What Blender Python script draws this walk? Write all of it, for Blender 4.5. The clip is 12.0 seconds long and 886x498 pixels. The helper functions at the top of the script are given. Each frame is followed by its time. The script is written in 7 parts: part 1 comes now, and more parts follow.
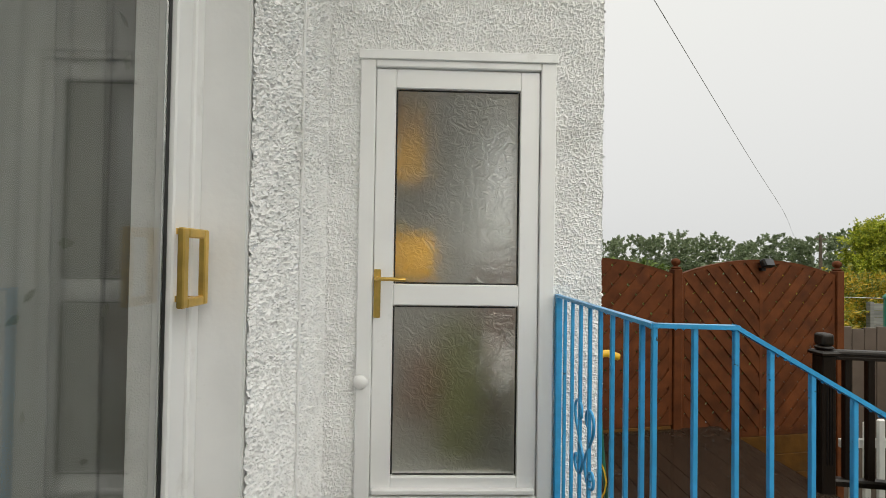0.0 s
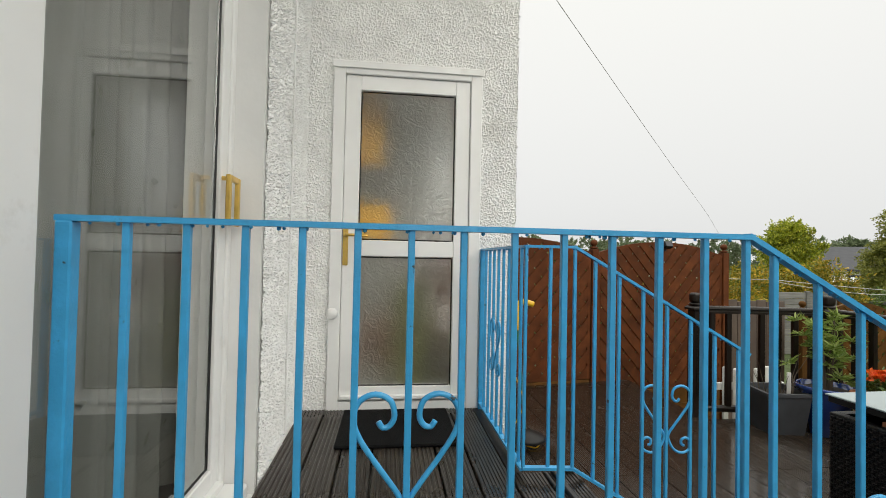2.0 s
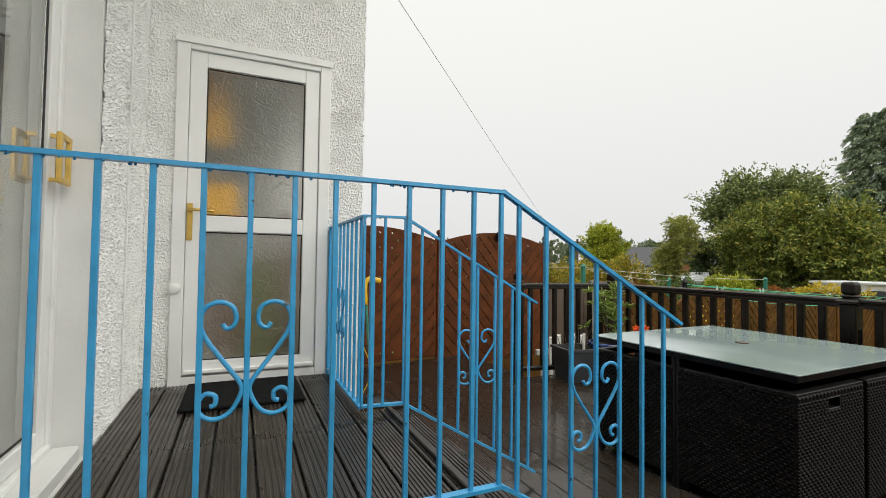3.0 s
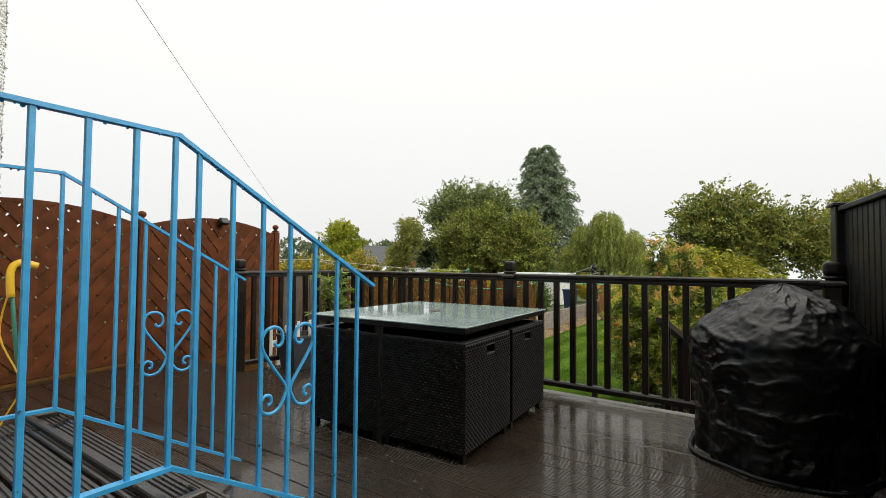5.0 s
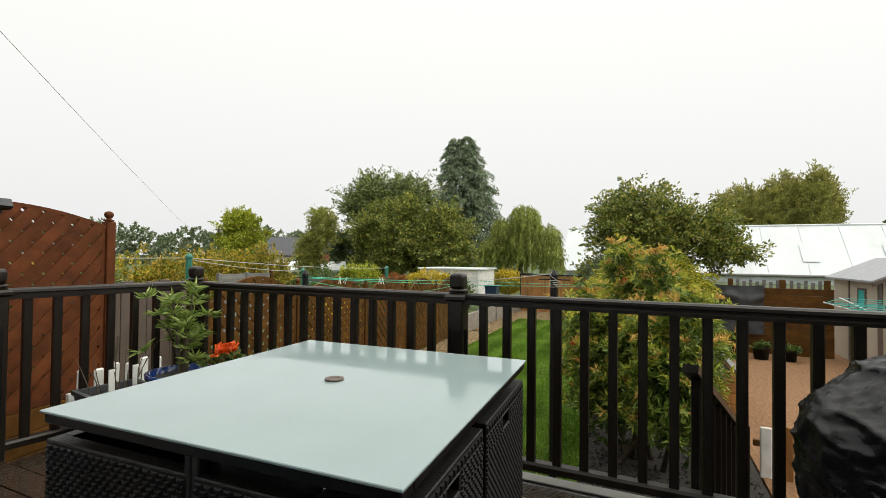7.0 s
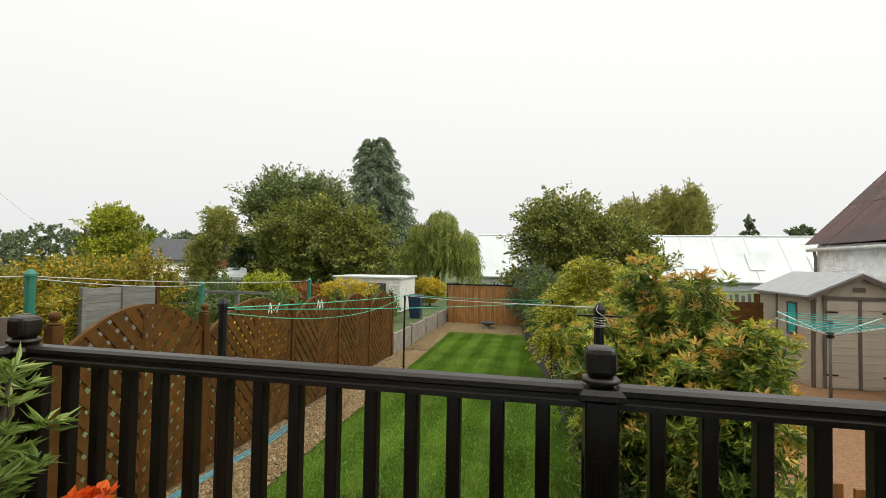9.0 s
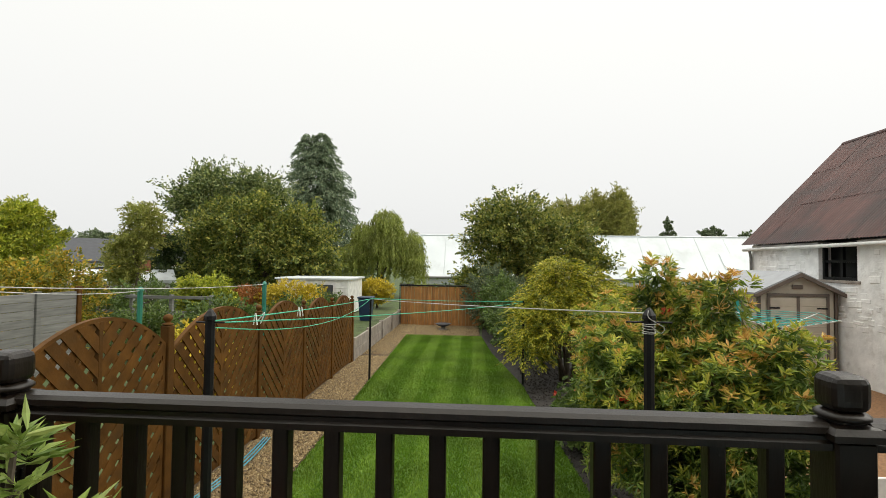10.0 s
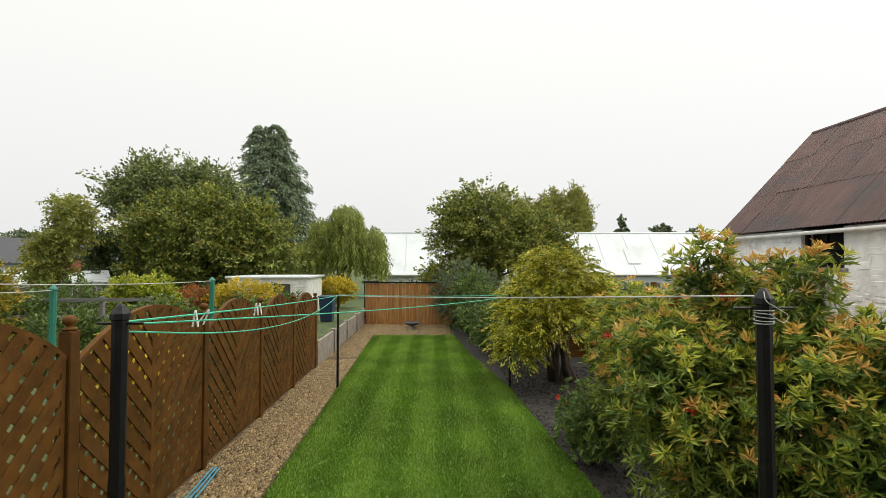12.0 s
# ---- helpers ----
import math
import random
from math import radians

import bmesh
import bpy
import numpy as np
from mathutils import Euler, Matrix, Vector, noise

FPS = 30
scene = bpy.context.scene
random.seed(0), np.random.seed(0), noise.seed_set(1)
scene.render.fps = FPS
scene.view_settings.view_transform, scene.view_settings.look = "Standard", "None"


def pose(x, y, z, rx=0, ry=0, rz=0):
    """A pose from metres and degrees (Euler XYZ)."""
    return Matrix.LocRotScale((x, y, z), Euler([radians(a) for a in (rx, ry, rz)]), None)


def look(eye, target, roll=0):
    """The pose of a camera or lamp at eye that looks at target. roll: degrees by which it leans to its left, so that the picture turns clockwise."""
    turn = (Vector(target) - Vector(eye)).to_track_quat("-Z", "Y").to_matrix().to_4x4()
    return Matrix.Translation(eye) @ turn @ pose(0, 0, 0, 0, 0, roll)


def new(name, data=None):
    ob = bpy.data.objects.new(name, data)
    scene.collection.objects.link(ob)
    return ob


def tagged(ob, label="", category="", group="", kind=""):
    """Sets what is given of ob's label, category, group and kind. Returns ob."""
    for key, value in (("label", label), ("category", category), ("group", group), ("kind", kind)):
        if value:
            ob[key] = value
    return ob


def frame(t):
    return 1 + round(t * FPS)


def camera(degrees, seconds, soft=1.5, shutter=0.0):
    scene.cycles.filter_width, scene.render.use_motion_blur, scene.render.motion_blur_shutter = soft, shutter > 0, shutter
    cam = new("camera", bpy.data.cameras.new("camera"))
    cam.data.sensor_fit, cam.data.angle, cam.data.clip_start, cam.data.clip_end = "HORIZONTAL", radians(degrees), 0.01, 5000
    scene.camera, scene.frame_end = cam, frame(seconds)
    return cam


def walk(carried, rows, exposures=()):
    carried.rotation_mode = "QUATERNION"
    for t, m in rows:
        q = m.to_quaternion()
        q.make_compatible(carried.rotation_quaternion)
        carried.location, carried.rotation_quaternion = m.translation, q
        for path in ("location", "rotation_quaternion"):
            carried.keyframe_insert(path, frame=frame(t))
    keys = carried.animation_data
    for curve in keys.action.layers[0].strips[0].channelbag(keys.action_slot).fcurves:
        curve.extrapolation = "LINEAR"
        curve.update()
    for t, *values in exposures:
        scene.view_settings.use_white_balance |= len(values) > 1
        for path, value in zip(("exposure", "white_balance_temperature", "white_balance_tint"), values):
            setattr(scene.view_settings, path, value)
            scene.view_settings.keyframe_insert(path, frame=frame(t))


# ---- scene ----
cam = camera(88.4, 12.0, soft=0.8)
PATH = [
    (0, (0.219, 0.372, 1.54), (0.278, 2.371, 1.572), 0.9),
    (0.5, (0.221, 0.231, 1.475), (0.295, 2.229, 1.52), 0.9),
    (1, (0.238, 0.057, 1.431), (0.326, 2.054, 1.464), 1.1),
    (1.5, (0.246, -0.106, 1.365), (0.367, 1.89, 1.412), 0.8),
    (2, (0.236, -0.285, 1.313), (0.475, 1.701, 1.355), 1.2),
    (2.5, (0.239, -0.439, 1.239), (0.741, 1.496, 1.287), 1.0),
    (3, (0.258, -0.603, 1.154), (1.073, 1.222, 1.213), 0.8),
    (3.5, (0.272, -0.724, 1.081), (1.387, 0.936, 1.141), 0.7),
    (3.7, (0.289, -0.763, 1.049), (1.509, 0.82, 1.12), 0.7),
    (5.5, (0.528, -0.578, 1.029), (2.256, 0.427, 1.08), 0.4),
    (6, (0.834, -0.364, 1.063), (2.612, 0.551, 1.105), 0.4),
    (6.5, (1.216, -0.14, 1.108), (3.023, 0.717, 1.142), 0.4),
    (7, (1.602, 0.101, 1.155), (3.429, 0.915, 1.189), 0.6),
    (9, (2.588, 1.245, 1.299), (4.543, 1.664, 1.357), 1.0),
    (9.5, (2.691, 1.613, 1.305), (4.673, 1.875, 1.367), 0.9),
    (10, (2.83, 1.95, 1.315), (4.824, 2.089, 1.376), 0.7),
    (10.5, (3.07, 2.187, 1.297), (5.069, 2.235, 1.356), 0.6),
    (11, (3.329, 2.323, 1.283), (5.328, 2.324, 1.34), 0.5),
    (11.5, (3.566, 2.369, 1.227), (5.565, 2.343, 1.285), 0.2),
    (12, (3.75, 2.347, 1.165), (5.749, 2.301, 1.224), -0.0),
]
walk(cam, [(t, look(eye, target, roll)) for t, eye, target, roll in PATH],
     exposures=[(0.0, -0.19), (1.0, -0.17), (2.0, -0.07), (3.0, -0.09), (3.5, -0.05), (5.5, 0.08), (7.0, 0.04), (9.0, 0.03), (12.0, 0.02)])

# ---- world, sun and sky: an even white overcast ----
world = bpy.data.worlds.new("overcast_sky")
scene.world = world
world.use_nodes = True
wn, wl = world.node_tree.nodes, world.node_tree.links
sky = wn.new("ShaderNodeTexSky")
sky.sky_type = "NISHITA"
sky.sun_disc = False
sky.sun_elevation = radians(39)
sky.sun_rotation = radians(163)
sky.dust_density = 4.0
grey = wn.new("ShaderNodeHueSaturation")
grey.inputs["Saturation"].default_value = 0.05
grey.inputs["Value"].default_value = 0.12
wl.new(sky.outputs[0], grey.inputs["Color"])
wco = wn.new("ShaderNodeTexCoord")
wsep = wn.new("ShaderNodeSeparateXYZ")
wl.new(wco.outputs["Generated"], wsep.inputs[0])
wramp = wn.new("ShaderNodeValToRGB")
wramp.color_ramp.elements[0].position = 0.0
wramp.color_ramp.elements[0].color = (0.85, 0.858, 0.85, 1)
wramp.color_ramp.elements[1].position = 0.9
wramp.color_ramp.elements[1].color = (2.65, 2.6, 2.36, 1)
wmid = wramp.color_ramp.elements.new(0.32)
wmid.color = (0.985, 0.987, 0.96, 1)
wupper = wramp.color_ramp.elements.new(0.52)
wupper.color = (1.06, 1.06, 1.015, 1)
wl.new(wsep.outputs["Z"], wramp.inputs[0])
wmix = wn.new("ShaderNodeMixRGB")
wmix.inputs[0].default_value = 0.92
wl.new(grey.outputs[0], wmix.inputs[1])
wl.new(wramp.outputs[0], wmix.inputs[2])
wl.new(wmix.outputs[0], wn["Background"].inputs[0])
wn["Background"].inputs[1].default_value = 1.0

sun = new("sun", bpy.data.lights.new("sun", "SUN"))
sun.data.energy = 1.6
sun.data.angle = radians(60)
sun.data.color = (1.0, 0.95, 0.83)
sun.matrix_world = look((0, 0, 0), (-0.22, 0.74, -0.63))


# ---- materials ----
def mat(name, base, rough=0.6, metal=0.0, vary=0.15, scale=6.0, bump=0.0, bump_scale=60.0, spec=0.5,
        per_object=0.0, per_island=None, stretch=(1, 1, 1), stain=None, stain_scale=1.5, stain_lo=0.5, stain_hi=0.7,
        rough_vary=0.0, coat=0.0):
    m = bpy.data.materials.new(name)
    m.use_nodes = True
    n, l = m.node_tree.nodes, m.node_tree.links
    p = n["Principled BSDF"]
    p.inputs["Roughness"].default_value = rough
    p.inputs["Metallic"].default_value = metal
    p.inputs["Specular IOR Level"].default_value = spec
    p.inputs["Coat Weight"].default_value = coat
    tc = n.new("ShaderNodeTexCoord")
    mp = n.new("ShaderNodeMapping")
    mp.inputs["Scale"].default_value = stretch
    l.new(tc.outputs["Object"], mp.inputs[0])
    nz = n.new("ShaderNodeTexNoise")
    nz.inputs["Scale"].default_value = scale
    nz.inputs["Detail"].default_value = 5
    l.new(mp.outputs[0], nz.inputs["Vector"])
    ramp = n.new("ShaderNodeValToRGB")
    lo = tuple(c * (1 - vary) for c in base)
    hi = tuple(min(1, c * (1 + vary)) for c in base)
    ramp.color_ramp.elements[0].position, ramp.color_ramp.elements[1].position = 0.3, 0.7
    ramp.color_ramp.elements[0].color, ramp.color_ramp.elements[1].color = (*lo, 1), (*hi, 1)
    l.new(nz.outputs[0], ramp.inputs[0])
    out = ramp.outputs[0]
    if per_island:
        geo = n.new("ShaderNodeNewGeometry")
        ir = n.new("ShaderNodeValToRGB")
        els = ir.color_ramp.elements
        els[0].color = (*per_island[0], 1)
        els[1].color = (*per_island[-1], 1)
        for k, c in enumerate(per_island[1:-1]):
            e = els.new((k + 1) / (len(per_island) - 1))
            e.color = (*c, 1)
        l.new(geo.outputs["Random Per Island"], ir.inputs[0])
        mx = n.new("ShaderNodeMixRGB")
        mx.inputs[0].default_value = 0.75
        l.new(out, mx.inputs[1])
        l.new(ir.outputs[0], mx.inputs[2])
        out = mx.outputs[0]
    if stain:
        sz = n.new("ShaderNodeTexNoise")
        sz.inputs["Scale"].default_value = stain_scale
        sz.inputs["Detail"].default_value = 6
        sz.inputs["Roughness"].default_value = 0.65
        l.new(tc.outputs["Object"], sz.inputs["Vector"])
        mr = n.new("ShaderNodeMapRange")
        mr.inputs[1].default_value, mr.inputs[2].default_value = stain_lo, stain_hi
        l.new(sz.outputs[0], mr.inputs[0])
        mx = n.new("ShaderNodeMixRGB")
        mx.inputs[2].default_value = (*stain, 1)
        l.new(mr.outputs[0], mx.inputs[0])
        l.new(out, mx.inputs[1])
        out = mx.outputs[0]
    if per_object:
        oi = n.new("ShaderNodeObjectInfo")
        mr = n.new("ShaderNodeMapRange")
        mr.inputs[3].default_value, mr.inputs[4].default_value = 1 - per_object, 1 + per_object
        l.new(oi.outputs["Random"], mr.inputs[0])
        hs = n.new("ShaderNodeHueSaturation")
        l.new(mr.outputs[0], hs.inputs["Value"])
        l.new(out, hs.inputs["Color"])
        out = hs.outputs[0]
    l.new(out, p.inputs["Base Color"])
    if rough_vary:
        mr = n.new("ShaderNodeMapRange")
        mr.inputs[1].default_value, mr.inputs[2].default_value = 0.35, 0.65
        mr.inputs[3].default_value, mr.inputs[4].default_value = max(0.02, rough - rough_vary), min(1, rough + rough_vary)
        rz = n.new("ShaderNodeTexNoise")
        rz.inputs["Scale"].default_value = 2.2
        rz.inputs["Detail"].default_value = 4
        l.new(tc.outputs["Object"], rz.inputs["Vector"])
        l.new(rz.outputs[0], mr.inputs[0])
        l.new(mr.outputs[0], p.inputs["Roughness"])
    if bump:
        bz = n.new("ShaderNodeTexNoise")
        bz.inputs["Scale"].default_value = bump_scale
        bz.inputs["Detail"].default_value = 4
        l.new(mp.outputs[0], bz.inputs["Vector"])
        bp = n.new("ShaderNodeBump")
        bp.inputs["Strength"].default_value = bump
        bp.inputs["Distance"].default_value = 0.01
        l.new(bz.outputs[0], bp.inputs["Height"])
        l.new(bp.outputs[0], p.inputs["Normal"])
    return m


def leaf_mat(name, colours, rough=0.45, through_light=0.32):
    m = bpy.data.materials.new(name)
    m.use_nodes = True
    n, l = m.node_tree.nodes, m.node_tree.links
    p = n["Principled BSDF"]
    p.inputs["Roughness"].default_value = rough
    p.inputs["Specular IOR Level"].default_value = 0.35
    geo = n.new("ShaderNodeNewGeometry")
    ir = n.new("ShaderNodeValToRGB")
    els = ir.color_ramp.elements
    els[0].color, els[1].color = (*colours[0], 1), (*colours[-1], 1)
    for k, c in enumerate(colours[1:-1]):
        e = els.new((k + 1) / (len(colours) - 1))
        e.color = (*c, 1)
    l.new(geo.outputs["Random Per Island"], ir.inputs[0])
    tc = n.new("ShaderNodeTexCoord")
    nz = n.new("ShaderNodeTexNoise")
    nz.inputs["Scale"].default_value = 1.3
    nz.inputs["Detail"].default_value = 3
    l.new(tc.outputs["Object"], nz.inputs["Vector"])
    mr = n.new("ShaderNodeMapRange")
    mr.inputs[1].default_value, mr.inputs[2].default_value = 0.3, 0.7
    mr.inputs[3].default_value, mr.inputs[4].default_value = 0.7, 1.3
    l.new(nz.outputs[0], mr.inputs[0])
    hs = n.new("ShaderNodeHueSaturation")
    l.new(mr.outputs[0], hs.inputs["Value"])
    l.new(ir.outputs[0], hs.inputs["Color"])
    l.new(hs.outputs[0], p.inputs["Base Color"])
    tr = n.new("ShaderNodeBsdfTranslucent")
    l.new(hs.outputs[0], tr.inputs[0])
    ms = n.new("ShaderNodeMixShader")
    ms.inputs[0].default_value = through_light
    l.new(p.outputs[0], ms.inputs[1])
    l.new(tr.outputs[0], ms.inputs[2])
    l.new(ms.outputs[0], n["Material Output"].inputs[0])
    return m


def glass_mat(name, colour=(1, 1, 1), rough=0.0, bump=0.0, bump_scale=20.0):
    m = bpy.data.materials.new(name)
    m.use_nodes = True
    n, l = m.node_tree.nodes, m.node_tree.links
    p = n["Principled BSDF"]
    p.inputs["Base Color"].default_value = (*colour, 1)
    p.inputs["Transmission Weight"].default_value = 1.0
    p.inputs["Roughness"].default_value = rough
    p.inputs["IOR"].default_value = 1.45
    if bump:
        tc = n.new("ShaderNodeTexCoord")
        vz = n.new("ShaderNodeTexNoise")
        vz.inputs["Scale"].default_value = bump_scale
        vz.inputs["Detail"].default_value = 3
        vz.inputs["Distortion"].default_value = 2.0
        l.new(tc.outputs["Object"], vz.inputs["Vector"])
        bp = n.new("ShaderNodeBump")
        bp.inputs["Strength"].default_value = bump
        bp.inputs["Distance"].default_value = 0.01
        l.new(vz.outputs[0], bp.inputs["Height"])
        l.new(bp.outputs[0], p.inputs["Normal"])
    return m


M_ROUGHCAST = mat("white_roughcast", (0.92, 0.92, 0.91), rough=0.8, vary=0.06, scale=9, bump=0.5, bump_scale=220,
                  stain=(0.58, 0.57, 0.54), stain_scale=2.2, stain_lo=0.62, stain_hi=0.9)
M_PAINT = mat("smooth_white_paint", (0.8, 0.8, 0.79), rough=0.55, vary=0.05, scale=4, bump=0.12, bump_scale=40,
              stain=(0.5, 0.49, 0.46), stain_scale=3, stain_lo=0.6, stain_hi=0.8)
M_UPVC = mat("white_upvc", (0.88, 0.88, 0.87), rough=0.3, vary=0.03, scale=3, stain=(0.62, 0.61, 0.57), stain_scale=5,
             stain_lo=0.62, stain_hi=0.85)
M_SEAL = mat("black_rubber", (0.02, 0.02, 0.02), rough=0.6)
M_BRASS = mat("polished_brass", (0.75, 0.5, 0.13), rough=0.28, metal=0.9, vary=0.12, scale=25)
M_GLASS = glass_mat("clear_glass", (0.97, 0.99, 0.98))
M_OBSCURE = glass_mat("obscured_glass", (0.93, 0.94, 0.92), rough=0.30, bump=0.7, bump_scale=22)
M_BLUE = mat("sky_blue_gloss_paint", (0.055, 0.38, 0.73), rough=0.28, vary=0.1, scale=20, bump=0.15, bump_scale=90,
             stain=(0.03, 0.05, 0.06), stain_scale=22, stain_lo=0.665, stain_hi=0.69)
M_DECK = mat("wet_brown_decking", (0.031, 0.022, 0.0155), rough=0.22, vary=0.35, scale=9, stretch=(6, 0.8, 6), bump=0.04, bump_scale=30,
             per_object=0.14, rough_vary=0.08, stain=(0.03, 0.023, 0.017), stain_scale=2.5, coat=0.5, spec=0.35)
M_LANDING = mat("weathered_brown_decking", (0.036, 0.029, 0.023), rough=0.33, vary=0.25, scale=9, stretch=(6, 0.8, 6), bump=0.1,
                bump_scale=30, per_object=0.2, rough_vary=0.15, stain=(0.055, 0.047, 0.038), stain_scale=3)
M_BALUSTRADE = mat("dark_brown_painted_timber", (0.010, 0.0068, 0.0046), spec=0.34, rough=0.36, vary=0.25, scale=10, stretch=(3, 3, 0.6), bump=0.1,
                   bump_scale=50, per_object=0.12)
M_FENCE_RED = mat("red_brown_fence_stain", (0.098, 0.03, 0.0095), spec=0.15, rough=0.65, vary=0.3, scale=7, bump=0.25, bump_scale=60, per_object=0.16,
                  stain=(0.045, 0.016, 0.009), stain_scale=4, stain_lo=0.55, stain_hi=0.8)
M_FENCE_TAN = mat("golden_brown_fence_stain", (0.092, 0.040, 0.0075), spec=0.15, rough=0.65, vary=0.3, scale=7, bump=0.25, bump_scale=60, per_object=0.18,
                  stain=(0.06, 0.036, 0.014), stain_scale=3, stain_lo=0.52, stain_hi=0.8)
M_FENCE_ORANGE = mat("orange_fence_boards", (0.30, 0.13, 0.03), rough=0.6, vary=0.3, scale=5, stretch=(4, 4, 0.5), per_object=0.2)
M_FENCE_BLACK = mat("black_fence_paint", (0.006, 0.006, 0.0065), spec=0.25, rough=0.4, vary=0.3, scale=8, per_object=0.2, bump=0.1)
M_FENCE_GREY = mat("weathered_grey_timber", (0.16, 0.16, 0.15), rough=0.8, vary=0.25, scale=4, stretch=(0.6, 0.6, 6), per_object=0.15)
M_RATTAN = mat("black_brown_rattan", (0.007, 0.0058, 0.0062), rough=0.4, vary=0.35, scale=14, spec=0.22)
M_RATTAN_DARK = mat("black_rattan_frame", (0.008, 0.007, 0.007), rough=0.5, vary=0.3, bump=0.3, bump_scale=120)
M_FROST = mat("pale_green_frosted_glass", (0.265, 0.335, 0.342), rough=0.1, vary=0.04, scale=3, spec=0.6, rough_vary=0.09)
M_TARP = mat("glossy_black_plastic_cover", (0.006, 0.006, 0.007), rough=0.33, vary=0.3, scale=5, bump=0.35, bump_scale=34, rough_vary=0.1, spec=0.3)
M_BLACK = mat("black_metal_paint", (0.007, 0.007, 0.0075), rough=0.45, vary=0.35, spec=0.3, bump=0.25, bump_scale=30)
M_MAT = mat("black_rubber_mat", (0.004, 0.004, 0.0045), rough=0.8, bump=0.6, bump_scale=160, spec=0.15)
M_SLATE = mat("dark_grey_planter", (0.045, 0.048, 0.055), rough=0.55, vary=0.2)
M_BLUEPOT = mat("cobalt_glazed_ceramic", (0.012, 0.035, 0.16), rough=0.12, vary=0.3, scale=5, coat=0.5)
M_SOIL = mat("dark_damp_soil", (0.024, 0.020, 0.017), rough=0.9, vary=0.4, scale=9, bump=1.0, bump_scale=45)
M_LAWN = mat("lawn_soil_and_turf", (0.085, 0.165, 0.018), rough=0.85, vary=0.35, scale=18, bump=0.6, bump_scale=120)
M_GROUND = mat("rough_grass", (0.055, 0.08, 0.022), rough=0.9, vary=0.4, scale=2.0, bump=0.8, bump_scale=30)
M_GRAVELBED = mat("gravel_bed", (0.08, 0.05, 0.024), rough=0.85, vary=0.4, scale=60, bump=0.8, bump_scale=90)
M_STONE = mat("golden_gravel_stones", (0.22, 0.155, 0.08), rough=0.7, vary=0.2, scale=12,
              per_island=[(0.05, 0.029, 0.012), (0.17, 0.105, 0.036), (0.28, 0.19, 0.075), (0.09, 0.056, 0.023), (0.42, 0.32, 0.16), (0.14, 0.085, 0.03)])
M_PATIO = mat("orange_brown_bark_gravel", (0.21, 0.11, 0.05), rough=0.9, vary=0.35, scale=25, bump=0.8, bump_scale=70)
M_CONCRETE = mat("weathered_concrete", (0.25, 0.22, 0.19), rough=0.85, vary=0.25, scale=6, bump=0.3, stain=(0.2, 0.17, 0.13), stain_scale=1.6)
M_WHITEWASH = mat("whitewashed_rubble", (0.82, 0.82, 0.81), rough=0.85, vary=0.12, scale=5, bump=0.8, bump_scale=14,
                  stain=(0.46, 0.44, 0.41), stain_scale=2.2, stain_lo=0.52, stain_hi=0.75, per_object=0.06)
M_RUST = mat("rust_red_corrugated_iron", (0.088, 0.038, 0.033), rough=0.55, vary=0.3, scale=2.5, stretch=(2, 0.5, 0.5), per_object=0.2,
             stain=(0.045, 0.031, 0.031), stain_scale=0.9, stain_lo=0.45, stain_hi=0.65)
M_SHEET = mat("pale_grey_metal_roof", (0.62, 0.66, 0.68), rough=0.4, vary=0.06, scale=0.4, stain=(0.5, 0.53, 0.54), stain_scale=0.3)
M_SHED = mat("beige_plastic_shed", (0.42, 0.37, 0.30), rough=0.55, vary=0.08, scale=4)
M_SHEDTRIM = mat("brown_shed_trim", (0.10, 0.075, 0.06), rough=0.5)
M_SHEDROOF = mat("grey_shed_roof", (0.28, 0.29, 0.31), rough=0.5, vary=0.1)
M_TEAL = mat("turquoise_plastic", (0.03, 0.38, 0.35), rough=0.4)
M_GREENPOST = mat("green_painted_post", (0.02, 0.16, 0.11), rough=0.45)
M_CORD = mat("white_cord", (0.45, 0.45, 0.42), rough=0.8)
M_CORDG = mat("green_cord", (0.05, 0.42, 0.26), rough=0.6)
M_HOSE = mat("bright_blue_hose", (0.02, 0.26, 0.38), rough=0.4)
M_YELLOW = mat("yellow_plastic", (0.7, 0.42, 0.02), rough=0.4)
M_SLATEROOF = mat("grey_slate_roof", (0.06, 0.062, 0.07), rough=0.85, vary=0.12, scale=3)
M_BARK = mat("grey_brown_bark", (0.09, 0.07, 0.05), rough=0.9, vary=0.4, scale=8, bump=0.8, bump_scale=20)
M_BRICK = mat("orange_brick", (0.34, 0.13, 0.07), rough=0.8, vary=0.3, scale=10, per_object=0.2)
M_TERRA = mat("terracotta", (0.34, 0.14, 0.07), rough=0.8)
# off-white cloth darkened in its colour to carry the room's shade
M_CURTAIN = mat("off_white_curtain_shaded", (0.24, 0.245, 0.23), rough=0.9, vary=0.1, scale=2.5)
M_PRINT = mat("grey_green_leaf_print", (0.16, 0.17, 0.14), rough=0.9)
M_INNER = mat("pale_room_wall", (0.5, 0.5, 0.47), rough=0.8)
# near-black base puts the lounge's indoor gloom into the wall colour
M_DARKROOM = mat("room_wall_painted_dim", (0.07, 0.065, 0.06), rough=0.8)
M_COAT = mat("amber_fabric", (0.8, 0.42, 0.02), rough=0.8)
M_OLIVE = mat("olive_fabric", (0.2, 0.21, 0.06), rough=0.8)
M_WHITEPL = mat("white_plastic", (0.7, 0.7, 0.68), rough=0.45)
M_BINBLUE = mat("blue_bin_plastic", (0.012, 0.03, 0.07), rough=0.45)

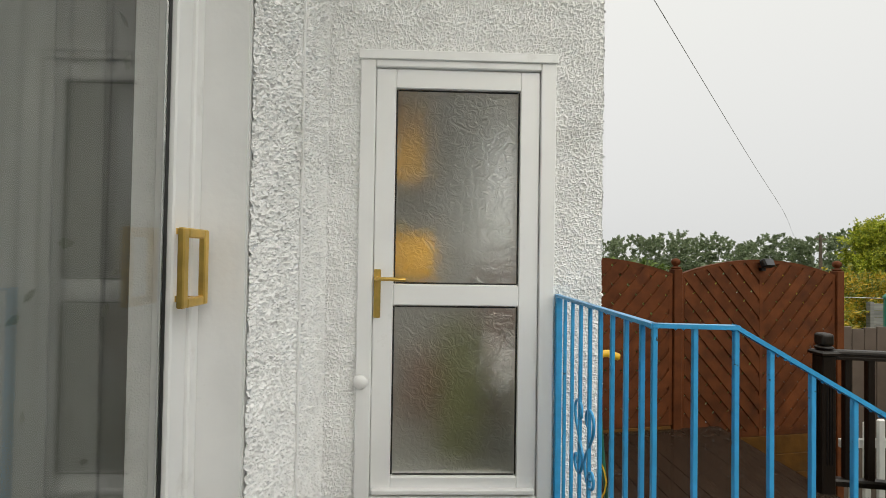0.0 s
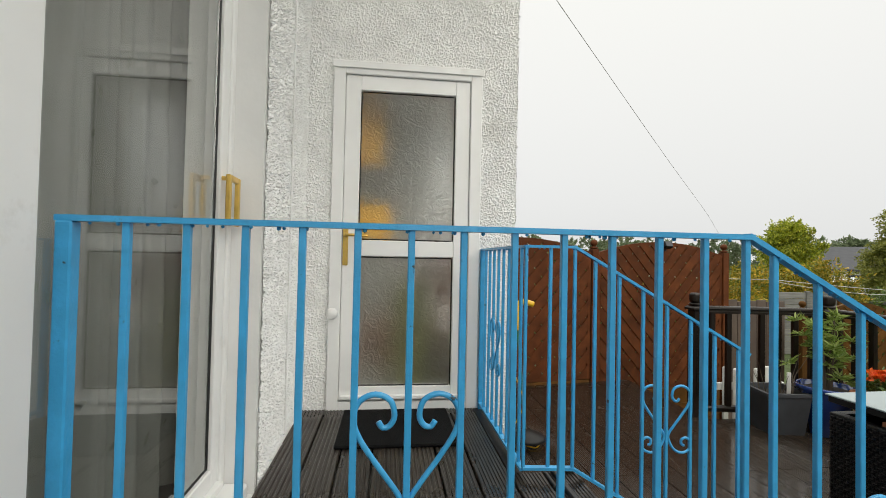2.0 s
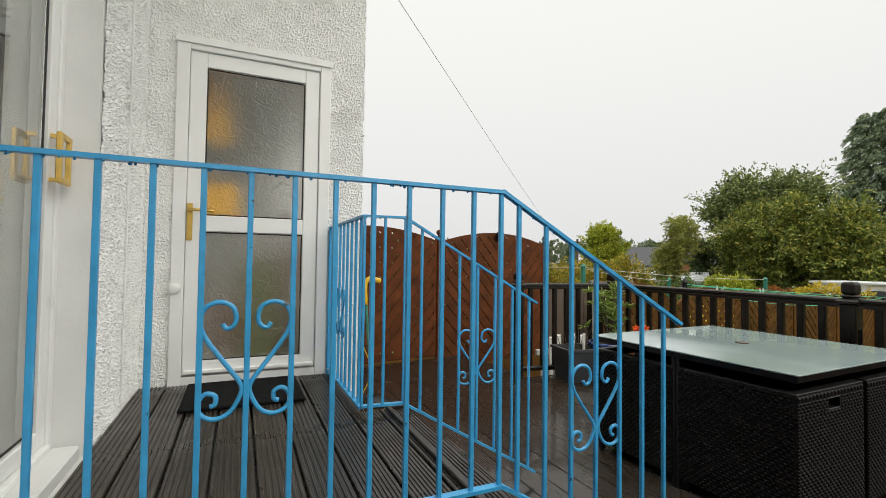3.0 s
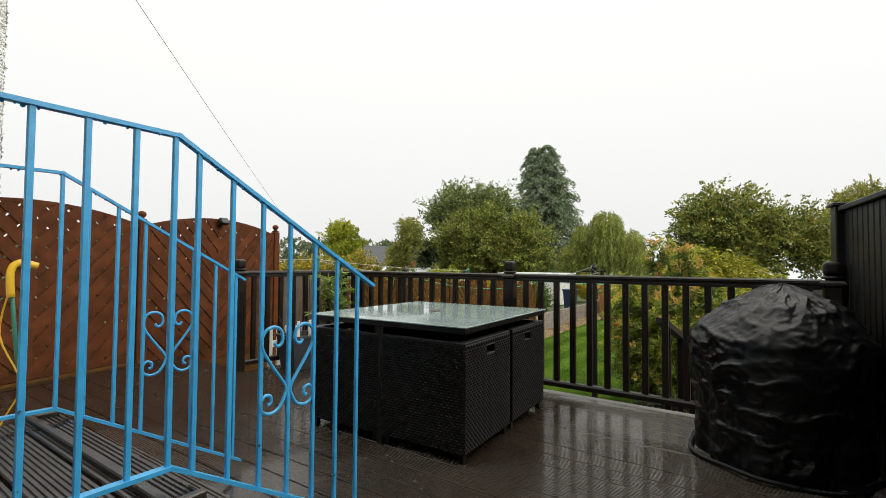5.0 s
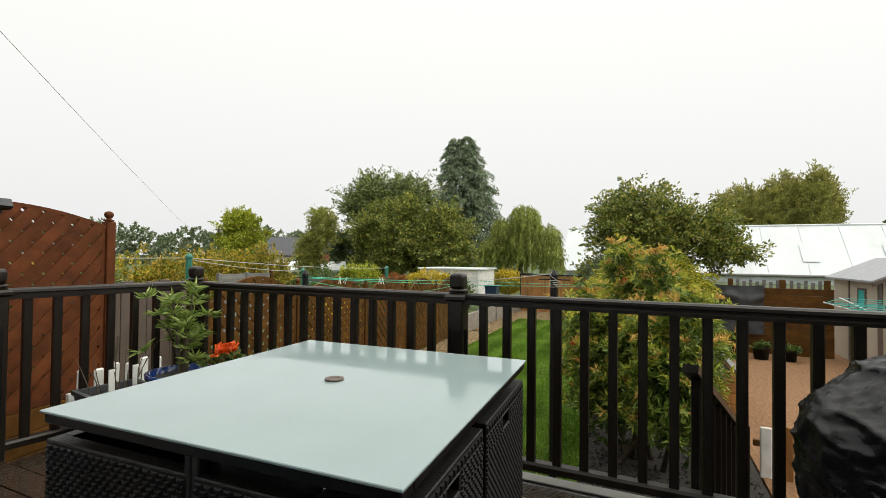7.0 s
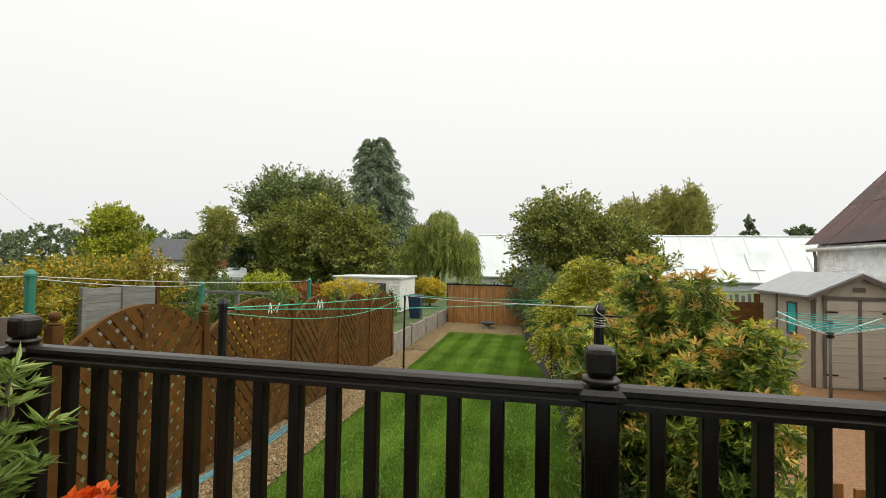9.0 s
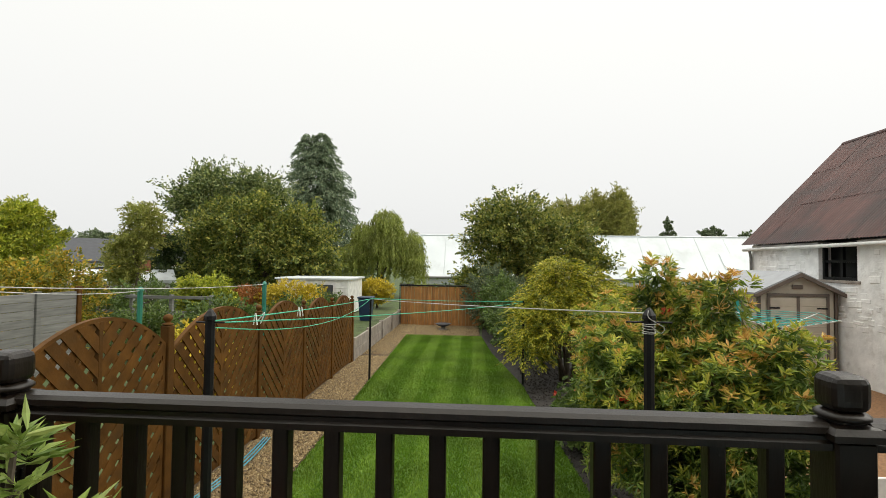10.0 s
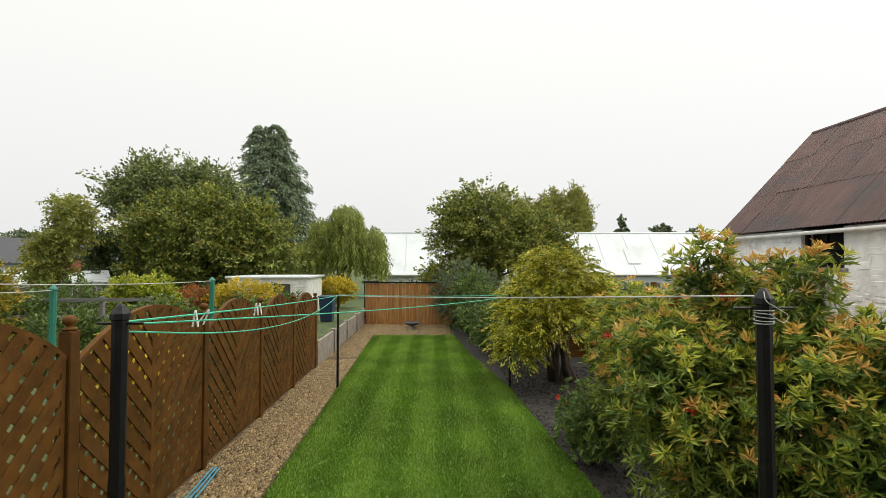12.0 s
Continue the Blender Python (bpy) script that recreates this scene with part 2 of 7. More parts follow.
L_OAK = leaf_mat("olive_leaves", [(0.04, 0.07, 0.016), (0.13, 0.17, 0.032), (0.22, 0.25, 0.048), (0.44, 0.40, 0.085)])
L_BIRCH = leaf_mat("yellow_green_leaves", [(0.14, 0.17, 0.03), (0.25, 0.265, 0.05), (0.36, 0.34, 0.08)])
L_AIRY = leaf_mat("mid_olive_leaves", [(0.05, 0.085, 0.028), (0.15, 0.19, 0.06), (0.33, 0.36, 0.13)])
L_DARK = leaf_mat("deep_green_leaves", [(0.025, 0.045, 0.012), (0.05, 0.08, 0.02), (0.09, 0.12, 0.03)])
L_LIME = leaf_mat("lime_gold_cypress", [(0.12, 0.16, 0.018), (0.29, 0.34, 0.033), (0.52, 0.50, 0.055)])
L_GREY = leaf_mat("grey_green_leaves", [(0.07, 0.1, 0.05), (0.13, 0.17, 0.085), (0.2, 0.24, 0.13)])
# blue-green needles, lightened to hold some distance haze
L_SPRUCE = leaf_mat("blue_green_needles_hazed", [(0.07, 0.11, 0.06), (0.16, 0.21, 0.12), (0.27, 0.32, 0.19)], rough=0.6, through_light=0.2)
L_WILLOW = leaf_mat("willow_leaves", [(0.16, 0.2, 0.035), (0.25, 0.29, 0.055), (0.35, 0.38, 0.085)])
L_POPLAR = leaf_mat("autumn_poplar_leaves", [(0.2, 0.22, 0.05), (0.3, 0.3, 0.075), (0.4, 0.37, 0.1)], through_light=0.4)
L_PIERIS = leaf_mat("glossy_pieris_leaves", [(0.06, 0.115, 0.02), (0.14, 0.215, 0.036), (0.24, 0.31, 0.05), (0.36, 0.4, 0.075)], rough=0.3)
L_PIERIS_Y = leaf_mat("lime_young_leaves", [(0.3, 0.38, 0.045), (0.44, 0.46, 0.06), (0.58, 0.5, 0.08)], rough=0.35)
L_PIERIS_R = leaf_mat("golden_orange_young_leaves", [(0.6, 0.45, 0.09), (0.64, 0.4, 0.1), (0.62, 0.32, 0.09), (0.6, 0.5, 0.12)], rough=0.35)
L_RED = leaf_mat("scarlet_young_leaves", [(0.62, 0.05, 0.03), (0.7, 0.09, 0.05), (0.6, 0.12, 0.08)], rough=0.35)
L_YEW = leaf_mat("gold_tipped_conifer", [(0.06, 0.09, 0.012), (0.22, 0.26, 0.022), (0.42, 0.41, 0.035), (0.66, 0.55, 0.055)])
L_GOLD = leaf_mat("golden_hedge_leaves", [(0.32, 0.27, 0.03), (0.55, 0.43, 0.035), (0.7, 0.55, 0.05)])
L_GOLDGREEN = leaf_mat("gold_green_hedge_leaves", [(0.10, 0.13, 0.02), (0.2, 0.22, 0.03), (0.42, 0.34, 0.035), (0.55, 0.33, 0.035)])
L_RUSSET = leaf_mat("russet_leaves", [(0.3, 0.11, 0.03), (0.42, 0.18, 0.045), (0.2, 0.08, 0.03)])
L_HEDGE = leaf_mat("mid_green_leaves", [(0.05, 0.085, 0.02), (0.1, 0.16, 0.035), (0.17, 0.23, 0.055)])
# pale grey greens: distance haze mixed into the leaf colour
L_HAZE = leaf_mat("far_leaves_painted_haze", [(0.12, 0.165, 0.085), (0.175, 0.22, 0.12), (0.23, 0.27, 0.155)])
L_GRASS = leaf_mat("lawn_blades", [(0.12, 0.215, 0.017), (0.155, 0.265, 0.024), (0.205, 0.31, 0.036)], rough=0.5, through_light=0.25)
# same grass in a darker tint: the mowing stripe's shade as colour
L_GRASS_DARK = leaf_mat("lawn_blades_shaded_copy", [(0.09, 0.18, 0.013), (0.118, 0.222, 0.018), (0.155, 0.258, 0.026)], rough=0.5, through_light=0.25)
L_FLOWER = leaf_mat("orange_petals", [(0.8, 0.1, 0.01), (0.85, 0.17, 0.02), (0.7, 0.07, 0.02)])
L_POT = leaf_mat("fresh_green_leaves", [(0.11, 0.18, 0.03), (0.2, 0.29, 0.055), (0.33, 0.4, 0.11)], rough=0.35)


# ---- building helpers ----
def origin_of(ob):
    v = Vector((0, 0, 0))
    while ob is not None:
        v += ob.location
        ob = ob.parent
    return v


def part(name, bm, material, parent, label="", local=False, smooth=False):
    me = bpy.data.meshes.new(name)
    bm.to_mesh(me)
    bm.free()
    return mesh_part(name, me, material, parent, label, local, smooth)


def mesh_part(name, me, material, parent, label="", local=False, smooth=False):
    me.materials.append(material)
    if smooth:
        me.polygons.foreach_set("use_smooth", [True] * len(me.polygons))
    ob = new(name, me)
    if parent is not None:
        if not local:
            me.transform(Matrix.Translation(-origin_of(parent)))
        ob.parent = parent
    if label:
        ob["label"] = label
    return ob


def thing(name, at, label, category, group="", rz=0.0):
    ob = new(name)
    ob.empty_display_size = 0.1
    ob.location = at
    ob.rotation_euler = (0, 0, radians(rz))
    return tagged(ob, label, category, group)


def structure(name, bm, material, label="", smooth=False):
    ob = part(name, bm, material, None, label, smooth=smooth)
    return tagged(ob, label, name.split("_")[0], kind="structure")


def slab(bm, x0, x1, y0, y1, z0, z1, bevel=0.0, m=None):
    t = Matrix.Translation(((x0 + x1) / 2, (y0 + y1) / 2, (z0 + z1) / 2)) @ Matrix.Diagonal((x1 - x0, y1 - y0, z1 - z0, 1))
    r = bmesh.ops.create_cube(bm, size=1, matrix=t)
    vs = r["verts"]
    if bevel:
        es = list({e for v in vs for e in v.link_edges})
        r = bmesh.ops.bevel(bm, geom=es, offset=bevel, segments=1, affect="EDGES", profile=0.5)
        vs = list({v for f in r["faces"] for v in f.verts} | {v for v in vs if v.is_valid})
    if m is not None:
        bmesh.ops.transform(bm, matrix=m, verts=vs)
    return vs


def box(x0, x1, y0, y1, z0, z1, bevel=0.0, m=None):
    bm = bmesh.new()
    slab(bm, x0, x1, y0, y1, z0, z1, bevel, m)
    return bm


def ring_frame(pts):
    pts = [Vector(p) for p in pts]
    out = []
    ref = None
    for i, p in enumerate(pts):
        d = (pts[min(i + 1, len(pts) - 1)] - pts[max(i - 1, 0)]).normalized()
        if ref is None:
            ref = Vector((0, 0, 1)) if abs(d.z) < 0.9 else Vector((1, 0, 0))
        a = ref - d * ref.dot(d)
        a.normalize()
        ref = a
        out.append((p, a, d.cross(a)))
    return out


def tube(bm, pts, radius, n=8, cap=True):
    rings = []
    for i, (p, a, b) in enumerate(ring_frame(pts)):
        r = radius[i] if isinstance(radius, (list, tuple)) else radius
        rings.append([bm.verts.new(p + (a * math.cos(k * math.tau / n) + b * math.sin(k * math.tau / n)) * r) for k in range(n)])
    for u, v in zip(rings, rings[1:]):
        for k in range(n):
            bm.faces.new((u[k], u[(k + 1) % n], v[(k + 1) % n], v[k]))
    if cap:
        bm.faces.new(rings[0][::-1])
        bm.faces.new(rings[-1])
    return bm


def bar(bm, a, b, w, h):
    """A straight bar of rectangular section, w across and h high."""
    a, b = Vector(a), Vector(b)
    d = (b - a).normalized()
    up = Vector((0, 0, 1)) if abs(d.z) < 0.95 else Vector((0, 1, 0))
    s = d.cross(up).normalized()
    u = s.cross(d).normalized()
    vs = [bm.verts.new(p + s * (i * w / 2) + u * (j * h / 2)) for p in (a, b) for i, j in ((-1, -1), (1, -1), (1, 1), (-1, 1))]
    for f in ((0, 1, 2, 3), (7, 6, 5, 4), (0, 4, 5, 1), (1, 5, 6, 2), (2, 6, 7, 3), (3, 7, 4, 0)):
        bm.faces.new([vs[k] for k in f])
    bmesh.ops.recalc_face_normals(bm, faces=bm.faces)
    return bm


def lathe(bm, profile, n=20, at=(0, 0, 0)):
    at = Vector(at)
    rings = [[bm.verts.new(at + Vector((r * math.cos(k * math.tau / n), r * math.sin(k * math.tau / n), z))) for k in range(n)] for r, z in profile]
    for u, v in zip(rings, rings[1:]):
        for k in range(n):
            bm.faces.new((u[k], u[(k + 1) % n], v[(k + 1) % n], v[k]))
    bm.faces.new(rings[0][::-1])
    bm.faces.new(rings[-1])
    return bm


def smooth_curve(pts, steps=5):
    pts = [Vector(p) for p in pts]
    out = []
    for i in range(len(pts) - 1):
        p0, p1, p2, p3 = pts[max(i - 1, 0)], pts[i], pts[i + 1], pts[min(i + 2, len(pts) - 1)]
        for k in range(steps):
            t = k / steps
            out.append(0.5 * ((2 * p1) + (p2 - p0) * t + (2 * p0 - 5 * p1 + 4 * p2 - p3) * t * t + (3 * p1 - p0 - 3 * p2 + p3) * t ** 3))
    out.append(pts[-1])
    return out


def extrude_poly(poly, thick, axis_u, axis_v, axis_w, at):
    """A flat polygon in (u, v) given thickness along w, as a bmesh."""
    bm = bmesh.new()
    at, au, av, aw = Vector(at), Vector(axis_u), Vector(axis_v), Vector(axis_w)
    lo = [bm.verts.new(at + au * u + av * v) for u, v in poly]
    hi = [bm.verts.new(at + au * u + av * v + aw * thick) for u, v in poly]
    bm.faces.new(lo[::-1])
    bm.faces.new(hi)
    for k in range(len(poly)):
        j = (k + 1) % len(poly)
        bm.faces.new((lo[k], lo[j], hi[j], hi[k]))
    bmesh.ops.recalc_face_normals(bm, faces=bm.faces)
    return bm


def clip_poly(poly, region):
    """The part of a polygon inside a convex region given anticlockwise."""
    out = poly
    for (ax, ay), (bx, by) in zip(region, region[1:] + region[:1]):
        src, out = out, []
        side = lambda p: (bx - ax) * (p[1] - ay) - (by - ay) * (p[0] - ax)
        for p, q in zip(src, src[1:] + src[:1]):
            sp, sq = side(p), side(q)
            if sp >= 0:
                out.append(p)
            if (sp > 0) != (sq > 0) and abs(sp - sq) > 1e-9:
                k = sp / (sp - sq)
                out.append((p[0] + (q[0] - p[0]) * k, p[1] + (q[1] - p[1]) * k))
        if len(out) < 3:
            return []
    return out


# ---- foliage helpers ----
def raw_mesh(name, verts, faces):
    me = bpy.data.meshes.new(name)
    me.from_pydata(verts.tolist() if hasattr(verts, "tolist") else verts, [], faces.tolist() if hasattr(faces, "tolist") else faces)
    me.update()
    return me


def unit(v):
    return v / np.maximum(np.linalg.norm(v, axis=-1, keepdims=True), 1e-9)


def leaf_mesh(name, base, way, length, width, rng, fold=0.25, long_shape=False, lie=0.0):
    """Many leaves in one mesh, each a folded blade of its own from base along way."""
    n = len(base)
    way = unit(way)
    side = unit(np.cross(way, rng.normal(size=(n, 3)) + [0, 0, lie]))
    up = np.cross(side, way)
    ln = (length * rng.uniform(0.7, 1.25, n))[:, None]
    wd = (width * rng.uniform(0.75, 1.2, n))[:, None]
    if long_shape:
        mid = base + way * ln * 0.55 - up * ln * 0.03
        tip = base + way * ln - up * ln * 0.16
        v = np.stack([base, mid + side * wd / 2 + up * wd * fold, tip, mid - side * wd / 2 + up * wd * fold, mid], 1).reshape(-1, 3)
        k = np.arange(n)[:, None] * 5
        f = np.concatenate([k + [0, 4, 1], k + [4, 2, 1], k + [0, 3, 4], k + [4, 3, 2]], 0)
    else:
        mid = base + way * ln * 0.5
        v = np.stack([base, mid + side * wd / 2 + up * wd * fold, base + way * ln, mid - side * wd / 2], 1).reshape(-1, 3)
        k = np.arange(n)[:, None] * 4
        f = k + [0, 1, 2, 3]
    return raw_mesh(name, v, f)


def lobe_points(lobes, n, rng, inner=0.7):
    """Points in the outer shells of ellipsoid lobes, with the way outwards; lobes: x, y, z, rx, ry, rz."""
    lob = np.array(lobes, float)
    area = (lob[:, 3] * lob[:, 4] * lob[:, 5]) ** (2 / 3)
    pick = rng.choice(len(lob), n, p=area / area.sum())
    d = unit(rng.normal(size=(n, 3)))
    r = rng.uniform(inner, 1.0, n)[:, None]
    p = lob[pick, :3] + d * lob[pick, 3:] * r
    keep = np.ones(n, bool)
    for row in lob:
        keep &= ~((((p - row[:3]) / row[3:]) ** 2).sum(1) < (inner * 0.8) ** 2)
    return p[keep], d[keep]


def broad_crown(name, lobes, sprays, leaves, length, leaf, rng, droop=0.0, width=0.55, lie=0.9, inner=0.5):
    """Leafy sprays that grow outwards through the lobes, each a tapering tuft with gaps round it."""
    c, d = lobe_points(lobes, sprays, rng, inner)
    axis = unit(d * [1, 1, 0.8] + rng.normal(size=c.shape) * 0.45 + [0, 0, 0.3])
    ln = length * rng.uniform(0.5, 1.5, len(c)) * (1 + (rng.random(len(c)) < 0.08) * 0.9)
    weight = ln / ln.sum()
    pick = rng.choice(len(c), leaves, p=weight)
    s_ = rng.random((leaves, 1)) ** 0.8
    l_ = ln[pick][:, None]
    spread = rng.normal(size=(leaves, 3)) * [1, 1, 0.6] * l_ * 0.27 * (1.1 - 0.8 * s_)
    base = c[pick] + axis[pick] * l_ * (s_ * 1.6 - 0.6) - np.array([0, 0, 1.0]) * max(droop, 0) * l_ * s_ ** 2 + spread
    way = axis[pick] + rng.normal(size=(leaves, 3)) * 0.6 + [0, 0, -0.15 - droop]
    return leaf_mesh(name, base, way, leaf * rng.uniform(0.75, 1.3, leaves), leaf * width, rng, lie=lie), c


def lumpy(x, y, z, rx, ry, rz, n, r, seed, low=-0.5):
    """A core lobe with n smaller ones of about r bulging out of it."""
    rng = np.random.default_rng(seed)
    out = [(x, y, z, rx * 0.8, ry * 0.8, rz * 0.8)]
    while len(out) <= n:
        d = unit(rng.normal(size=(1, 3)))[0]
        if d[2] < low:
            continue
        s = r * rng.uniform(0.6, 1.25)
        k = rng.uniform(0.92, 1.06)
        out.append((x + d[0] * (rx * k - s), y + d[1] * (ry * k - s), z + d[2] * (rz * k - s * 0.85), s, s, s * 0.85))
    return out


def branching(bm, foot, head, radius, targets, rng):
    foot, head = Vector(foot), Vector(head)
    pts = [foot.lerp(head, t) + Vector((rng.normal() * 0.06, rng.normal() * 0.06, 0)) * (t * (head - foot).length * 0.4) for t in (0, 0.25, 0.5, 0.75, 1)]
    tube(bm, pts, [radius * k for k in (1.25, 1, 0.8, 0.55, 0.25)], 9)
    for q in targets:
        q = Vector(q)
        t = rng.uniform(0.35, 0.9)
        s = foot.lerp(head, t)
        m = s.lerp(q, 0.5) + Vector((0, 0, -0.08 * (q - s).length))
        tube(bm, [s, m, q], [radius * 0.35, radius * 0.2, radius * 0.05], 6)


def tree(name, at, label, category, lobes, leafmat, clumps, leaves, clump_size, leaf, trunk_r, seed, head=None, droop=0.0, limbs=16, width=0.55, group="", inner=0.5, lie=0.9):
    rng = np.random.default_rng(seed)
    t = thing(name, at, label, category, group)
    me, c = broad_crown("crown", lobes, clumps, leaves, clump_size, leaf, rng, droop, width, lie, inner)
    mesh_part("crown", me, leafmat, t)
    bm = bmesh.new()
    mean = np.array(lobes)[:, :3].mean(0)
    branching(bm, at, head or (mean[0], mean[1], mean[2] + 0.3), trunk_r, c[rng.choice(len(c), min(limbs, len(c)), replace=False)], rng)
    part("trunk", bm, M_BARK, t, smooth=True)
    return t
# ---- ground ----
GZ = -0.97
bm = bmesh.new()
rows_x = [-150, -60, -20, 0, 10, 25, 60, 150, 400, 1200]
rows_y = [-900, -300, -100, -30, 0, 30, 100, 300, 900]
gv = {(i, j): bm.verts.new((x, y, GZ - 0.03)) for i, x in enumerate(rows_x) for j, y in enumerate(rows_y)}
for i in range(len(rows_x) - 1):
    for j in range(len(rows_y) - 1):
        bm.faces.new((gv[i, j], gv[i + 1, j], gv[i + 1, j + 1], gv[i, j + 1]))
structure("ground", bm, M_GROUND, "rough grassy ground reaching the horizon")


def flat(name, poly, z, material, label, depth=0.05):
    bm = extrude_poly(poly, depth, (1, 0, 0), (0, 1, 0), (0, 0, 1), (0, 0, z - depth))
    return structure(name, bm, material, label)


LAWN = [(4.6, 0.60), (7.95, 0.82), (9.26, 0.91), (11.5, 1.05), (14.4, 1.5), (17.02, 1.72), (17.08, 4.06), (12, 3.95), (4.6, 3.80)]
flat("lawn", LAWN, GZ + 0.02, M_LAWN, "striped mown green lawn between gravel and border")
flat("gravel_path", [(4.1, 3.82), (12, 3.96), (17.08, 4.07), (17.0, 1.74), (19.6, 1.8), (21.5, 4.5), (21.5, 4.8), (4.1, 4.76)], GZ + 0.005, M_GRAVELBED,
     "golden gravel path beside the lawn")
flat("soil_border", [(4.1, -0.92), (8.4, -0.92), (13.0, -1.0), (19.0, -0.5), (19.2, 1.68), (17.0, 1.70), (14.4, 1.48), (11.5, 1.03), (9.26, 0.89), (4.1, 0.58)],
     GZ + 0.01, M_SOIL, "dark damp soil of the shrub border")
flat("patio_gravel", [(4.1, -9), (20, -9), (20, -0.62), (19.0, -0.53), (13.0, -1.02), (8.4, -0.94), (4.1, -0.94)], GZ + 0.015, M_PATIO, "orange brown bark and gravel yard")

# ---- house ----
HX0, HX1, HY = -0.25, 1.0, 2.43


def relief_sheet(bm, corner, du, dv, w, h, out, step, depth, seed):
    """A sheet of coarse thrown render: a fine grid pushed out unevenly."""
    corner, du, dv, out = Vector(corner), Vector(du), Vector(dv), Vector(out)
    nu, nv = max(2, int(w / step)), max(2, int(h / step))
    grid = []
    for i in range(nu + 1):
        col = []
        for j in range(nv + 1):
            p = corner + du * (w * i / nu) + dv * (h * j / nv)
            q = Vector((p.x * 150 + seed, p.y * 150, p.z * 150))
            k = max(0.0, noise.noise(q)) * 1.1 + max(0.0, noise.noise(q * 0.45 + Vector((7, 3, 1)))) * 0.9 + noise.noise(q * 0.08) * 0.25
            col.append(bm.verts.new(p + out * depth * k))
        grid.append(col)
    for i in range(nu):
        for j in range(nv):
            bm.faces.new((grid[i][j], grid[i + 1][j], grid[i + 1][j + 1], grid[i][j + 1]))


bm = bmesh.new()
slab(bm, -0.249, -0.10, HY, HY + 0.3, GZ, 2.45)
slab(bm, 0.78, HX1, HY, HY + 0.3, GZ, 2.45)
slab(bm, -0.10, 0.78, HY, HY + 0.3, GZ, 0.42)
slab(bm, -0.249, HX1, HY, HY + 0.3, 2.45, 5.2)
wall_door = structure("wall_door", bm, M_ROUGHCAST, "white roughcast house wall around a glazed door")
bm = bmesh.new()
S = 0.0048
relief_sheet(bm, (-0.25, HY - 0.004, 0.40), (1, 0, 0), (0, 0, 1), 0.15, 2.05, (0, -1, 0), S, 0.0135, 1)
relief_sheet(bm, (0.78, HY - 0.004, 0.0), (1, 0, 0), (0, 0, 1), 0.222, 2.45, (0, -1, 0), S, 0.0135, 1)
relief_sheet(bm, (-0.25, HY - 0.004, 2.45), (1, 0, 0), (0, 0, 1), 1.252, 0.75, (0, -1, 0), S, 0.0135, 1)
relief_sheet(bm, (HX1 + 0.003, HY, 0.0), (0, 1, 0), (0, 0, 1), 0.12, 3.2, (1, 0, 0), 0.007, 0.013, 5)
tagged(part("render_coat", bm, M_ROUGHCAST, wall_door, "coarse white thrown render"), kind="stuff")
bm = bmesh.new()
slab(bm, HX0 - 0.3, HX0, 1.56, HY, GZ, 5.2)
wall_return = structure("wall_return", bm, M_ROUGHCAST, "white roughcast wall beside the sliding door")
bm = bmesh.new()
relief_sheet(bm, (HX0 + 0.003, 1.56, 0.3), (0, 1, 0), (0, 0, 1), 0.87, 2.9, (1, 0, 0), S, 0.0135, 9)
tagged(part("render_coat", bm, M_ROUGHCAST, wall_return, "coarse white thrown render"), kind="stuff")
part("corner_bead", tube(bmesh.new(), [(HX0 + 0.012, 2.00, 0.45), (HX0 + 0.012, 2.0, 3.2)], 0.006, 6), M_ROUGHCAST, wall_return)
bm = bmesh.new()
slab(bm, -0.56, -0.26, -1.25, 1.56, 2.62, 5.2)
slab(bm, -0.56, -0.25, -4.2, -1.25, GZ, 5.2)
slab(bm, -0.56, -0.25, -1.25, 1.56, GZ, 0.40)
structure("wall_terrace", bm, M_ROUGHCAST, "white roughcast wall over the sliding door")
structure("reveal", box(-0.44, -0.251, 1.546, 1.559, 0.40, 2.62), M_PAINT, "smooth white painted reveal with flaking paint")
# the gap left between these slabs is an added, unseen opening lighting the porch
bm = bmesh.new()
slab(bm, 0.70, HX1 - 0.001, 2.73, 2.9, GZ, 5.2)
slab(bm, 0.70, HX1 - 0.001, 4.55, 6.6, GZ, 5.2)
slab(bm, 0.70, HX1 - 0.001, 2.9, 4.55, GZ, 0.8)
slab(bm, 0.70, HX1 - 0.001, 2.9, 4.55, 2.6, 5.2)
structure("wall_garden", bm, M_ROUGHCAST, "white roughcast house wall facing the garden")
bm = bmesh.new()
slab(bm, -5, -4.8, -4.2, 6.6, GZ, 5.2)
slab(bm, -4.8, -0.56, -4.4, -4.2, GZ, 5.2)
slab(bm, -4.8, 1.0, 6.6, 6.8, GZ, 5.2)
slab(bm, -5.1, 1.1, -4.5, 6.9, 5.2, 5.35)
structure("wall_outer", bm, M_ROUGHCAST, "plain outer house walls and flat roof")
bm = bmesh.new()
slab(bm, -0.56, 0.70, 4.6, 4.65, 0.38, 2.7)
slab(bm, -0.56, -0.50, 2.73, 4.6, 0.38, 2.7)
slab(bm, -0.56, 0.70, 2.73, 4.65, 2.7, 2.75)
slab(bm, -0.56, 0.70, 2.73, 4.65, 0.33, 0.38)
structure("wall_porch_inside", bm, M_INNER, "pale plastered porch walls and ceiling")
# lounge shell, its shade painted in with a dark wall colour
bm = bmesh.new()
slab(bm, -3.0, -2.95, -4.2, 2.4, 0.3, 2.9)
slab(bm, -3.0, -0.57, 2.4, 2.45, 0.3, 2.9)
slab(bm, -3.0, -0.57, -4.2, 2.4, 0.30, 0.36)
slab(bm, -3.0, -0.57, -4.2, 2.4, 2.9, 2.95)
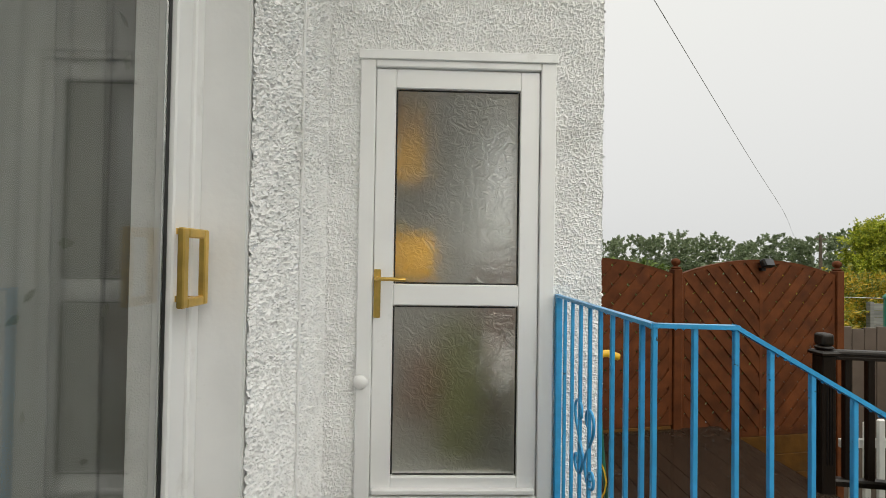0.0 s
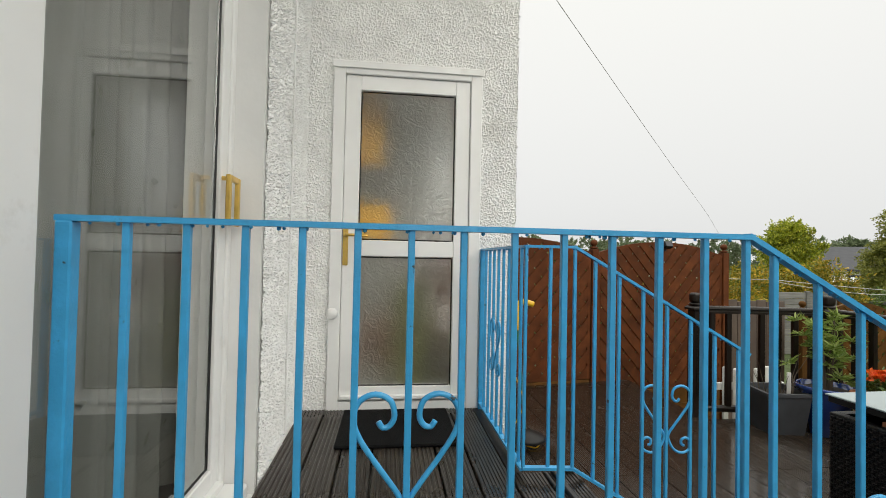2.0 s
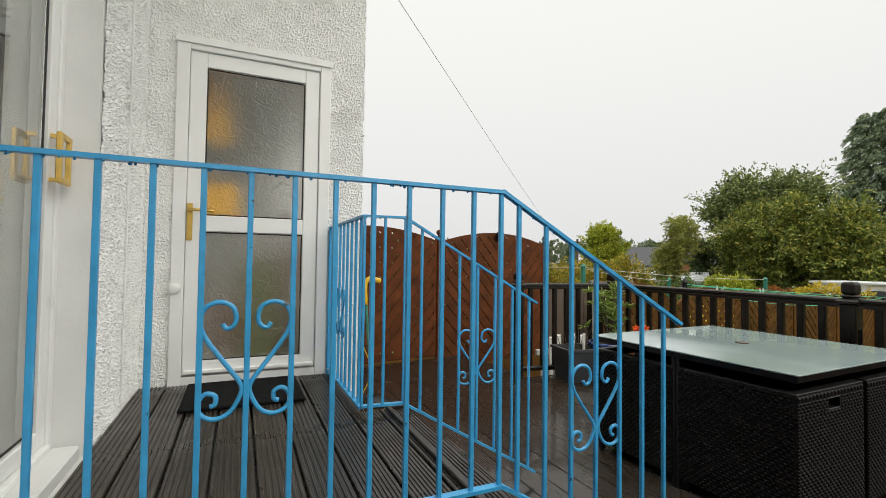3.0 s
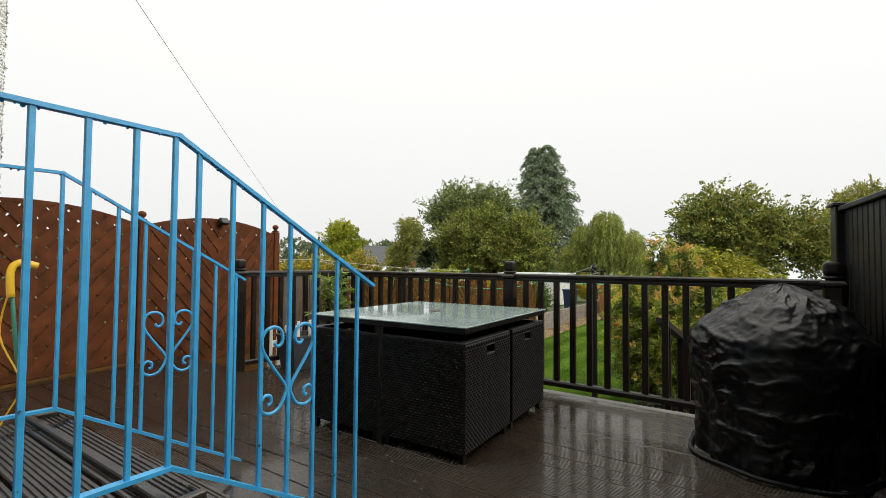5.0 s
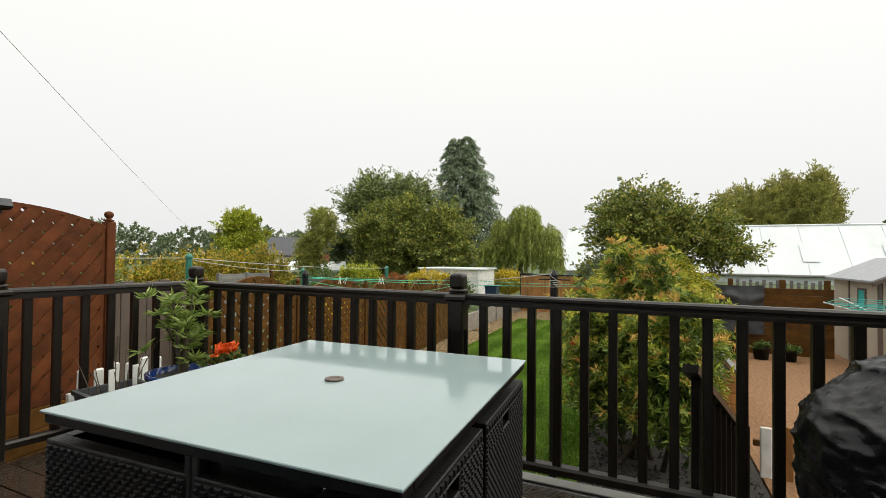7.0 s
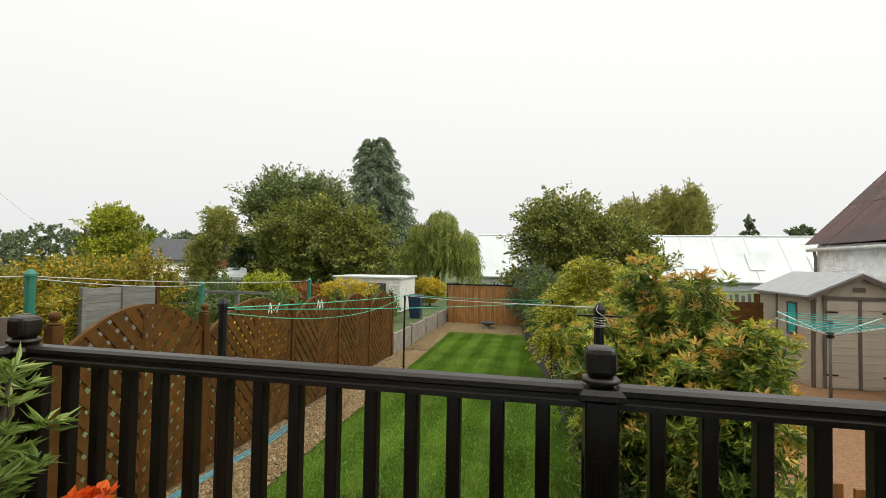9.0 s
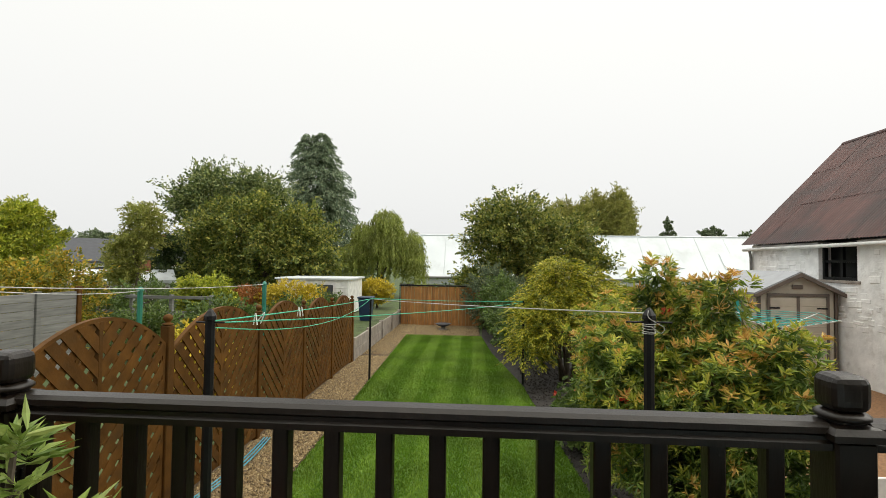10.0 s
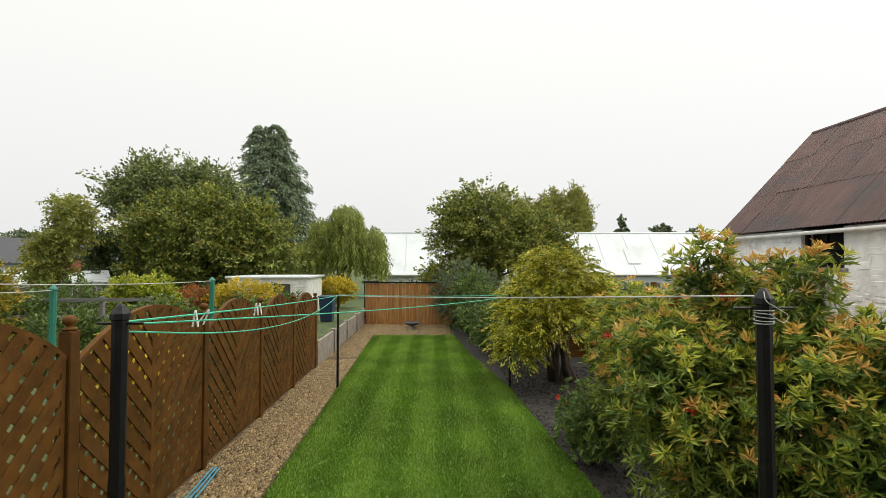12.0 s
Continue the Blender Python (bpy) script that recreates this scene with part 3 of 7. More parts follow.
structure("wall_lounge_inside", bm, M_DARKROOM, "plastered lounge walls and ceiling, coloured dark for indoor shade")

# things behind the obscured glass
t = thing("hanging_coat", (0.06, 2.95, 1.0), "amber coat hanging behind the glazed door", "coat")
for a, b, c, d, e in ((-0.02, 0.19, 1.93, 2.38, 2.76), (-0.02, 0.25, 1.40, 1.66, 2.74)):
    bm = bmesh.new()
    slab(bm, a, b, e, e + 0.1, c, d, 0.03)
    part("cloth", bm, M_COAT, t)
t = thing("folded_blanket", (0.45, 3.0, 0.38), "olive blanket on the porch floor behind glass", "blanket")
part("cloth", box(0.28, 0.55, 2.95, 3.2, 0.38, 1.15, 0.04), M_OLIVE, t)
t = thing("brown_box", (0.3, 3.0, 0.38), "brown cardboard box on the porch floor", "box")
part("body", box(0.05, 0.68, 3.6, 4.0, 0.38, 0.78, 0.01), M_TERRA, t)

# ---- the glazed back door ----
door = thing("door_1", (0.34, HY, 0.43), "white glazed back door with brass lever, closed", "door")
tagged(door, kind="structure")
DY = HY - 0.018


def casing(bm, x0, x1, z0, z1, w, y0, y1, bottom=None):
    b = w if bottom is None else bottom
    slab(bm, x0, x0 + w, y0, y1, z0, z1, 0.004)
    slab(bm, x1 - w, x1, y0, y1, z0, z1, 0.004)
    slab(bm, x0 + w, x1 - w, y0 + 0.001, y1, z1 - w, z1, 0.004)
    if b:
        slab(bm, x0 + w, x1 - w, y0 + 0.001, y1, z0, z0 + b, 0.004)
    return bm


part("frame", casing(bmesh.new(), -0.10, 0.78, 0.425, 2.452, 0.068, DY - 0.012, HY + 0.06, 0.05), M_UPVC, door)
part("head_trim", box(-0.108, 0.788, DY - 0.022, DY - 0.013, 2.415, 2.456, 0.003), M_UPVC, door)
leaf = part("leaf", casing(bmesh.new(), -0.030, 0.710, 0.480, 2.382, 0.088, DY + 0.004, HY + 0.05, 0.078), M_UPVC, door)
part("mid_rail", box(0.058, 0.622, DY + 0.006, HY + 0.048, 1.318, 1.412, 0.004), M_UPVC, leaf)
part("weather_bar", box(-0.02, 0.70, DY - 0.022, DY + 0.003, 0.488, 0.512, 0.005), M_UPVC, leaf)
for z0, z1, nm in ((1.413, 2.293, "upper_pane"), (0.559, 1.317, "lower_pane")):
    part("glazing_seal", casing(bmesh.new(), 0.059, 0.621, z0 + 0.001, z1 - 0.001, 0.007, DY + 0.014, DY + 0.022), M_SEAL, leaf)
    pane = part(nm, box(0.066, 0.614, DY + 0.024, DY + 0.030, z0 + 0.008, z1 - 0.008), M_OBSCURE, leaf, "swirled obscured glass")
    pane.visible_shadow = False
handle = part("handle_plate", box(-0.026, 0.004, DY - 0.006, DY + 0.003, 1.262, 1.478, 0.003), M_BRASS, leaf, "brass lever handle on a long plate")
part("handle", tube(bmesh.new(), smooth_curve([(-0.011, DY - 0.004, 1.437), (-0.011, DY - 0.045, 1.437), (0.004, DY - 0.055, 1.437), (0.06, DY - 0.053, 1.437), (0.118, DY - 0.05, 1.434)], 4), 0.0085, 8), M_BRASS, door, "brass lever", smooth=True)
part("lock", lathe(bmesh.new(), [(0.001, 0), (0.010, 0.001), (0.011, 0.006), (0.002, 0.007)], 12, (0, 0, 0)), M_BRASS, door).matrix_local = Matrix.Translation((-0.011 - 0.34, DY - 0.006 - HY, 1.305 - 0.43)) @ pose(0, 0, 0, 90)
t = thing("round_junction_box", (-0.075, DY - 0.02, 0.985), "small round white plastic box on the door frame", "junction box")
part("cover", lathe(bmesh.new(), [(0.001, 0), (0.032, 0.0), (0.032, 0.014), (0.026, 0.022), (0.002, 0.024)], 20), M_UPVC, t, local=True, smooth=True).matrix_local = pose(0, 0, 0, 90)

# ---- sliding patio door ----
slide = thing("window_1", (-0.37, 0.2, 0.42), "white sliding patio door with brass handle, closed", "sliding door")
tagged(slide, kind="structure")
SX = -0.362


def casing_y(bm, y0, y1, z0, z1, w, x0, x1):
    slab(bm, x0, x1, y0, y0 + w, z0, z1, 0.004)
    slab(bm, x0, x1, y1 - w, y1, z0, z1, 0.004)
    slab(bm, x0, x1 - 0.001, y0 + w, y1 - w, z1 - w, z1, 0.004)
    slab(bm, x0, x1 - 0.001, y0 + w, y1 - w, z0, z0 + w, 0.004)
    return bm


part("frame", casing_y(bmesh.new(), -1.25, 1.545, 0.41, 2.61, 0.04, SX - 0.10, SX), M_UPVC, slide)
part("track", box(SX - 0.03, SX + 0.012, -1.2, 1.503, 0.452, 0.474, 0.003), M_UPVC, slide)
sash = part("sash", casing_y(bmesh.new(), 0.46, 1.503, 0.476, 2.55, 0.066, SX - 0.045, SX - 0.008), M_UPVC, slide)
part("meeting_stile", box(SX - 0.008, SX + 0.030, 0.41, 0.535, 0.474, 2.552, 0.006), M_UPVC, slide)
sash2 = part("fixed_sash", casing_y(bmesh.new(), -1.19, 0.44, 0.476, 2.55, 0.066, SX - 0.09, SX - 0.05), M_UPVC, slide)
for s_, a, b, x in ((sash, 0.527, 1.436, SX - 0.028), (sash2, -1.123, 0.393, SX - 0.07)):
    part("glazing_seal", casing_y(bmesh.new(), a, b, 0.543, 2.483, 0.008, x - 0.006, x + 0.008), M_SEAL, s_)
    pane = part("pane", box(x - 0.004, x + 0.002, a + 0.008, b - 0.008, 0.551, 2.475), M_GLASS, s_)
    pane.visible_shadow = False
bm = bmesh.new()
for y0, y1, z0, z1 in ((1.39, 1.412, 1.415, 1.595), (1.484, 1.504, 1.415, 1.595), (1.412, 1.484, 1.415, 1.437), (1.412, 1.484, 1.573, 1.595)):
    slab(bm, SX + 0.026, SX + 0.042, y0, y1, z0, z1, 0.003)
for z0 in (1.424, 1.582):
    slab(bm, SX - 0.008, SX + 0.028, 1.448, 1.462, z0, z0 + 0.014)
part("handle", bm, M_BRASS, slide, "square brass pull handle")
structure("sill", box(-0.36, -0.27, -1.3, 1.53, 0.395, 0.452, 0.008), M_PAINT, "white painted concrete door sill, chipped")


def curtain(at, y0, y1, z0, z1, x, waves, label, seed):
    rng = np.random.default_rng(seed)
    c = thing("curtain", at, label, "curtain")
    ny, nz = 160, 6
    ys = np.linspace(y0, y1, ny)
    ph = rng.uniform(0, 6, 3)
    vv, ff = [], []
    for j in range(nz):
        z = z1 + (z0 - z1) * j / (nz - 1)
        for y in ys:
            k = 0.5 + 0.5 * j / nz
            vv.append((x + k * 0.03 * math.sin(y * waves + ph[0]) + 0.012 * math.sin(y * waves * 2.3 + ph[1]), y, z))
    for j in range(nz - 1):
        for i in range(ny - 1):
            a = j * ny + i
            ff.append((a, a + 1, a + ny + 1, a + ny))
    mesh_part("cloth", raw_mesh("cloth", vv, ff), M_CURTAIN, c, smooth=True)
    n = 70
    base = np.stack([np.full(n, x + 0.055), rng.uniform(y0, y1, n), rng.uniform(z0 + 0.1, z1 - 0.2, n)], 1)
    ang = rng.uniform(0, math.tau, n)
    way = np.stack([np.zeros(n), np.cos(ang), np.sin(ang)], 1)
    ln = rng.uniform(0.025, 0.055, n)[:, None]
    side = np.stack([np.zeros(n), -way[:, 2], way[:, 1]], 1)
    v = np.stack([base, base + way * ln * 0.35 + side * ln * 0.24, base + way * ln * 0.7 + side * ln * 0.15, base + way * ln,
                  base + way * ln * 0.7 - side * ln * 0.15, base + way * ln * 0.35 - side * ln * 0.24], 1).reshape(-1, 3)
    me = raw_mesh("leaf_print", v, np.arange(n)[:, None] * 6 + np.arange(6))
    tagged(mesh_part("leaf_print", me, M_PRINT, c, "printed grey-green leaves"), kind="stuff")
    return c


curtain((-0.62, 1.0, 0.40), 0.50, 2.30, 0.40, 2.6, -0.62, 38, "sheer off-white curtain printed with leaves, coloured darker for indoor shade", 3)
curtain((-0.62, -0.7, 0.40), -1.3, -0.45, 0.40, 2.6, -0.62, 38, "sheer off-white curtain printed with leaves, coloured darker for indoor shade", 4)

# ---- decks ----
def board_mesh(name, w, thick, length, ribs=9, deep=0.002):
    """A ribbed deck board lying along y, its top at z 0."""
    prof = [(-w / 2, -thick), (-w / 2, -0.004), (-w / 2 + 0.004, 0)]
    p = (w - 0.016) / ribs
    for k in range(ribs):
        x = -w / 2 + 0.008 + k * p
        prof += [(x + p * 0.14, 0), (x + p * 0.28, -deep), (x + p * 0.56, -deep), (x + p * 0.70, 0)]
    prof += [(w / 2 - 0.004, 0), (w / 2, -0.004), (w / 2, -thick)]
    m = len(prof)
    vv = [(x, y, z) for y in (0, length) for x, z in prof]
    ff = [(k, k + 1, k + 1 + m, k + m) for k in range(m - 1)]
    ff.append((m - 1, 0, m, 2 * m - 1))
    ff.append(tuple(range(m))[::-1])
    ff.append(tuple(range(m, 2 * m)))
    me = raw_mesh(name, vv, ff)
    return me


def lay(parent, me, x, y, z, name="board"):
    ob = new(name, me)
    ob.parent = parent
    ob.location = Vector((x, y, z))
    return ob


bm = box(-0.5, 2.94, -3.4, 4.70, -0.19, -0.05)
slab(bm, 2.94, 3.98, -3.4, 3.28, -0.19, -0.05)
deck = structure("deck", bm, M_DECK, "raised timber deck of wet dark brown boards")
rb = random.Random(5)
W = 0.143
deck_meshes = {}
for ln in (2.6, 3.2, 2.3):
    deck_meshes[ln] = board_mesh("board", 0.137, 0.028, ln - 0.006)
    deck_meshes[ln].materials.append(M_DECK)
for k in range(31):
    x = -0.42 + W * k
    y = -3.4
    seq = (2.6, 3.2, 2.3) if k % 2 else (2.3, 2.6, 3.2)
    for n_, ln in enumerate(seq):
        if x > 2.9 and n_ == 2:
            ln = 3.3 - y
            me = board_mesh("board", 0.137, 0.028, ln)
            me.materials.append(M_DECK)
            lay(deck, me, x, y, 0)
            continue
        lay(deck, deck_meshes[ln], x, y, rb.uniform(-0.0015, 0.001))
        y += ln
bm = bmesh.new()
for y in (-3.42, -1.2, 1.0, 3.2):
    slab(bm, 3.86, 3.98, y, y + 0.1, GZ, -0.19)
structure("deck_post", bm, M_BALUSTRADE, "timber posts carrying the deck edge")
structure("deck_fascia", box(3.985, 4.012, -3.4, 3.30, -0.22, -0.032), M_BALUSTRADE, "dark timber fascia along the deck edge")

# added pale strip: sky reflected in the wet deck edge, done as colour
structure("deck_edge_board", box(4.014, 4.10, -3.4, 3.30, -0.06, -0.022, 0.004), M_FENCE_GREY, "pale strip added for wet sky sheen along the outer deck edge")
LZ = 0.43
landing = structure("landing", box(-0.245, 0.93, 0.50, 1.56, 0.0, LZ - 0.032), M_LANDING, "raised timber landing in front of the door")
part("carcass", box(-0.245, 0.775, 1.56, 2.415, 0.0, LZ - 0.032), M_LANDING, landing)
landing_meshes = {}
for ln in (1.96, 1.12):
    for ribs in (6, 8):
        me = board_mesh("board", 0.133, 0.03, ln, ribs, 0.0045)
        me.materials.append(M_LANDING)
        landing_meshes[ln, ribs] = me
for k in range(8):
    x = -0.172 + W * k
    ln = 1.96 if x < 0.75 else 1.12
    lay(landing, landing_meshes[ln, 8 if x > 0.6 else 6], x, 0.455, LZ + rb.uniform(-0.001, 0.001))
lay(landing, landing_meshes[1.12, 8], 0.972, 0.455, LZ)
part("edge_board", box(0.757, 0.815, 1.58, 2.41, 0.30, LZ - 0.004, 0.004), M_BALUSTRADE, landing)
for k, z in enumerate((0.31, 0.165, 0.02)):
    part("fascia_board", box(-0.245, 1.03, 0.474, 0.499, z, z + 0.137, 0.004), M_LANDING, landing)
    part("fascia_board", box(0.931, 0.955, 0.50, 1.575, z, z + 0.137, 0.004), M_LANDING, landing)
    part("fascia_board", box(0.955, 1.03, 1.556, 1.575, z, z + 0.137, 0.004), M_LANDING, landing)
step = structure("step", box(0.96, 1.28, 0.47, 1.60, 0.0, 0.187), M_LANDING, "single timber step below the landing")
for k in range(2):
    me = board_mesh("board", 0.15, 0.03, 1.2, 9, 0.004)
    me.materials.append(M_LANDING)
    lay(step, me, 1.07 + 0.156 * k, 0.43, 0.219)

t = thing("doormat", (0.3, 2.1, LZ), "black rubber doormat on the landing boards", "doormat")
part("mat", box(0.01, 0.59, 1.85, 2.36, LZ + 0.001, LZ + 0.016, 0.005), M_MAT, t)


# ---- blue metal railings ----
def scroll(bm, at, wide, sx):
    """Half of a heart of bent bar; at: the top centre, wide: the way along the rail."""
    heart = [(0.050, -0.046), (0.042, -0.056), (0.029, -0.052), (0.022, -0.036), (0.030, -0.012), (0.056, -0.002), (0.082, -0.012),
             (0.093, -0.036), (0.086, -0.066), (0.060, -0.104), (0.030, -0.142), (0.009, -0.172), (0.012, -0.196), (0.032, -0.226),
             (0.062, -0.236), (0.088, -0.224), (0.093, -0.200), (0.078, -0.184), (0.060, -0.190), (0.060, -0.206), (0.070, -0.210)]
    w = Vector(wide)
    tube(bm, smooth_curve([Vector(at) + w * (sx * u * 1.08) + Vector((0, 0, v * 1.165)) for u, v in heart], 4), 0.0058, 6)


def railing(label, base, post, spans, hearts):
    """post: the stout end post; spans: lists of top points, foot drops and baluster places along the way."""
    r = thing("metal_railing", base, label, "railing", "blue railings of the landing")
    for (a, b, fa, fb, ts) in spans:
        a, b = Vector(a), Vector(b)
        d = (b - a)
        part("handrail", bar(bmesh.new(), a - d.normalized() * 0.006, b + d.normalized() * 0.006, 0.023, 0.011), M_BLUE, r)
        fa3, fb3 = Vector((a.x, a.y, fa)), Vector((b.x, b.y, fb))
        part("foot_rail", bar(bmesh.new(), fa3, fb3, 0.026, 0.011), M_BLUE, r)
        for k in ts:
            p, q = a.lerp(b, k), fa3.lerp(fb3, k)
            part("baluster", box(p.x - 0.0065, p.x + 0.0065, p.y - 0.0065, p.y + 0.0065, q.z, p.z - 0.004, 0.0015), M_BLUE, r)
        drops = random.Random(int(a.x * 100))
        bm = bmesh.new()
        for k in range(int(d.length * 26)):
            p = a.lerp(b, drops.random())
            bmesh.ops.create_icosphere(bm, subdivisions=1, radius=drops.uniform(0.003, 0.0055), matrix=Matrix.Translation(p + Vector((0, drops.uniform(-0.008, 0.008), -0.008))))
        tagged(part("paint_beading", bm, M_BLUE, r, "beads of paint and rain", smooth=True), kind="stuff")
    if post:
        x, y, z0, z1 = post
        part("end_post", box(x - 0.014, x + 0.014, y - 0.014, y + 0.014, z0, z1, 0.003), M_BLUE, r)
    for at, wide in hearts:
        for sx in (-1, 1):
            bm = bmesh.new()
            scroll(bm, at, wide, sx)
            part("scroll", bm, M_BLUE, r, "curled heart-shaped scroll", smooth=True)
    return r


RZ = 1.371
railing("sky blue metal railing with chipped paint, heart scrolls", (0.3, 0.59, 0.47), (-0.325, 0.59, 0.45, RZ - 0.005),
        [((-0.335, 0.59, RZ), (0.99, 0.59, RZ), 0.487, 0.487, [(0.108 + 0.1015 * k) / 1.325 for k in range(12)] + [0.995]),
         ((0.99, 0.59, RZ), (1.725, 0.565, 0.945), 0.487, 0.045, [(0.1 * k - 0.043) / 0.735 for k in range(1, 8)])],
        [((0.279, 0.59, 1.056), (1, 0, 0)), ((1.347, 0.577, 0.827), (1, 0, 0))])
railing("sky blue metal railing from wall to steps, heart scrolls", (0.8, 1.6, 0.45), (0.80, 2.395, 0.42, RZ - 0.004),
        [((0.80, 2.41, RZ), (0.80, 1.53, RZ), 0.462, 0.462, [0.13 + 0.1135 * k for k in range(8)]),
         ((0.80, 1.53, RZ), (1.0, 1.51, RZ), 0.47, 0.47, [0.0, 0.5, 1.0]),
         ((1.0, 1.51, RZ), (1.725, 1.445, 0.945), 0.47, 0.045, [(0.1 * k - 0.015) / 0.725 for k in range(1, 8)])],
        [((0.80, 2.05, 1.0), (0, 1, 0)), ((1.385, 1.475, 0.812), (0.996, -0.09, 0))])


# ---- woven lattice fences ----
def lattice_panel(fence, u_at, w, h_side, rise, base_z, material, seed, lath=0.066, slat=0.082):
    """A panel w wide with an arched head: slanting boards to either side of a middle batten, with cross laths woven behind."""
    rngp = random.Random(seed)
    n = 14
    arch = lambda u: h_side + rise * (1 - (2 * u / w - 1) ** 2)
    head = [(w * k / n, arch(w * k / n)) for k in range(n + 1)]
    bm = bmesh.new()
    rings = [[bm.verts.new((u, a, v + b)) for a, b in ((-0.021, -0.015), (0.021, -0.015), (0.021, 0.015), (-0.021, 0.015))] for u, v in head]
    for ra, rb in zip(rings, rings[1:]):
        for k in range(4):
            bm.faces.new((ra[k], ra[(k + 1) % 4], rb[(k + 1) % 4], rb[k]))
    bm.faces.new(rings[0][::-1])
    bm.faces.new(rings[-1])
    bmesh.ops.recalc_face_normals(bm, faces=bm.faces)
    t = part("panel", bm, material, fence, "arched panel of slanting woven slats", local=True)
    t.location = (u_at, 0, 0)
    part("foot_batten", box(0.03, w - 0.03, -0.02, 0.02, base_z, base_z + 0.05, 0.003), material, t, local=True)
    for u in (0.018, w - 0.018):
        part("side_batten", box(u - 0.018, u + 0.018, -0.02, 0.02, base_z, arch(u) - 0.01, 0.003), material, t, local=True)
    part("middle_batten", box(w / 2 - 0.019, w / 2 + 0.019, -0.024, 0.02, base_z, arch(w / 2) - 0.012, 0.003), material, t, local=True)
    for side, (u0, u1, slant) in enumerate(((0.034, w / 2 - 0.017, -1), (w / 2 + 0.017, w - 0.034, 1))):
        us = [u0 + (u1 - u0) * k / 8 for k in range(9)]
        region = [(u0, base_z + 0.04), (u1, base_z + 0.04)] + [(u, arch(u) - 0.014) for u in reversed(us)]
        c, s = math.cos(radians(48)), math.sin(radians(48)) * slant
        nx, ny = -s, c
        mid = ((u0 + u1) / 2, (base_z + h_side) / 2)
        for kind in (0, 1):
            dx, dy, qx, qy = (c, s, nx, ny) if kind == 0 else (c, -s, s, c)
            width, pitch, y0, th = ((slat, 0.117, -0.022, 0.011), (lath, 0.112, -0.0115, 0.008))[kind]
            for k in range(-16, 17):
                o = k * pitch + rngp.uniform(-0.004, 0.004)
                cx, cy = mid[0] + qx * o, mid[1] + qy * o
                strip = [(cx + dx * a + qx * b, cy + dy * a + qy * b) for a, b in ((-2.2, -width / 2), (2.2, -width / 2), (2.2, width / 2), (-2.2, width / 2))]
                area = sum(p[0] * q[1] - q[0] * p[1] for p, q in zip(strip, strip[1:] + strip[:1]))
                poly = clip_poly(strip if area > 0 else strip[::-1], region)
                if len(poly) < 3:
                    continue
                size = abs(sum(p[0] * q[1] - q[0] * p[1] for p, q in zip(poly, poly[1:] + poly[:1]))) / 2
                if size < 0.0015:
                    continue
                part("slat" if kind == 0 else "lath", extrude_poly(poly, th, (1, 0, 0), (0, 0, 1), (0, 1, 0), (0, y0, 0)), material, t, local=True)


def fence_post(fence, u, z0, z1, material):
    sh = part("post", box(-0.042, 0.042, -0.042, 0.042, z0, z1, 0.006), material, fence, local=True)
    sh.location = (u, 0, 0)
    h = z1
    part("finial", lathe(bmesh.new(), [(0.028, h), (0.045, h + 0.006), (0.045, h + 0.016), (0.022, h + 0.024), (0.02, h + 0.032), (0.034, h + 0.045), (0.041, h + 0.066),
                                       (0.034, h + 0.088), (0.016, h + 0.099), (0.002, h + 0.101)], 14), material, sh, "ball finial", local=True, smooth=True)


BA = math.degrees(math.atan2(4.79 - 4.515, 4.274 - 2.494))
bl = math.hypot(4.274 - 2.494, 4.79 - 4.515)
fence = thing("lattice_fence", (2.494, 4.515, 0.0), "red-brown arched lattice fence beside the deck", "fence", rz=BA)
for k in (-1, 0, 1):
    fence_post(fence, bl * k, GZ if k > 0 else -0.10, 1.455, M_FENCE_RED)
for k in (-1, 0):
    lattice_panel(fence, bl * k + 0.044, bl - 0.088, 1.40, 0.14, 0.03 if k else -0.12, M_FENCE_RED, 20 + k, 0.098, 0.09)
part("gravel_board", box(-1.9, -0.05, -0.02, 0.02, -0.14, 0.025, 0.004), M_FENCE_TAN, fence, local=True)
part("gravel_board", box(0.05, 1.74, -0.02, 0.02, -0.30, -0.125, 0.004), M_FENCE_TAN, fence, local=True)
part("gravel_board", box(0.05, 1.74, -0.02, 0.02, -0.48, -0.305, 0.004), M_FENCE_TAN, fence, local=True)
part("gravel_board", box(0.05, 1.74, -0.02, 0.02, GZ, -0.485, 0.004), M_FENCE_TAN, fence, local=True)
t = thing("floodlight", (3.385, 4.62, 1.50), "small black floodlight on the lattice fence", "floodlight")
part("housing", box(-0.055, 0.055, -0.09, -0.03, -0.045, 0.035, 0.01, pose(0, 0, 0, -25, 0, BA)), M_BLACK, t, local=True)
part("lens", box(-0.045, 0.045, -0.095, -0.091, -0.037, 0.027, 0.001, pose(0, 0, 0, -25, 0, BA)), M_SLATE, t, local=True)
part("bracket", box(-0.02, 0.02, -0.03, 0.02, -0.05, -0.02, 0.003), M_BLACK, t, local=True)

FXS = [5.27, 6.8, 8.55, 10.1, 11.58, 13.05]
fence = thing("lattice_fence", (5.27, 4.72, GZ), "golden-brown arched lattice fence beside gravel path", "fence")
for k, x in enumerate(FXS):
    zt = 0.82 - 0.043 * (x - 6.78) - 0.10 - GZ
    fence_post(fence, x - 5.27, 0, zt, M_FENCE_TAN)
    if k + 1 < len(FXS):
        zb = 0.82 - 0.043 * (FXS[k + 1] - 6.78) - 0.10 - GZ
        lattice_panel(fence, x - 5.27 + 0.044, FXS[k + 1] - x - 0.088, (zt + zb) / 2 - 0.20, 0.31, 0.05, M_FENCE_TAN, 40 + k)


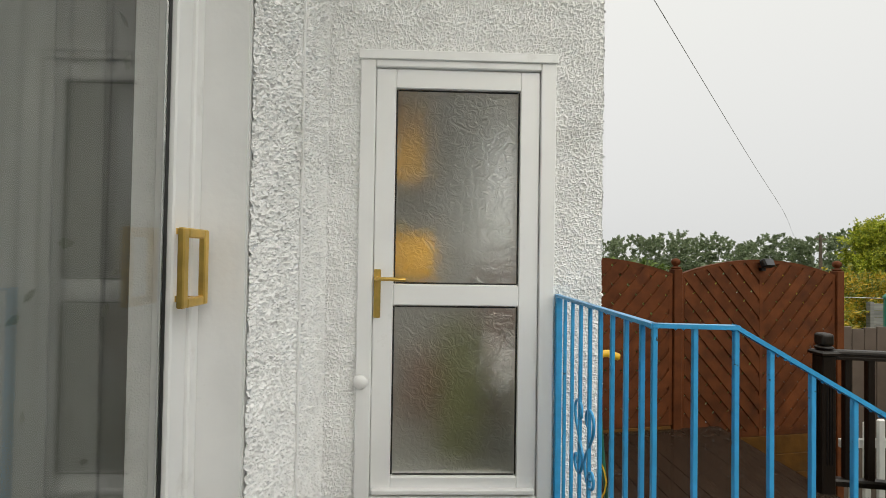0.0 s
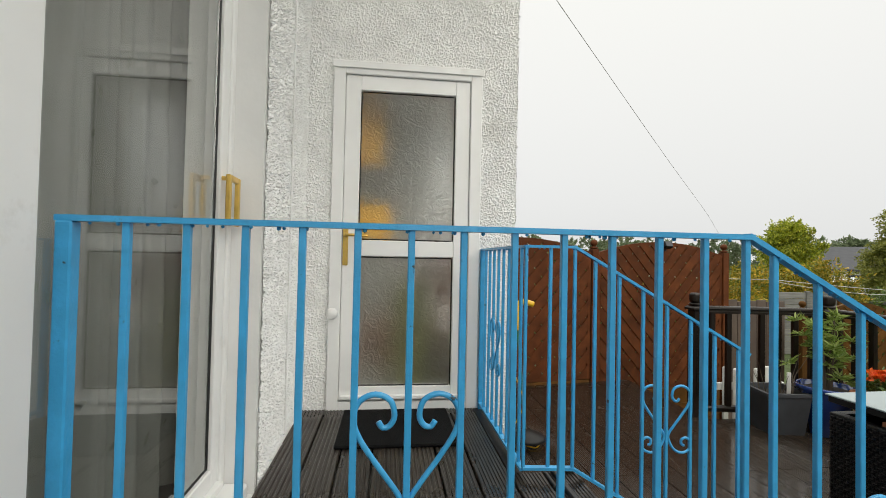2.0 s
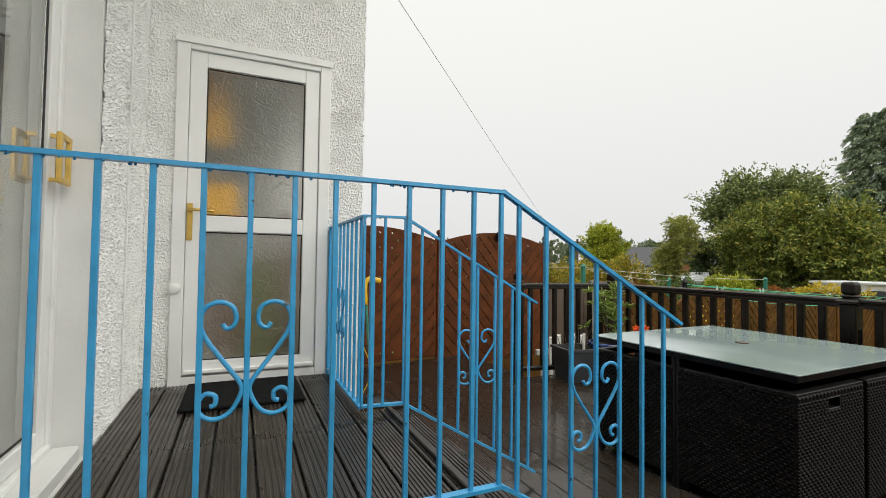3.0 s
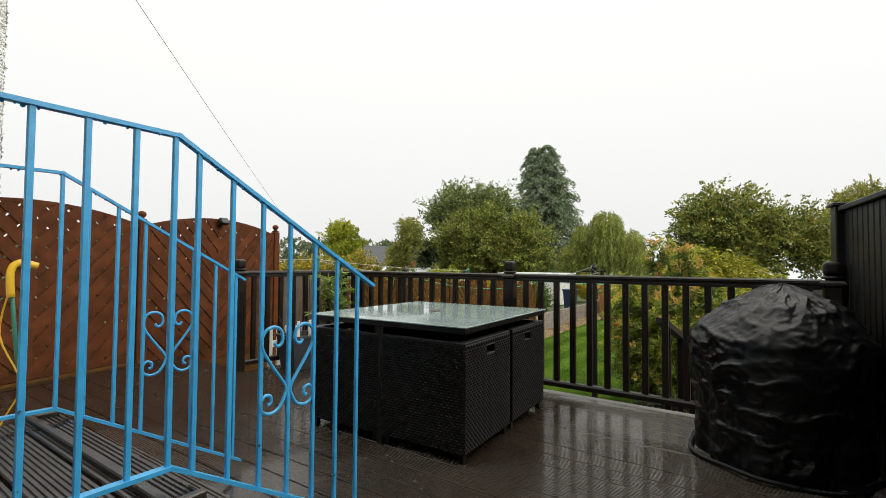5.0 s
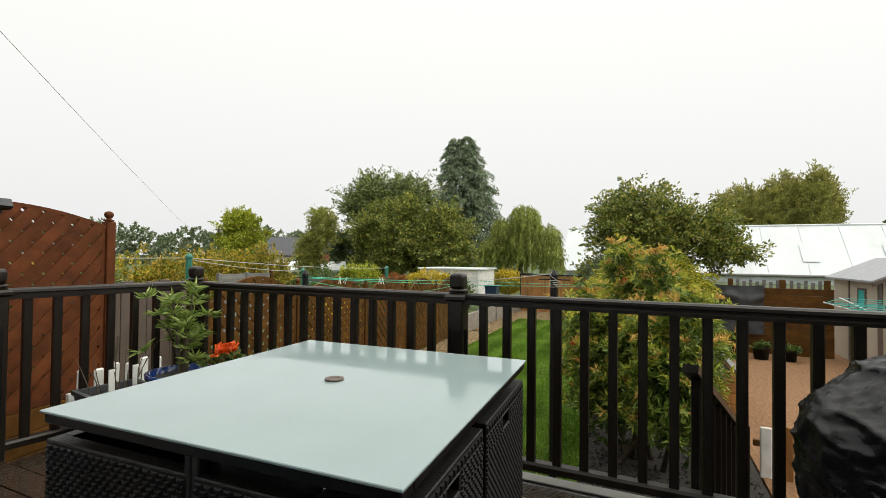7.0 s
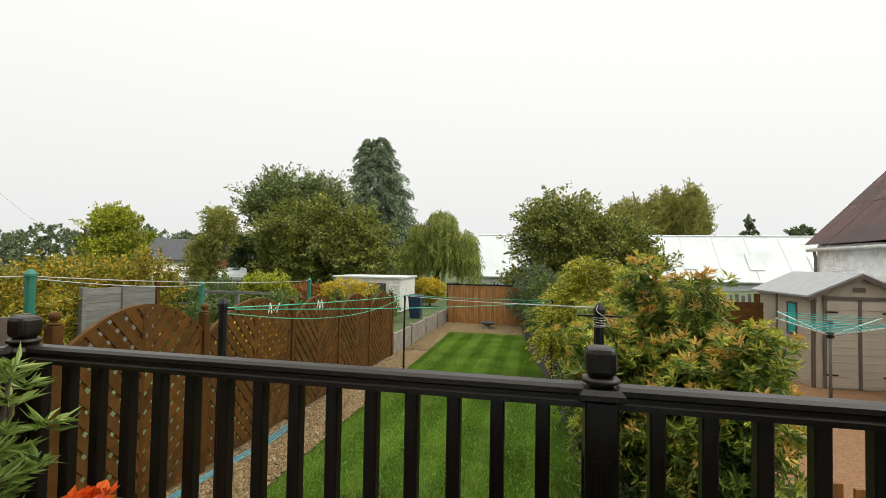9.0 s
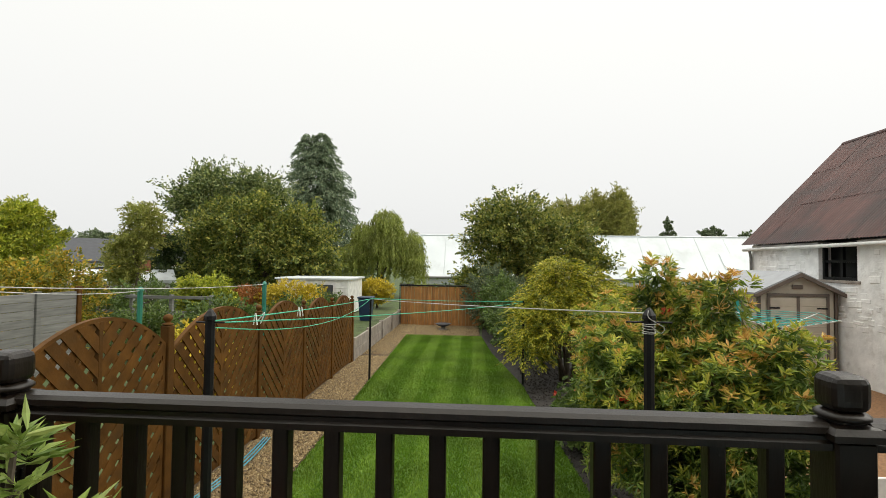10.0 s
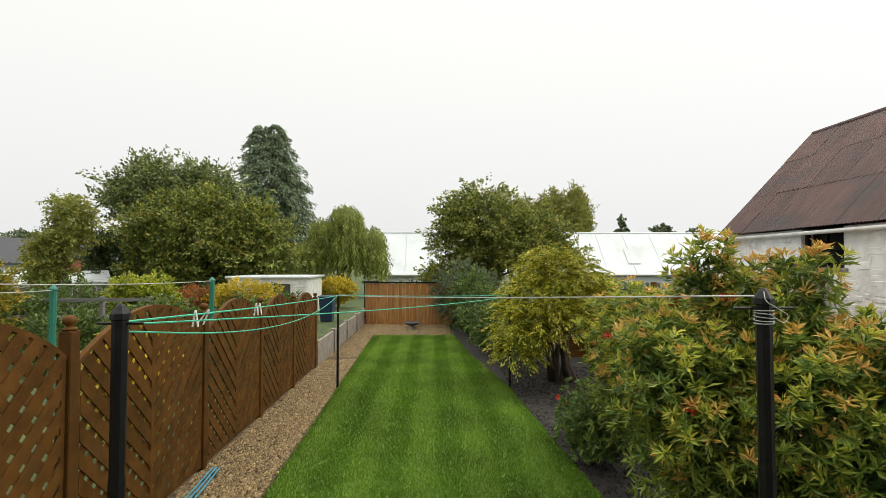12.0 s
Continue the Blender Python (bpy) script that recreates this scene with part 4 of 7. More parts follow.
# ---- dark deck balustrade ----
def newel(at, label):
    t = thing("newel_post", at, label, "newel post", "newels of the deck")
    part("shaft", box(-0.046, 0.046, -0.046, 0.046, 0, 0.925, 0.006), M_BALUSTRADE, t, local=True)
    for sx, sy in ((1, 0), (-1, 0), (0, 1), (0, -1)):
        for o in (-0.018, 0, 0.018):
            a, b = (0.0475 * sx, o) if sx else (o, 0.0475 * sy)
            part("flute", box(a - 0.003, a + 0.003, b - 0.003, b + 0.003, 0.2, 0.76, 0.001), M_FENCE_BLACK, t, local=True)
    part("cap", lathe(bmesh.new(), [(0.07, 0.925), (0.088, 0.93), (0.088, 0.945), (0.072, 0.958), (0.045, 0.962), (0.045, 0.972)], 4), M_BALUSTRADE, t, local=True).rotation_euler = (0, 0, radians(45))
    part("neck", lathe(bmesh.new(), [(0.046, 0.968), (0.055, 0.973), (0.055, 0.981), (0.046, 0.987), (0.03, 0.99)], 18), M_BALUSTRADE, t, local=True, smooth=True)
    bm = bmesh.new()
    bmesh.ops.create_cube(bm, size=0.088, matrix=Matrix.Translation((0, 0, 1.031)))
    bmesh.ops.bevel(bm, geom=list(bm.edges), offset=0.031, segments=4, affect="EDGES", profile=0.6)
    part("ball_cap", bm, M_BALUSTRADE, t, "rounded cube finial with flat faces", local=True, smooth=False)
    return t


NEWELS = [(2.90, 3.39), (3.995, 3.21), (3.995, 1.07), (3.995, -1.075)]
for x, y in NEWELS:
    newel((x, y, -0.012), "dark brown timber newel post with rounded cap")


def rail_profile(bm, a, b, pts):
    a, b = Vector((*a, 0)), Vector((*b, 0))
    d = (b - a).normalized()
    s = Vector((-d.y, d.x, 0))
    ra = [bm.verts.new(a + s * u + Vector((0, 0, v))) for u, v in pts]
    rb_ = [bm.verts.new(b + s * u + Vector((0, 0, v))) for u, v in pts]
    for k in range(len(pts)):
        j = (k + 1) % len(pts)
        bm.faces.new((ra[k], ra[j], rb_[j], rb_[k]))
    bm.faces.new(ra[::-1])
    bm.faces.new(rb_)
    bmesh.ops.recalc_face_normals(bm, faces=bm.faces)
    return bm


TOP = [(u_, v_ - 0.012) for u_, v_ in [(-0.036, 0.902), (0.036, 0.902), (0.036, 0.918), (0.028, 0.924), (0.028, 0.934), (0.036, 0.941), (0.034, 0.955), (0.022, 0.964), (-0.022, 0.964), (-0.034, 0.955),
       (-0.036, 0.941), (-0.028, 0.934), (-0.028, 0.924), (-0.036, 0.918)]]
FOOT = [(-0.032, 0.05), (0.032, 0.05), (0.032, 0.082), (0.022, 0.094), (-0.022, 0.094), (-0.032, 0.082)]
for (a, b), nb, first, pitch in zip(zip(NEWELS, NEWELS[1:]), (7, 15, 15), (0.139, 0.098, 0.152), (0.139, 0.1342, 0.1342)):
    a, b = Vector(a), Vector(b)
    u = (b - a).normalized()
    t = thing("balustrade", ((a.x + b.x) / 2, (a.y + b.y) / 2, 0), "dark brown timber balustrade along the deck edge", "balustrade", "balustrade of the deck")
    part("top_rail", rail_profile(bmesh.new(), a + u * 0.047, b - u * 0.047, TOP), M_BALUSTRADE, t)
    part("foot_rail", rail_profile(bmesh.new(), a + u * 0.047, b - u * 0.047, FOOT), M_BALUSTRADE, t)
    for k in range(nb):
        p = a + u * (first + pitch * k)
        part("baluster", box(-0.021, 0.021, -0.021, 0.021, 0.092, 0.892, 0.004, pose(p.x, p.y, 0, 0, 0, math.degrees(math.atan2(u.y, u.x)))), M_BALUSTRADE, t)

# ---- black slatted screen beside the deck ----
SA = math.degrees(math.atan2(0.30, 2.55))
t = thing("slatted_screen", (4.06, -1.14, 0), "black vertical slatted timber screen by the deck", "fence", rz=180 + SA)
part("post", box(-0.05, 0.06, -0.05, 0.06, 0, 1.40, 0.005), M_FENCE_BLACK, t, local=True)
part("post_cap", box(-0.065, 0.075, -0.065, 0.075, 1.40, 1.42, 0.005), M_FENCE_BLACK, t, local=True)
part("top_rail", box(0.06, 2.6, -0.04, 0.04, 1.365, 1.395, 0.005), M_FENCE_BLACK, t, local=True)
part("mid_rail", box(0.06, 2.6, 0.012, 0.05, 0.7, 0.78), M_FENCE_BLACK, t, local=True)
part("foot_rail", box(0.06, 2.6, 0.012, 0.05, 0.1, 0.18), M_FENCE_BLACK, t, local=True)
for k in range(31):
    x = 0.10 + 0.081 * k
    part("slat", box(x - 0.033, x + 0.033, -0.012, 0.011, 0.03, 1.366, 0.004), M_FENCE_BLACK, t, local=True)
bm = bmesh.new()
slab(bm, 0, 6.2, 0.02, 0.06, GZ, 1.36, 0, pose(4.06, -1.20, 0, 0, 0, 180 + SA))
structure("wall_screen_backing", bm, M_FENCE_BLACK, "black boarded fence behind the slatted screen")


# ---- rattan cube set ----
TC, TA = Vector((2.95, 1.125, 0)), 2.5
TW, TD = 1.20, 1.15
tab = thing("glass_top_table", TC, "black rattan table with pale frosted glass top", "table", rz=TA)
bm = bmesh.new()
slab(bm, -TW / 2, TW / 2, -TD / 2, TD / 2, 0.700, 0.708, 0.002)
part("glass_top", bm, M_FROST, tab, "wet pale green frosted glass", local=True)
part("top_frame", casing(bmesh.new(), -TW / 2 + 0.008, TW / 2 - 0.008, -TD / 2 + 0.008, TD / 2 - 0.008, 0.06, -0.699, -0.670), M_RATTAN, tab, local=True).rotation_euler = (radians(-90), 0, 0)
for sx in (-1, 1):
    for sy in (-1, 1):
        part("leg", box(sx * 0.56 - 0.025, sx * 0.56 + 0.025, sy * 0.012 - 0.011, sy * 0.012 + 0.011, 0.0, 0.670, 0.003), M_RATTAN_DARK, tab, local=True)
part("umbrella_ring", lathe(bmesh.new(), [(0.021, 0.709), (0.034, 0.709), (0.034, 0.714), (0.024, 0.716), (0.020, 0.711)], 24), M_SHEDTRIM, tab, "brown ring round the parasol hole", local=True, smooth=True)


def weave(bm, u0, u1, z0, z1, put):
    """Rows of woven strands as small pillows; put(u, z, out) gives their place on the face."""
    rows_n = int((z1 - z0) / 0.0142)
    cols = int((u1 - u0) / 0.029)
    hz, hu = (z1 - z0) / rows_n, (u1 - u0) / cols
    for j in range(rows_n):
        for i in range(cols + (j % 2)):
            a = max(u0, u0 + (i - 0.5 * (j % 2)) * hu)
            b = min(u1, u0 + (i + 1 - 0.5 * (j % 2)) * hu)
            c, d = z0 + j * hz, z0 + (j + 1) * hz
            base = [bm.verts.new(put(u, z, 0)) for u, z in ((a, c), (b, c), (b, d), (a, d))]
            m1, m2 = a + (b - a) * 0.3, a + (b - a) * 0.7
            top = [bm.verts.new(put(u, z, 0.0055)) for u, z in ((m1, c + hz * 0.28), (m2, c + hz * 0.28), (m2, d - hz * 0.28), (m1, d - hz * 0.28))]
            bm.faces.new(top)
            for k in range(4):
                q = (k + 1) % 4
                bm.faces.new((base[k], base[q], top[q], top[k]))
    bmesh.ops.recalc_face_normals(bm, faces=bm.faces)


def cube_chair(sx, sy, label):
    """A square chair pushed under the table: two woven sides outwards, slot handles, seat within."""
    hx, hy = TW / 2 - 0.014, TD / 2 - 0.014
    c = thing("rattan_chair", TC + Matrix.Rotation(radians(TA), 3, "Z") @ Vector((sx * 0.3, sy * 0.27, 0)), label, "chair", "cube chairs under the table", TA)
    ox, oy = sx * 0.3, sy * 0.27
    mx = lambda a, b: (min(a, b), max(a, b))
    th = 0.04
    top, bot = 0.612, 0.055
    xi, yi = 0.02 if sx > 0 else -0.02, 0.015 if sy > 0 else -0.015
    # plain outer side facing x
    a0, a1 = mx(sx * (hx - th), sx * hx)
    b0, b1 = mx(yi, sy * hy)
    part("side_panel", box(a0 - ox, a1 - ox, b0 - oy, b1 - oy, bot, top), M_RATTAN, c, local=True)
    bm = bmesh.new()
    px = sx * hx - ox
    weave(bm, b0 - oy, b1 - oy, bot, top, lambda u, z, o: (px + sx * (0.0005 + o), u, z))
    tagged(part("side_weave", bm, M_RATTAN, c, "woven dark strands", local=True), kind="stuff")
    # outer side facing y, with its hand slot
    c0, c1 = mx(xi, sx * (hx - th))
    d0, d1 = mx(sy * (hy - th), sy * hy)
    w0, w1 = mx(xi, sx * hx)
    sl0, sl1, s0, s1 = (c0 + c1) / 2 - 0.055, (c0 + c1) / 2 + 0.055, 0.53, 0.58
    bm = bmesh.new()
    slab(bm, c0 - ox, c1 - ox, d0 - oy, d1 - oy, bot, s0)
    slab(bm, c0 - ox, sl0 - ox, d0 - oy, d1 - oy, s0, s1)
    slab(bm, sl1 - ox, c1 - ox, d0 - oy, d1 - oy, s0, s1)
    slab(bm, c0 - ox, c1 - ox, d0 - oy, d1 - oy, s1, top)
    bmesh.ops.remove_doubles(bm, verts=bm.verts, dist=0.0001)
    part("back_panel", bm, M_RATTAN, c, local=True)
    bm = bmesh.new()
    py = sy * hy - oy
    for u0, u1, z0, z1 in ((w0, w1, bot, s0 - 0.004), (w0, sl0 - 0.004, s0 - 0.004, s1 + 0.004), (sl1 + 0.004, w1, s0 - 0.004, s1 + 0.004), (w0, w1, s1 + 0.004, top)):
        weave(bm, u0 - ox, u1 - ox, z0, z1, lambda u, z, o: (u, py + sy * (0.0005 + o), z))
    tagged(part("back_weave", bm, M_RATTAN, c, "woven dark strands", local=True), kind="stuff")
    part("hand_slot", casing(bmesh.new(), sl0 - 0.004 - ox, sl1 + 0.004 - ox, s0 - 0.004, s1 + 0.004, 0.008, -0.004, 0.004), M_SEAL, c, local=True).matrix_local = Matrix.Translation((0, py, 0))
    # inner edges, seat and feet
    part("seat", box(min(xi, sx * (hx - th)) - ox + 0.002, max(xi, sx * (hx - th)) - ox - 0.002, min(yi, sy * (hy - th)) - oy + 0.002, max(yi, sy * (hy - th)) - oy - 0.002, 0.30, 0.36, 0.01), M_RATTAN_DARK, c, local=True)
    part("edge_trim", box(a0 - ox - 0.002, a1 - ox + 0.002, b0 - oy - 0.002, b1 - oy + 0.002, top, top + 0.012, 0.003), M_RATTAN_DARK, c, local=True)
    part("edge_trim", box(c0 - ox, c1 - ox, d0 - oy - 0.002, d1 - oy + 0.002, top, top + 0.012, 0.003), M_RATTAN_DARK, c, local=True)
    for fx in (xi + sx * 0.03, sx * (hx - 0.03)):
        for fy in (yi + sy * 0.03, sy * (hy - 0.03)):
            part("foot", box(fx - ox - 0.016, fx - ox + 0.016, fy - oy - 0.016, fy - oy + 0.016, 0.0, bot + 0.002, 0.004), M_BLACK, c, local=True)
    return c


for sx in (-1, 1):
    for sy in (-1, 1):
        cube_chair(sx, sy, "black woven rattan cube chair tucked under table")

# ---- covered barbecue ----
t = thing("covered_barbecue", (3.46, -0.78, 0.0), "barbecue under a crumpled glossy black plastic cover", "barbecue cover")
nu, nv = 230, 130
prof = [(0.0, 0.40), (0.05, 0.405), (0.2, 0.40), (0.42, 0.425), (0.56, 0.435), (0.64, 0.425), (0.74, 0.36), (0.82, 0.27), (0.89, 0.15), (0.925, 0.06), (0.935, 0.0)]
ps = np.array(prof)
seg = np.r_[0, np.cumsum(np.hypot(*np.diff(ps, axis=0).T))]


def crease(q):
    """Sharp-edged folds at several sizes."""
    out, amp, f_ = 0.0, 1.0, 1.0
    for k in range(4):
        w = Vector((noise.noise(q * f_ + Vector((9, k, 2))), noise.noise(q * f_ + Vector((k, 4, 7))), 0)) * 0.5
        out += amp * (1 - abs(noise.noise(q * f_ + w)) * 1.8) ** 3
        amp *= 0.5
        f_ *= 2.1
    return out


vv, ff = [], []
for j in range(nv + 1):
    s_ = seg[-1] * j / nv
    z, r = np.interp(s_, seg, ps[:, 0]), np.interp(s_, seg, ps[:, 1])
    for i in range(nu):
        a = math.tau * i / nu
        sq = 1 + 0.04 * math.cos(4 * a + 0.6)
        q = Vector((math.cos(a) * 1.3, math.sin(a) * 1.3, z * 4.6))
        fold = 0.018 * (crease(q * 1.35) - 0.75)
        pleat = 0.014 * math.sin(a * 11 + 3 * noise.noise(q)) * max(0, 1 - z / 0.35)
        rr = max(0.0, r * sq * 0.93 + (fold + pleat) * min(1, r / 0.12))
        top_k = min(1, z / 0.1)
        vv.append((rr * math.cos(a) + 0.05 * max(0, z - 0.6), rr * math.sin(a) - 0.10 * max(0, z - 0.6), max(0.0, z + 0.55 * fold * top_k)))
for j in range(nv):
    for i in range(nu):
        a, b = j * nu + i, j * nu + (i + 1) % nu
        ff.append((a, b, b + nu, a + nu))
mesh_part("cover", raw_mesh("cover", vv, ff), M_TARP, t, local=True, smooth=True)
part("hem", tube(bmesh.new(), [((0.415 + 0.014 * math.sin(a * 7)) * math.cos(a), (0.415 + 0.014 * math.sin(a * 7)) * math.sin(a), 0.02 + 0.008 * math.sin(a * 5)) for a in [k * math.tau / 60 for k in range(61)]], 0.012, 6), M_TARP, t, "gathered hem of the cover", local=True, smooth=True)

# ---- pots on the deck ----
def rosettes(centre, axis, count, length, width, rng, spread=0.9):
    """Leaves fanned round each centre, tilted from its axis."""
    n = len(centre)
    base = np.repeat(centre, count, 0) + rng.normal(size=(n * count, 3)) * 0.008
    ax = np.repeat(unit(axis), count, 0)
    around = unit(np.cross(ax, rng.normal(size=(n * count, 3))))
    way = unit(around * spread + ax * rng.uniform(0.15, 0.9, (n * count, 1)))
    return base, way


t = thing("square_planter", (3.36, 3.06, 0), "dark grey square planter with bare twigs", "planter")
bm = bmesh.new()
lathe(bm, [(0.19, 0.0), (0.235, 0.30), (0.25, 0.30), (0.25, 0.325), (0.215, 0.325), (0.205, 0.28)], 4)
part("pot", bm, M_SLATE, t, local=True).rotation_euler = (0, 0, radians(45 - 9))
part("soil", box(-0.14, 0.14, -0.14, 0.14, 0.24, 0.285, 0.01, pose(0, 0, 0, 0, 0, -9)), M_SOIL, t, local=True)
rt = random.Random(8)
for k in range(16):
    a, b = rt.uniform(-0.1, 0.1), rt.uniform(-0.1, 0.1)
    h = rt.uniform(0.12, 0.4)
    part("twig", tube(bmesh.new(), [(a, b, 0.27), (a * 1.2 + rt.uniform(-0.03, 0.03), b * 1.2, 0.27 + h * 0.5), (a * 1.6, b * 1.5 + rt.uniform(-0.05, 0.05), 0.27 + h)], [0.004, 0.003, 0.0015], 5), M_BARK, t, local=True)
for k in range(2):
    part("plant_label", box(-0.08 + 0.14 * k, -0.045 + 0.14 * k, -0.05, -0.04, 0.27, 0.46, 0.002), M_WHITEPL, t, "white plastic plant label", local=True)


def round_pot(name, at, r, h, material, label):
    t = thing(name, at, label, "plant pot")
    part("pot", lathe(bmesh.new(), [(r * 0.62, 0), (r * 0.68, 0.01), (r * 0.95, h * 0.75), (r, h * 0.9), (r * 1.08, h * 0.92), (r * 1.08, h), (r * 0.95, h), (r * 0.9, h * 0.88), (0.01, h * 0.86)], 32), material, t, local=True, smooth=True)
    return t


t = round_pot("blue_plant_pot", (3.68, 2.93, 0), 0.19, 0.38, M_BLUEPOT, "glazed cobalt blue pot with a leafy shrub")
part("soil", lathe(bmesh.new(), [(0.01, 0.33), (0.165, 0.33), (0.165, 0.345), (0.01, 0.35)], 16), M_SOIL, t, local=True)
rng = np.random.default_rng(21)
tips = []
for k in range(9):
    a = k * 2.4
    tip = Vector((math.cos(a) * rng.uniform(0.03, 0.10), math.sin(a) * rng.uniform(0.03, 0.10), rng.uniform(0.60, 0.90)))
    root = Vector((rng.normal() * 0.02, rng.normal() * 0.02, 0.33))
    part("stem", tube(bmesh.new(), [root, root.lerp(tip, 0.5) + Vector((0, 0, 0.05)), tip], [0.014, 0.01, 0.006], 6), M_BARK, t, local=True)
    tips += [tip, tip + Vector((rng.normal() * 0.07, rng.normal() * 0.07, -0.07)), tip + Vector((rng.normal() * 0.09, rng.normal() * 0.09, -0.15)), tip + Vector((rng.normal() * 0.09, rng.normal() * 0.09, 0.03))]
tips = np.array([list(p) for p in tips])
b_, w_ = rosettes(tips, unit(tips * [1, 1, 0.4] + [0, 0, 0.3]), 19, 0.1, 0.03, rng)
mesh_part("foliage", leaf_mesh("foliage", b_, w_ + [0, 0, -0.15], 0.09, 0.017, rng, long_shape=True), L_POT, t, local=True)

t = round_pot("flower_pot", (3.74, 2.59, 0), 0.15, 0.40, M_TERRA, "terracotta pot of bright orange begonias")
rng = np.random.default_rng(22)
c_ = np.array([[rng.uniform(-0.14, 0.14), rng.uniform(-0.14, 0.14), rng.uniform(0.41, 0.5)] for k in range(26)])
b_, w_ = rosettes(c_, c_ * [1, 1, 0.2] + [0, 0, 0.15], 5, 0.1, 0.06, rng)
mesh_part("foliage", leaf_mesh("foliage", b_, w_, 0.06, 0.042, rng), L_HEDGE, t, local=True)
c_ = np.array([[rng.uniform(-0.075, 0.075), rng.uniform(-0.075, 0.075), rng.uniform(0.50, 0.555)] for k in range(10)])
for k in range(10):
    b_, w_ = rosettes(c_[k:k + 1], np.array([[rng.normal() * 0.4, rng.normal() * 0.4, 1.0]]), 11, 0.05, 0.04, rng)
    mesh_part("flower", leaf_mesh("flower", b_, w_, 0.042, 0.032, rng), L_FLOWER, t, "bright orange flower", local=True)

t = thing("string_trimmer", (1.25, 2.89, 0), "yellow-handled garden trimmer leaning on house corner", "garden tool")
part("shaft", tube(bmesh.new(), [(0.0, 0.05, 0.08), (-0.06, 0.0, 0.55), (-0.10, -0.03, 0.96)], 0.011, 8), M_GREENPOST, t, local=True, smooth=True)
part("grip", tube(bmesh.new(), smooth_curve([(-0.095, -0.03, 0.82), (-0.10, -0.03, 0.97), (-0.06, -0.03, 1.02), (0.02, -0.03, 1.0)], 4), 0.02, 8), M_YELLOW, t, local=True, smooth=True)
part("guard", lathe(bmesh.new(), [(0.02, 0.10), (0.12, 0.07), (0.135, 0.05), (0.13, 0.045), (0.02, 0.08)], 20), M_BLACK, t, local=True, smooth=True)
part("cable", tube(bmesh.new(), smooth_curve([(-0.09, -0.02, 0.9), (-0.12, 0.05, 0.6), (-0.03, 0.0, 0.3), (-0.1, 0.06, 0.05), (0.02, -0.08, 0.012), (0.1, 0.0, 0.012)], 5), 0.005, 6), M_YELLOW, t, local=True)

# ---- washing lines and small garden things ----
def line_post(at, top, r, material, label, cap=True, arm=0.0):
    t = thing("washing_line_post", at, label, "washing line post", "washing line posts")
    h = top - at[2]
    part("pole", lathe(bmesh.new(), [(r * 1.1, 0), (r, 0.05), (r, h * 0.6), (r * 0.92, h * 0.62), (r * 0.95, h - 0.075), (r * 1.2, h - 0.07), (r * 1.16, h - 0.045), (r * 0.55, h - 0.012), (r * 0.2, h)], 8), material, t, local=True)
    if arm:
        part("hook_bar", tube(bmesh.new(), [(0, -arm, h - 0.09), (0, arm, h - 0.09)], 0.006, 6), material, t, local=True)
    return t


P1, P2, P3, P4 = (5.805, 3.727), (5.771, 0.859), (11.6, 3.96), (11.6, 1.02)
line_post((*P1, GZ), 0.985, 0.034, M_BLACK, "black metal washing line post beside lattice fence", arm=0.1)
t = line_post((*P2, GZ), 1.05, 0.035, M_BLACK, "black metal washing line post wound with cord", arm=0.14)
for k in range(5):
    z = 1.03 - GZ - 0.085 - 0.012 * k
    part("cord_winding", tube(bmesh.new(), [(0.039 * math.cos(a), 0.039 * math.sin(a), z + 0.006 * math.sin(a * 0.5 + k)) for a in [j * math.tau / 12 for j in range(13)]], 0.0022, 5), M_CORD, t, local=True)
part("cord_loop", tube(bmesh.new(), smooth_curve([(-0.02, 0.012, 2.005), (-0.045, 0.02, 1.965), (-0.05, -0.03, 1.93), (-0.046, -0.075, 1.90), (-0.05, -0.05, 1.87), (-0.046, 0.0, 1.905)], 5), 0.0022, 5), M_CORD, t, local=True)
line_post((*P3, GZ), 0.62, 0.021, M_BLACK, "thin black washing line post on lawn edge")
line_post((*P4, GZ), 0.62, 0.021, M_BLACK, "thin black washing line post by shrubs")


def cord(name, pts, r, material, label):
    t = thing(name, pts[0], label, "washing line", "washing lines")
    part("cord", tube(bmesh.new(), smooth_curve(pts, 6), r, 5), material, t)
    return t


def sag(a, b, s):
    a, b = Vector(a), Vector(b)
    return [a.lerp(b, k / 6) - Vector((0, 0, s * 4 * (k / 6) * (1 - k / 6))) for k in range(7)]


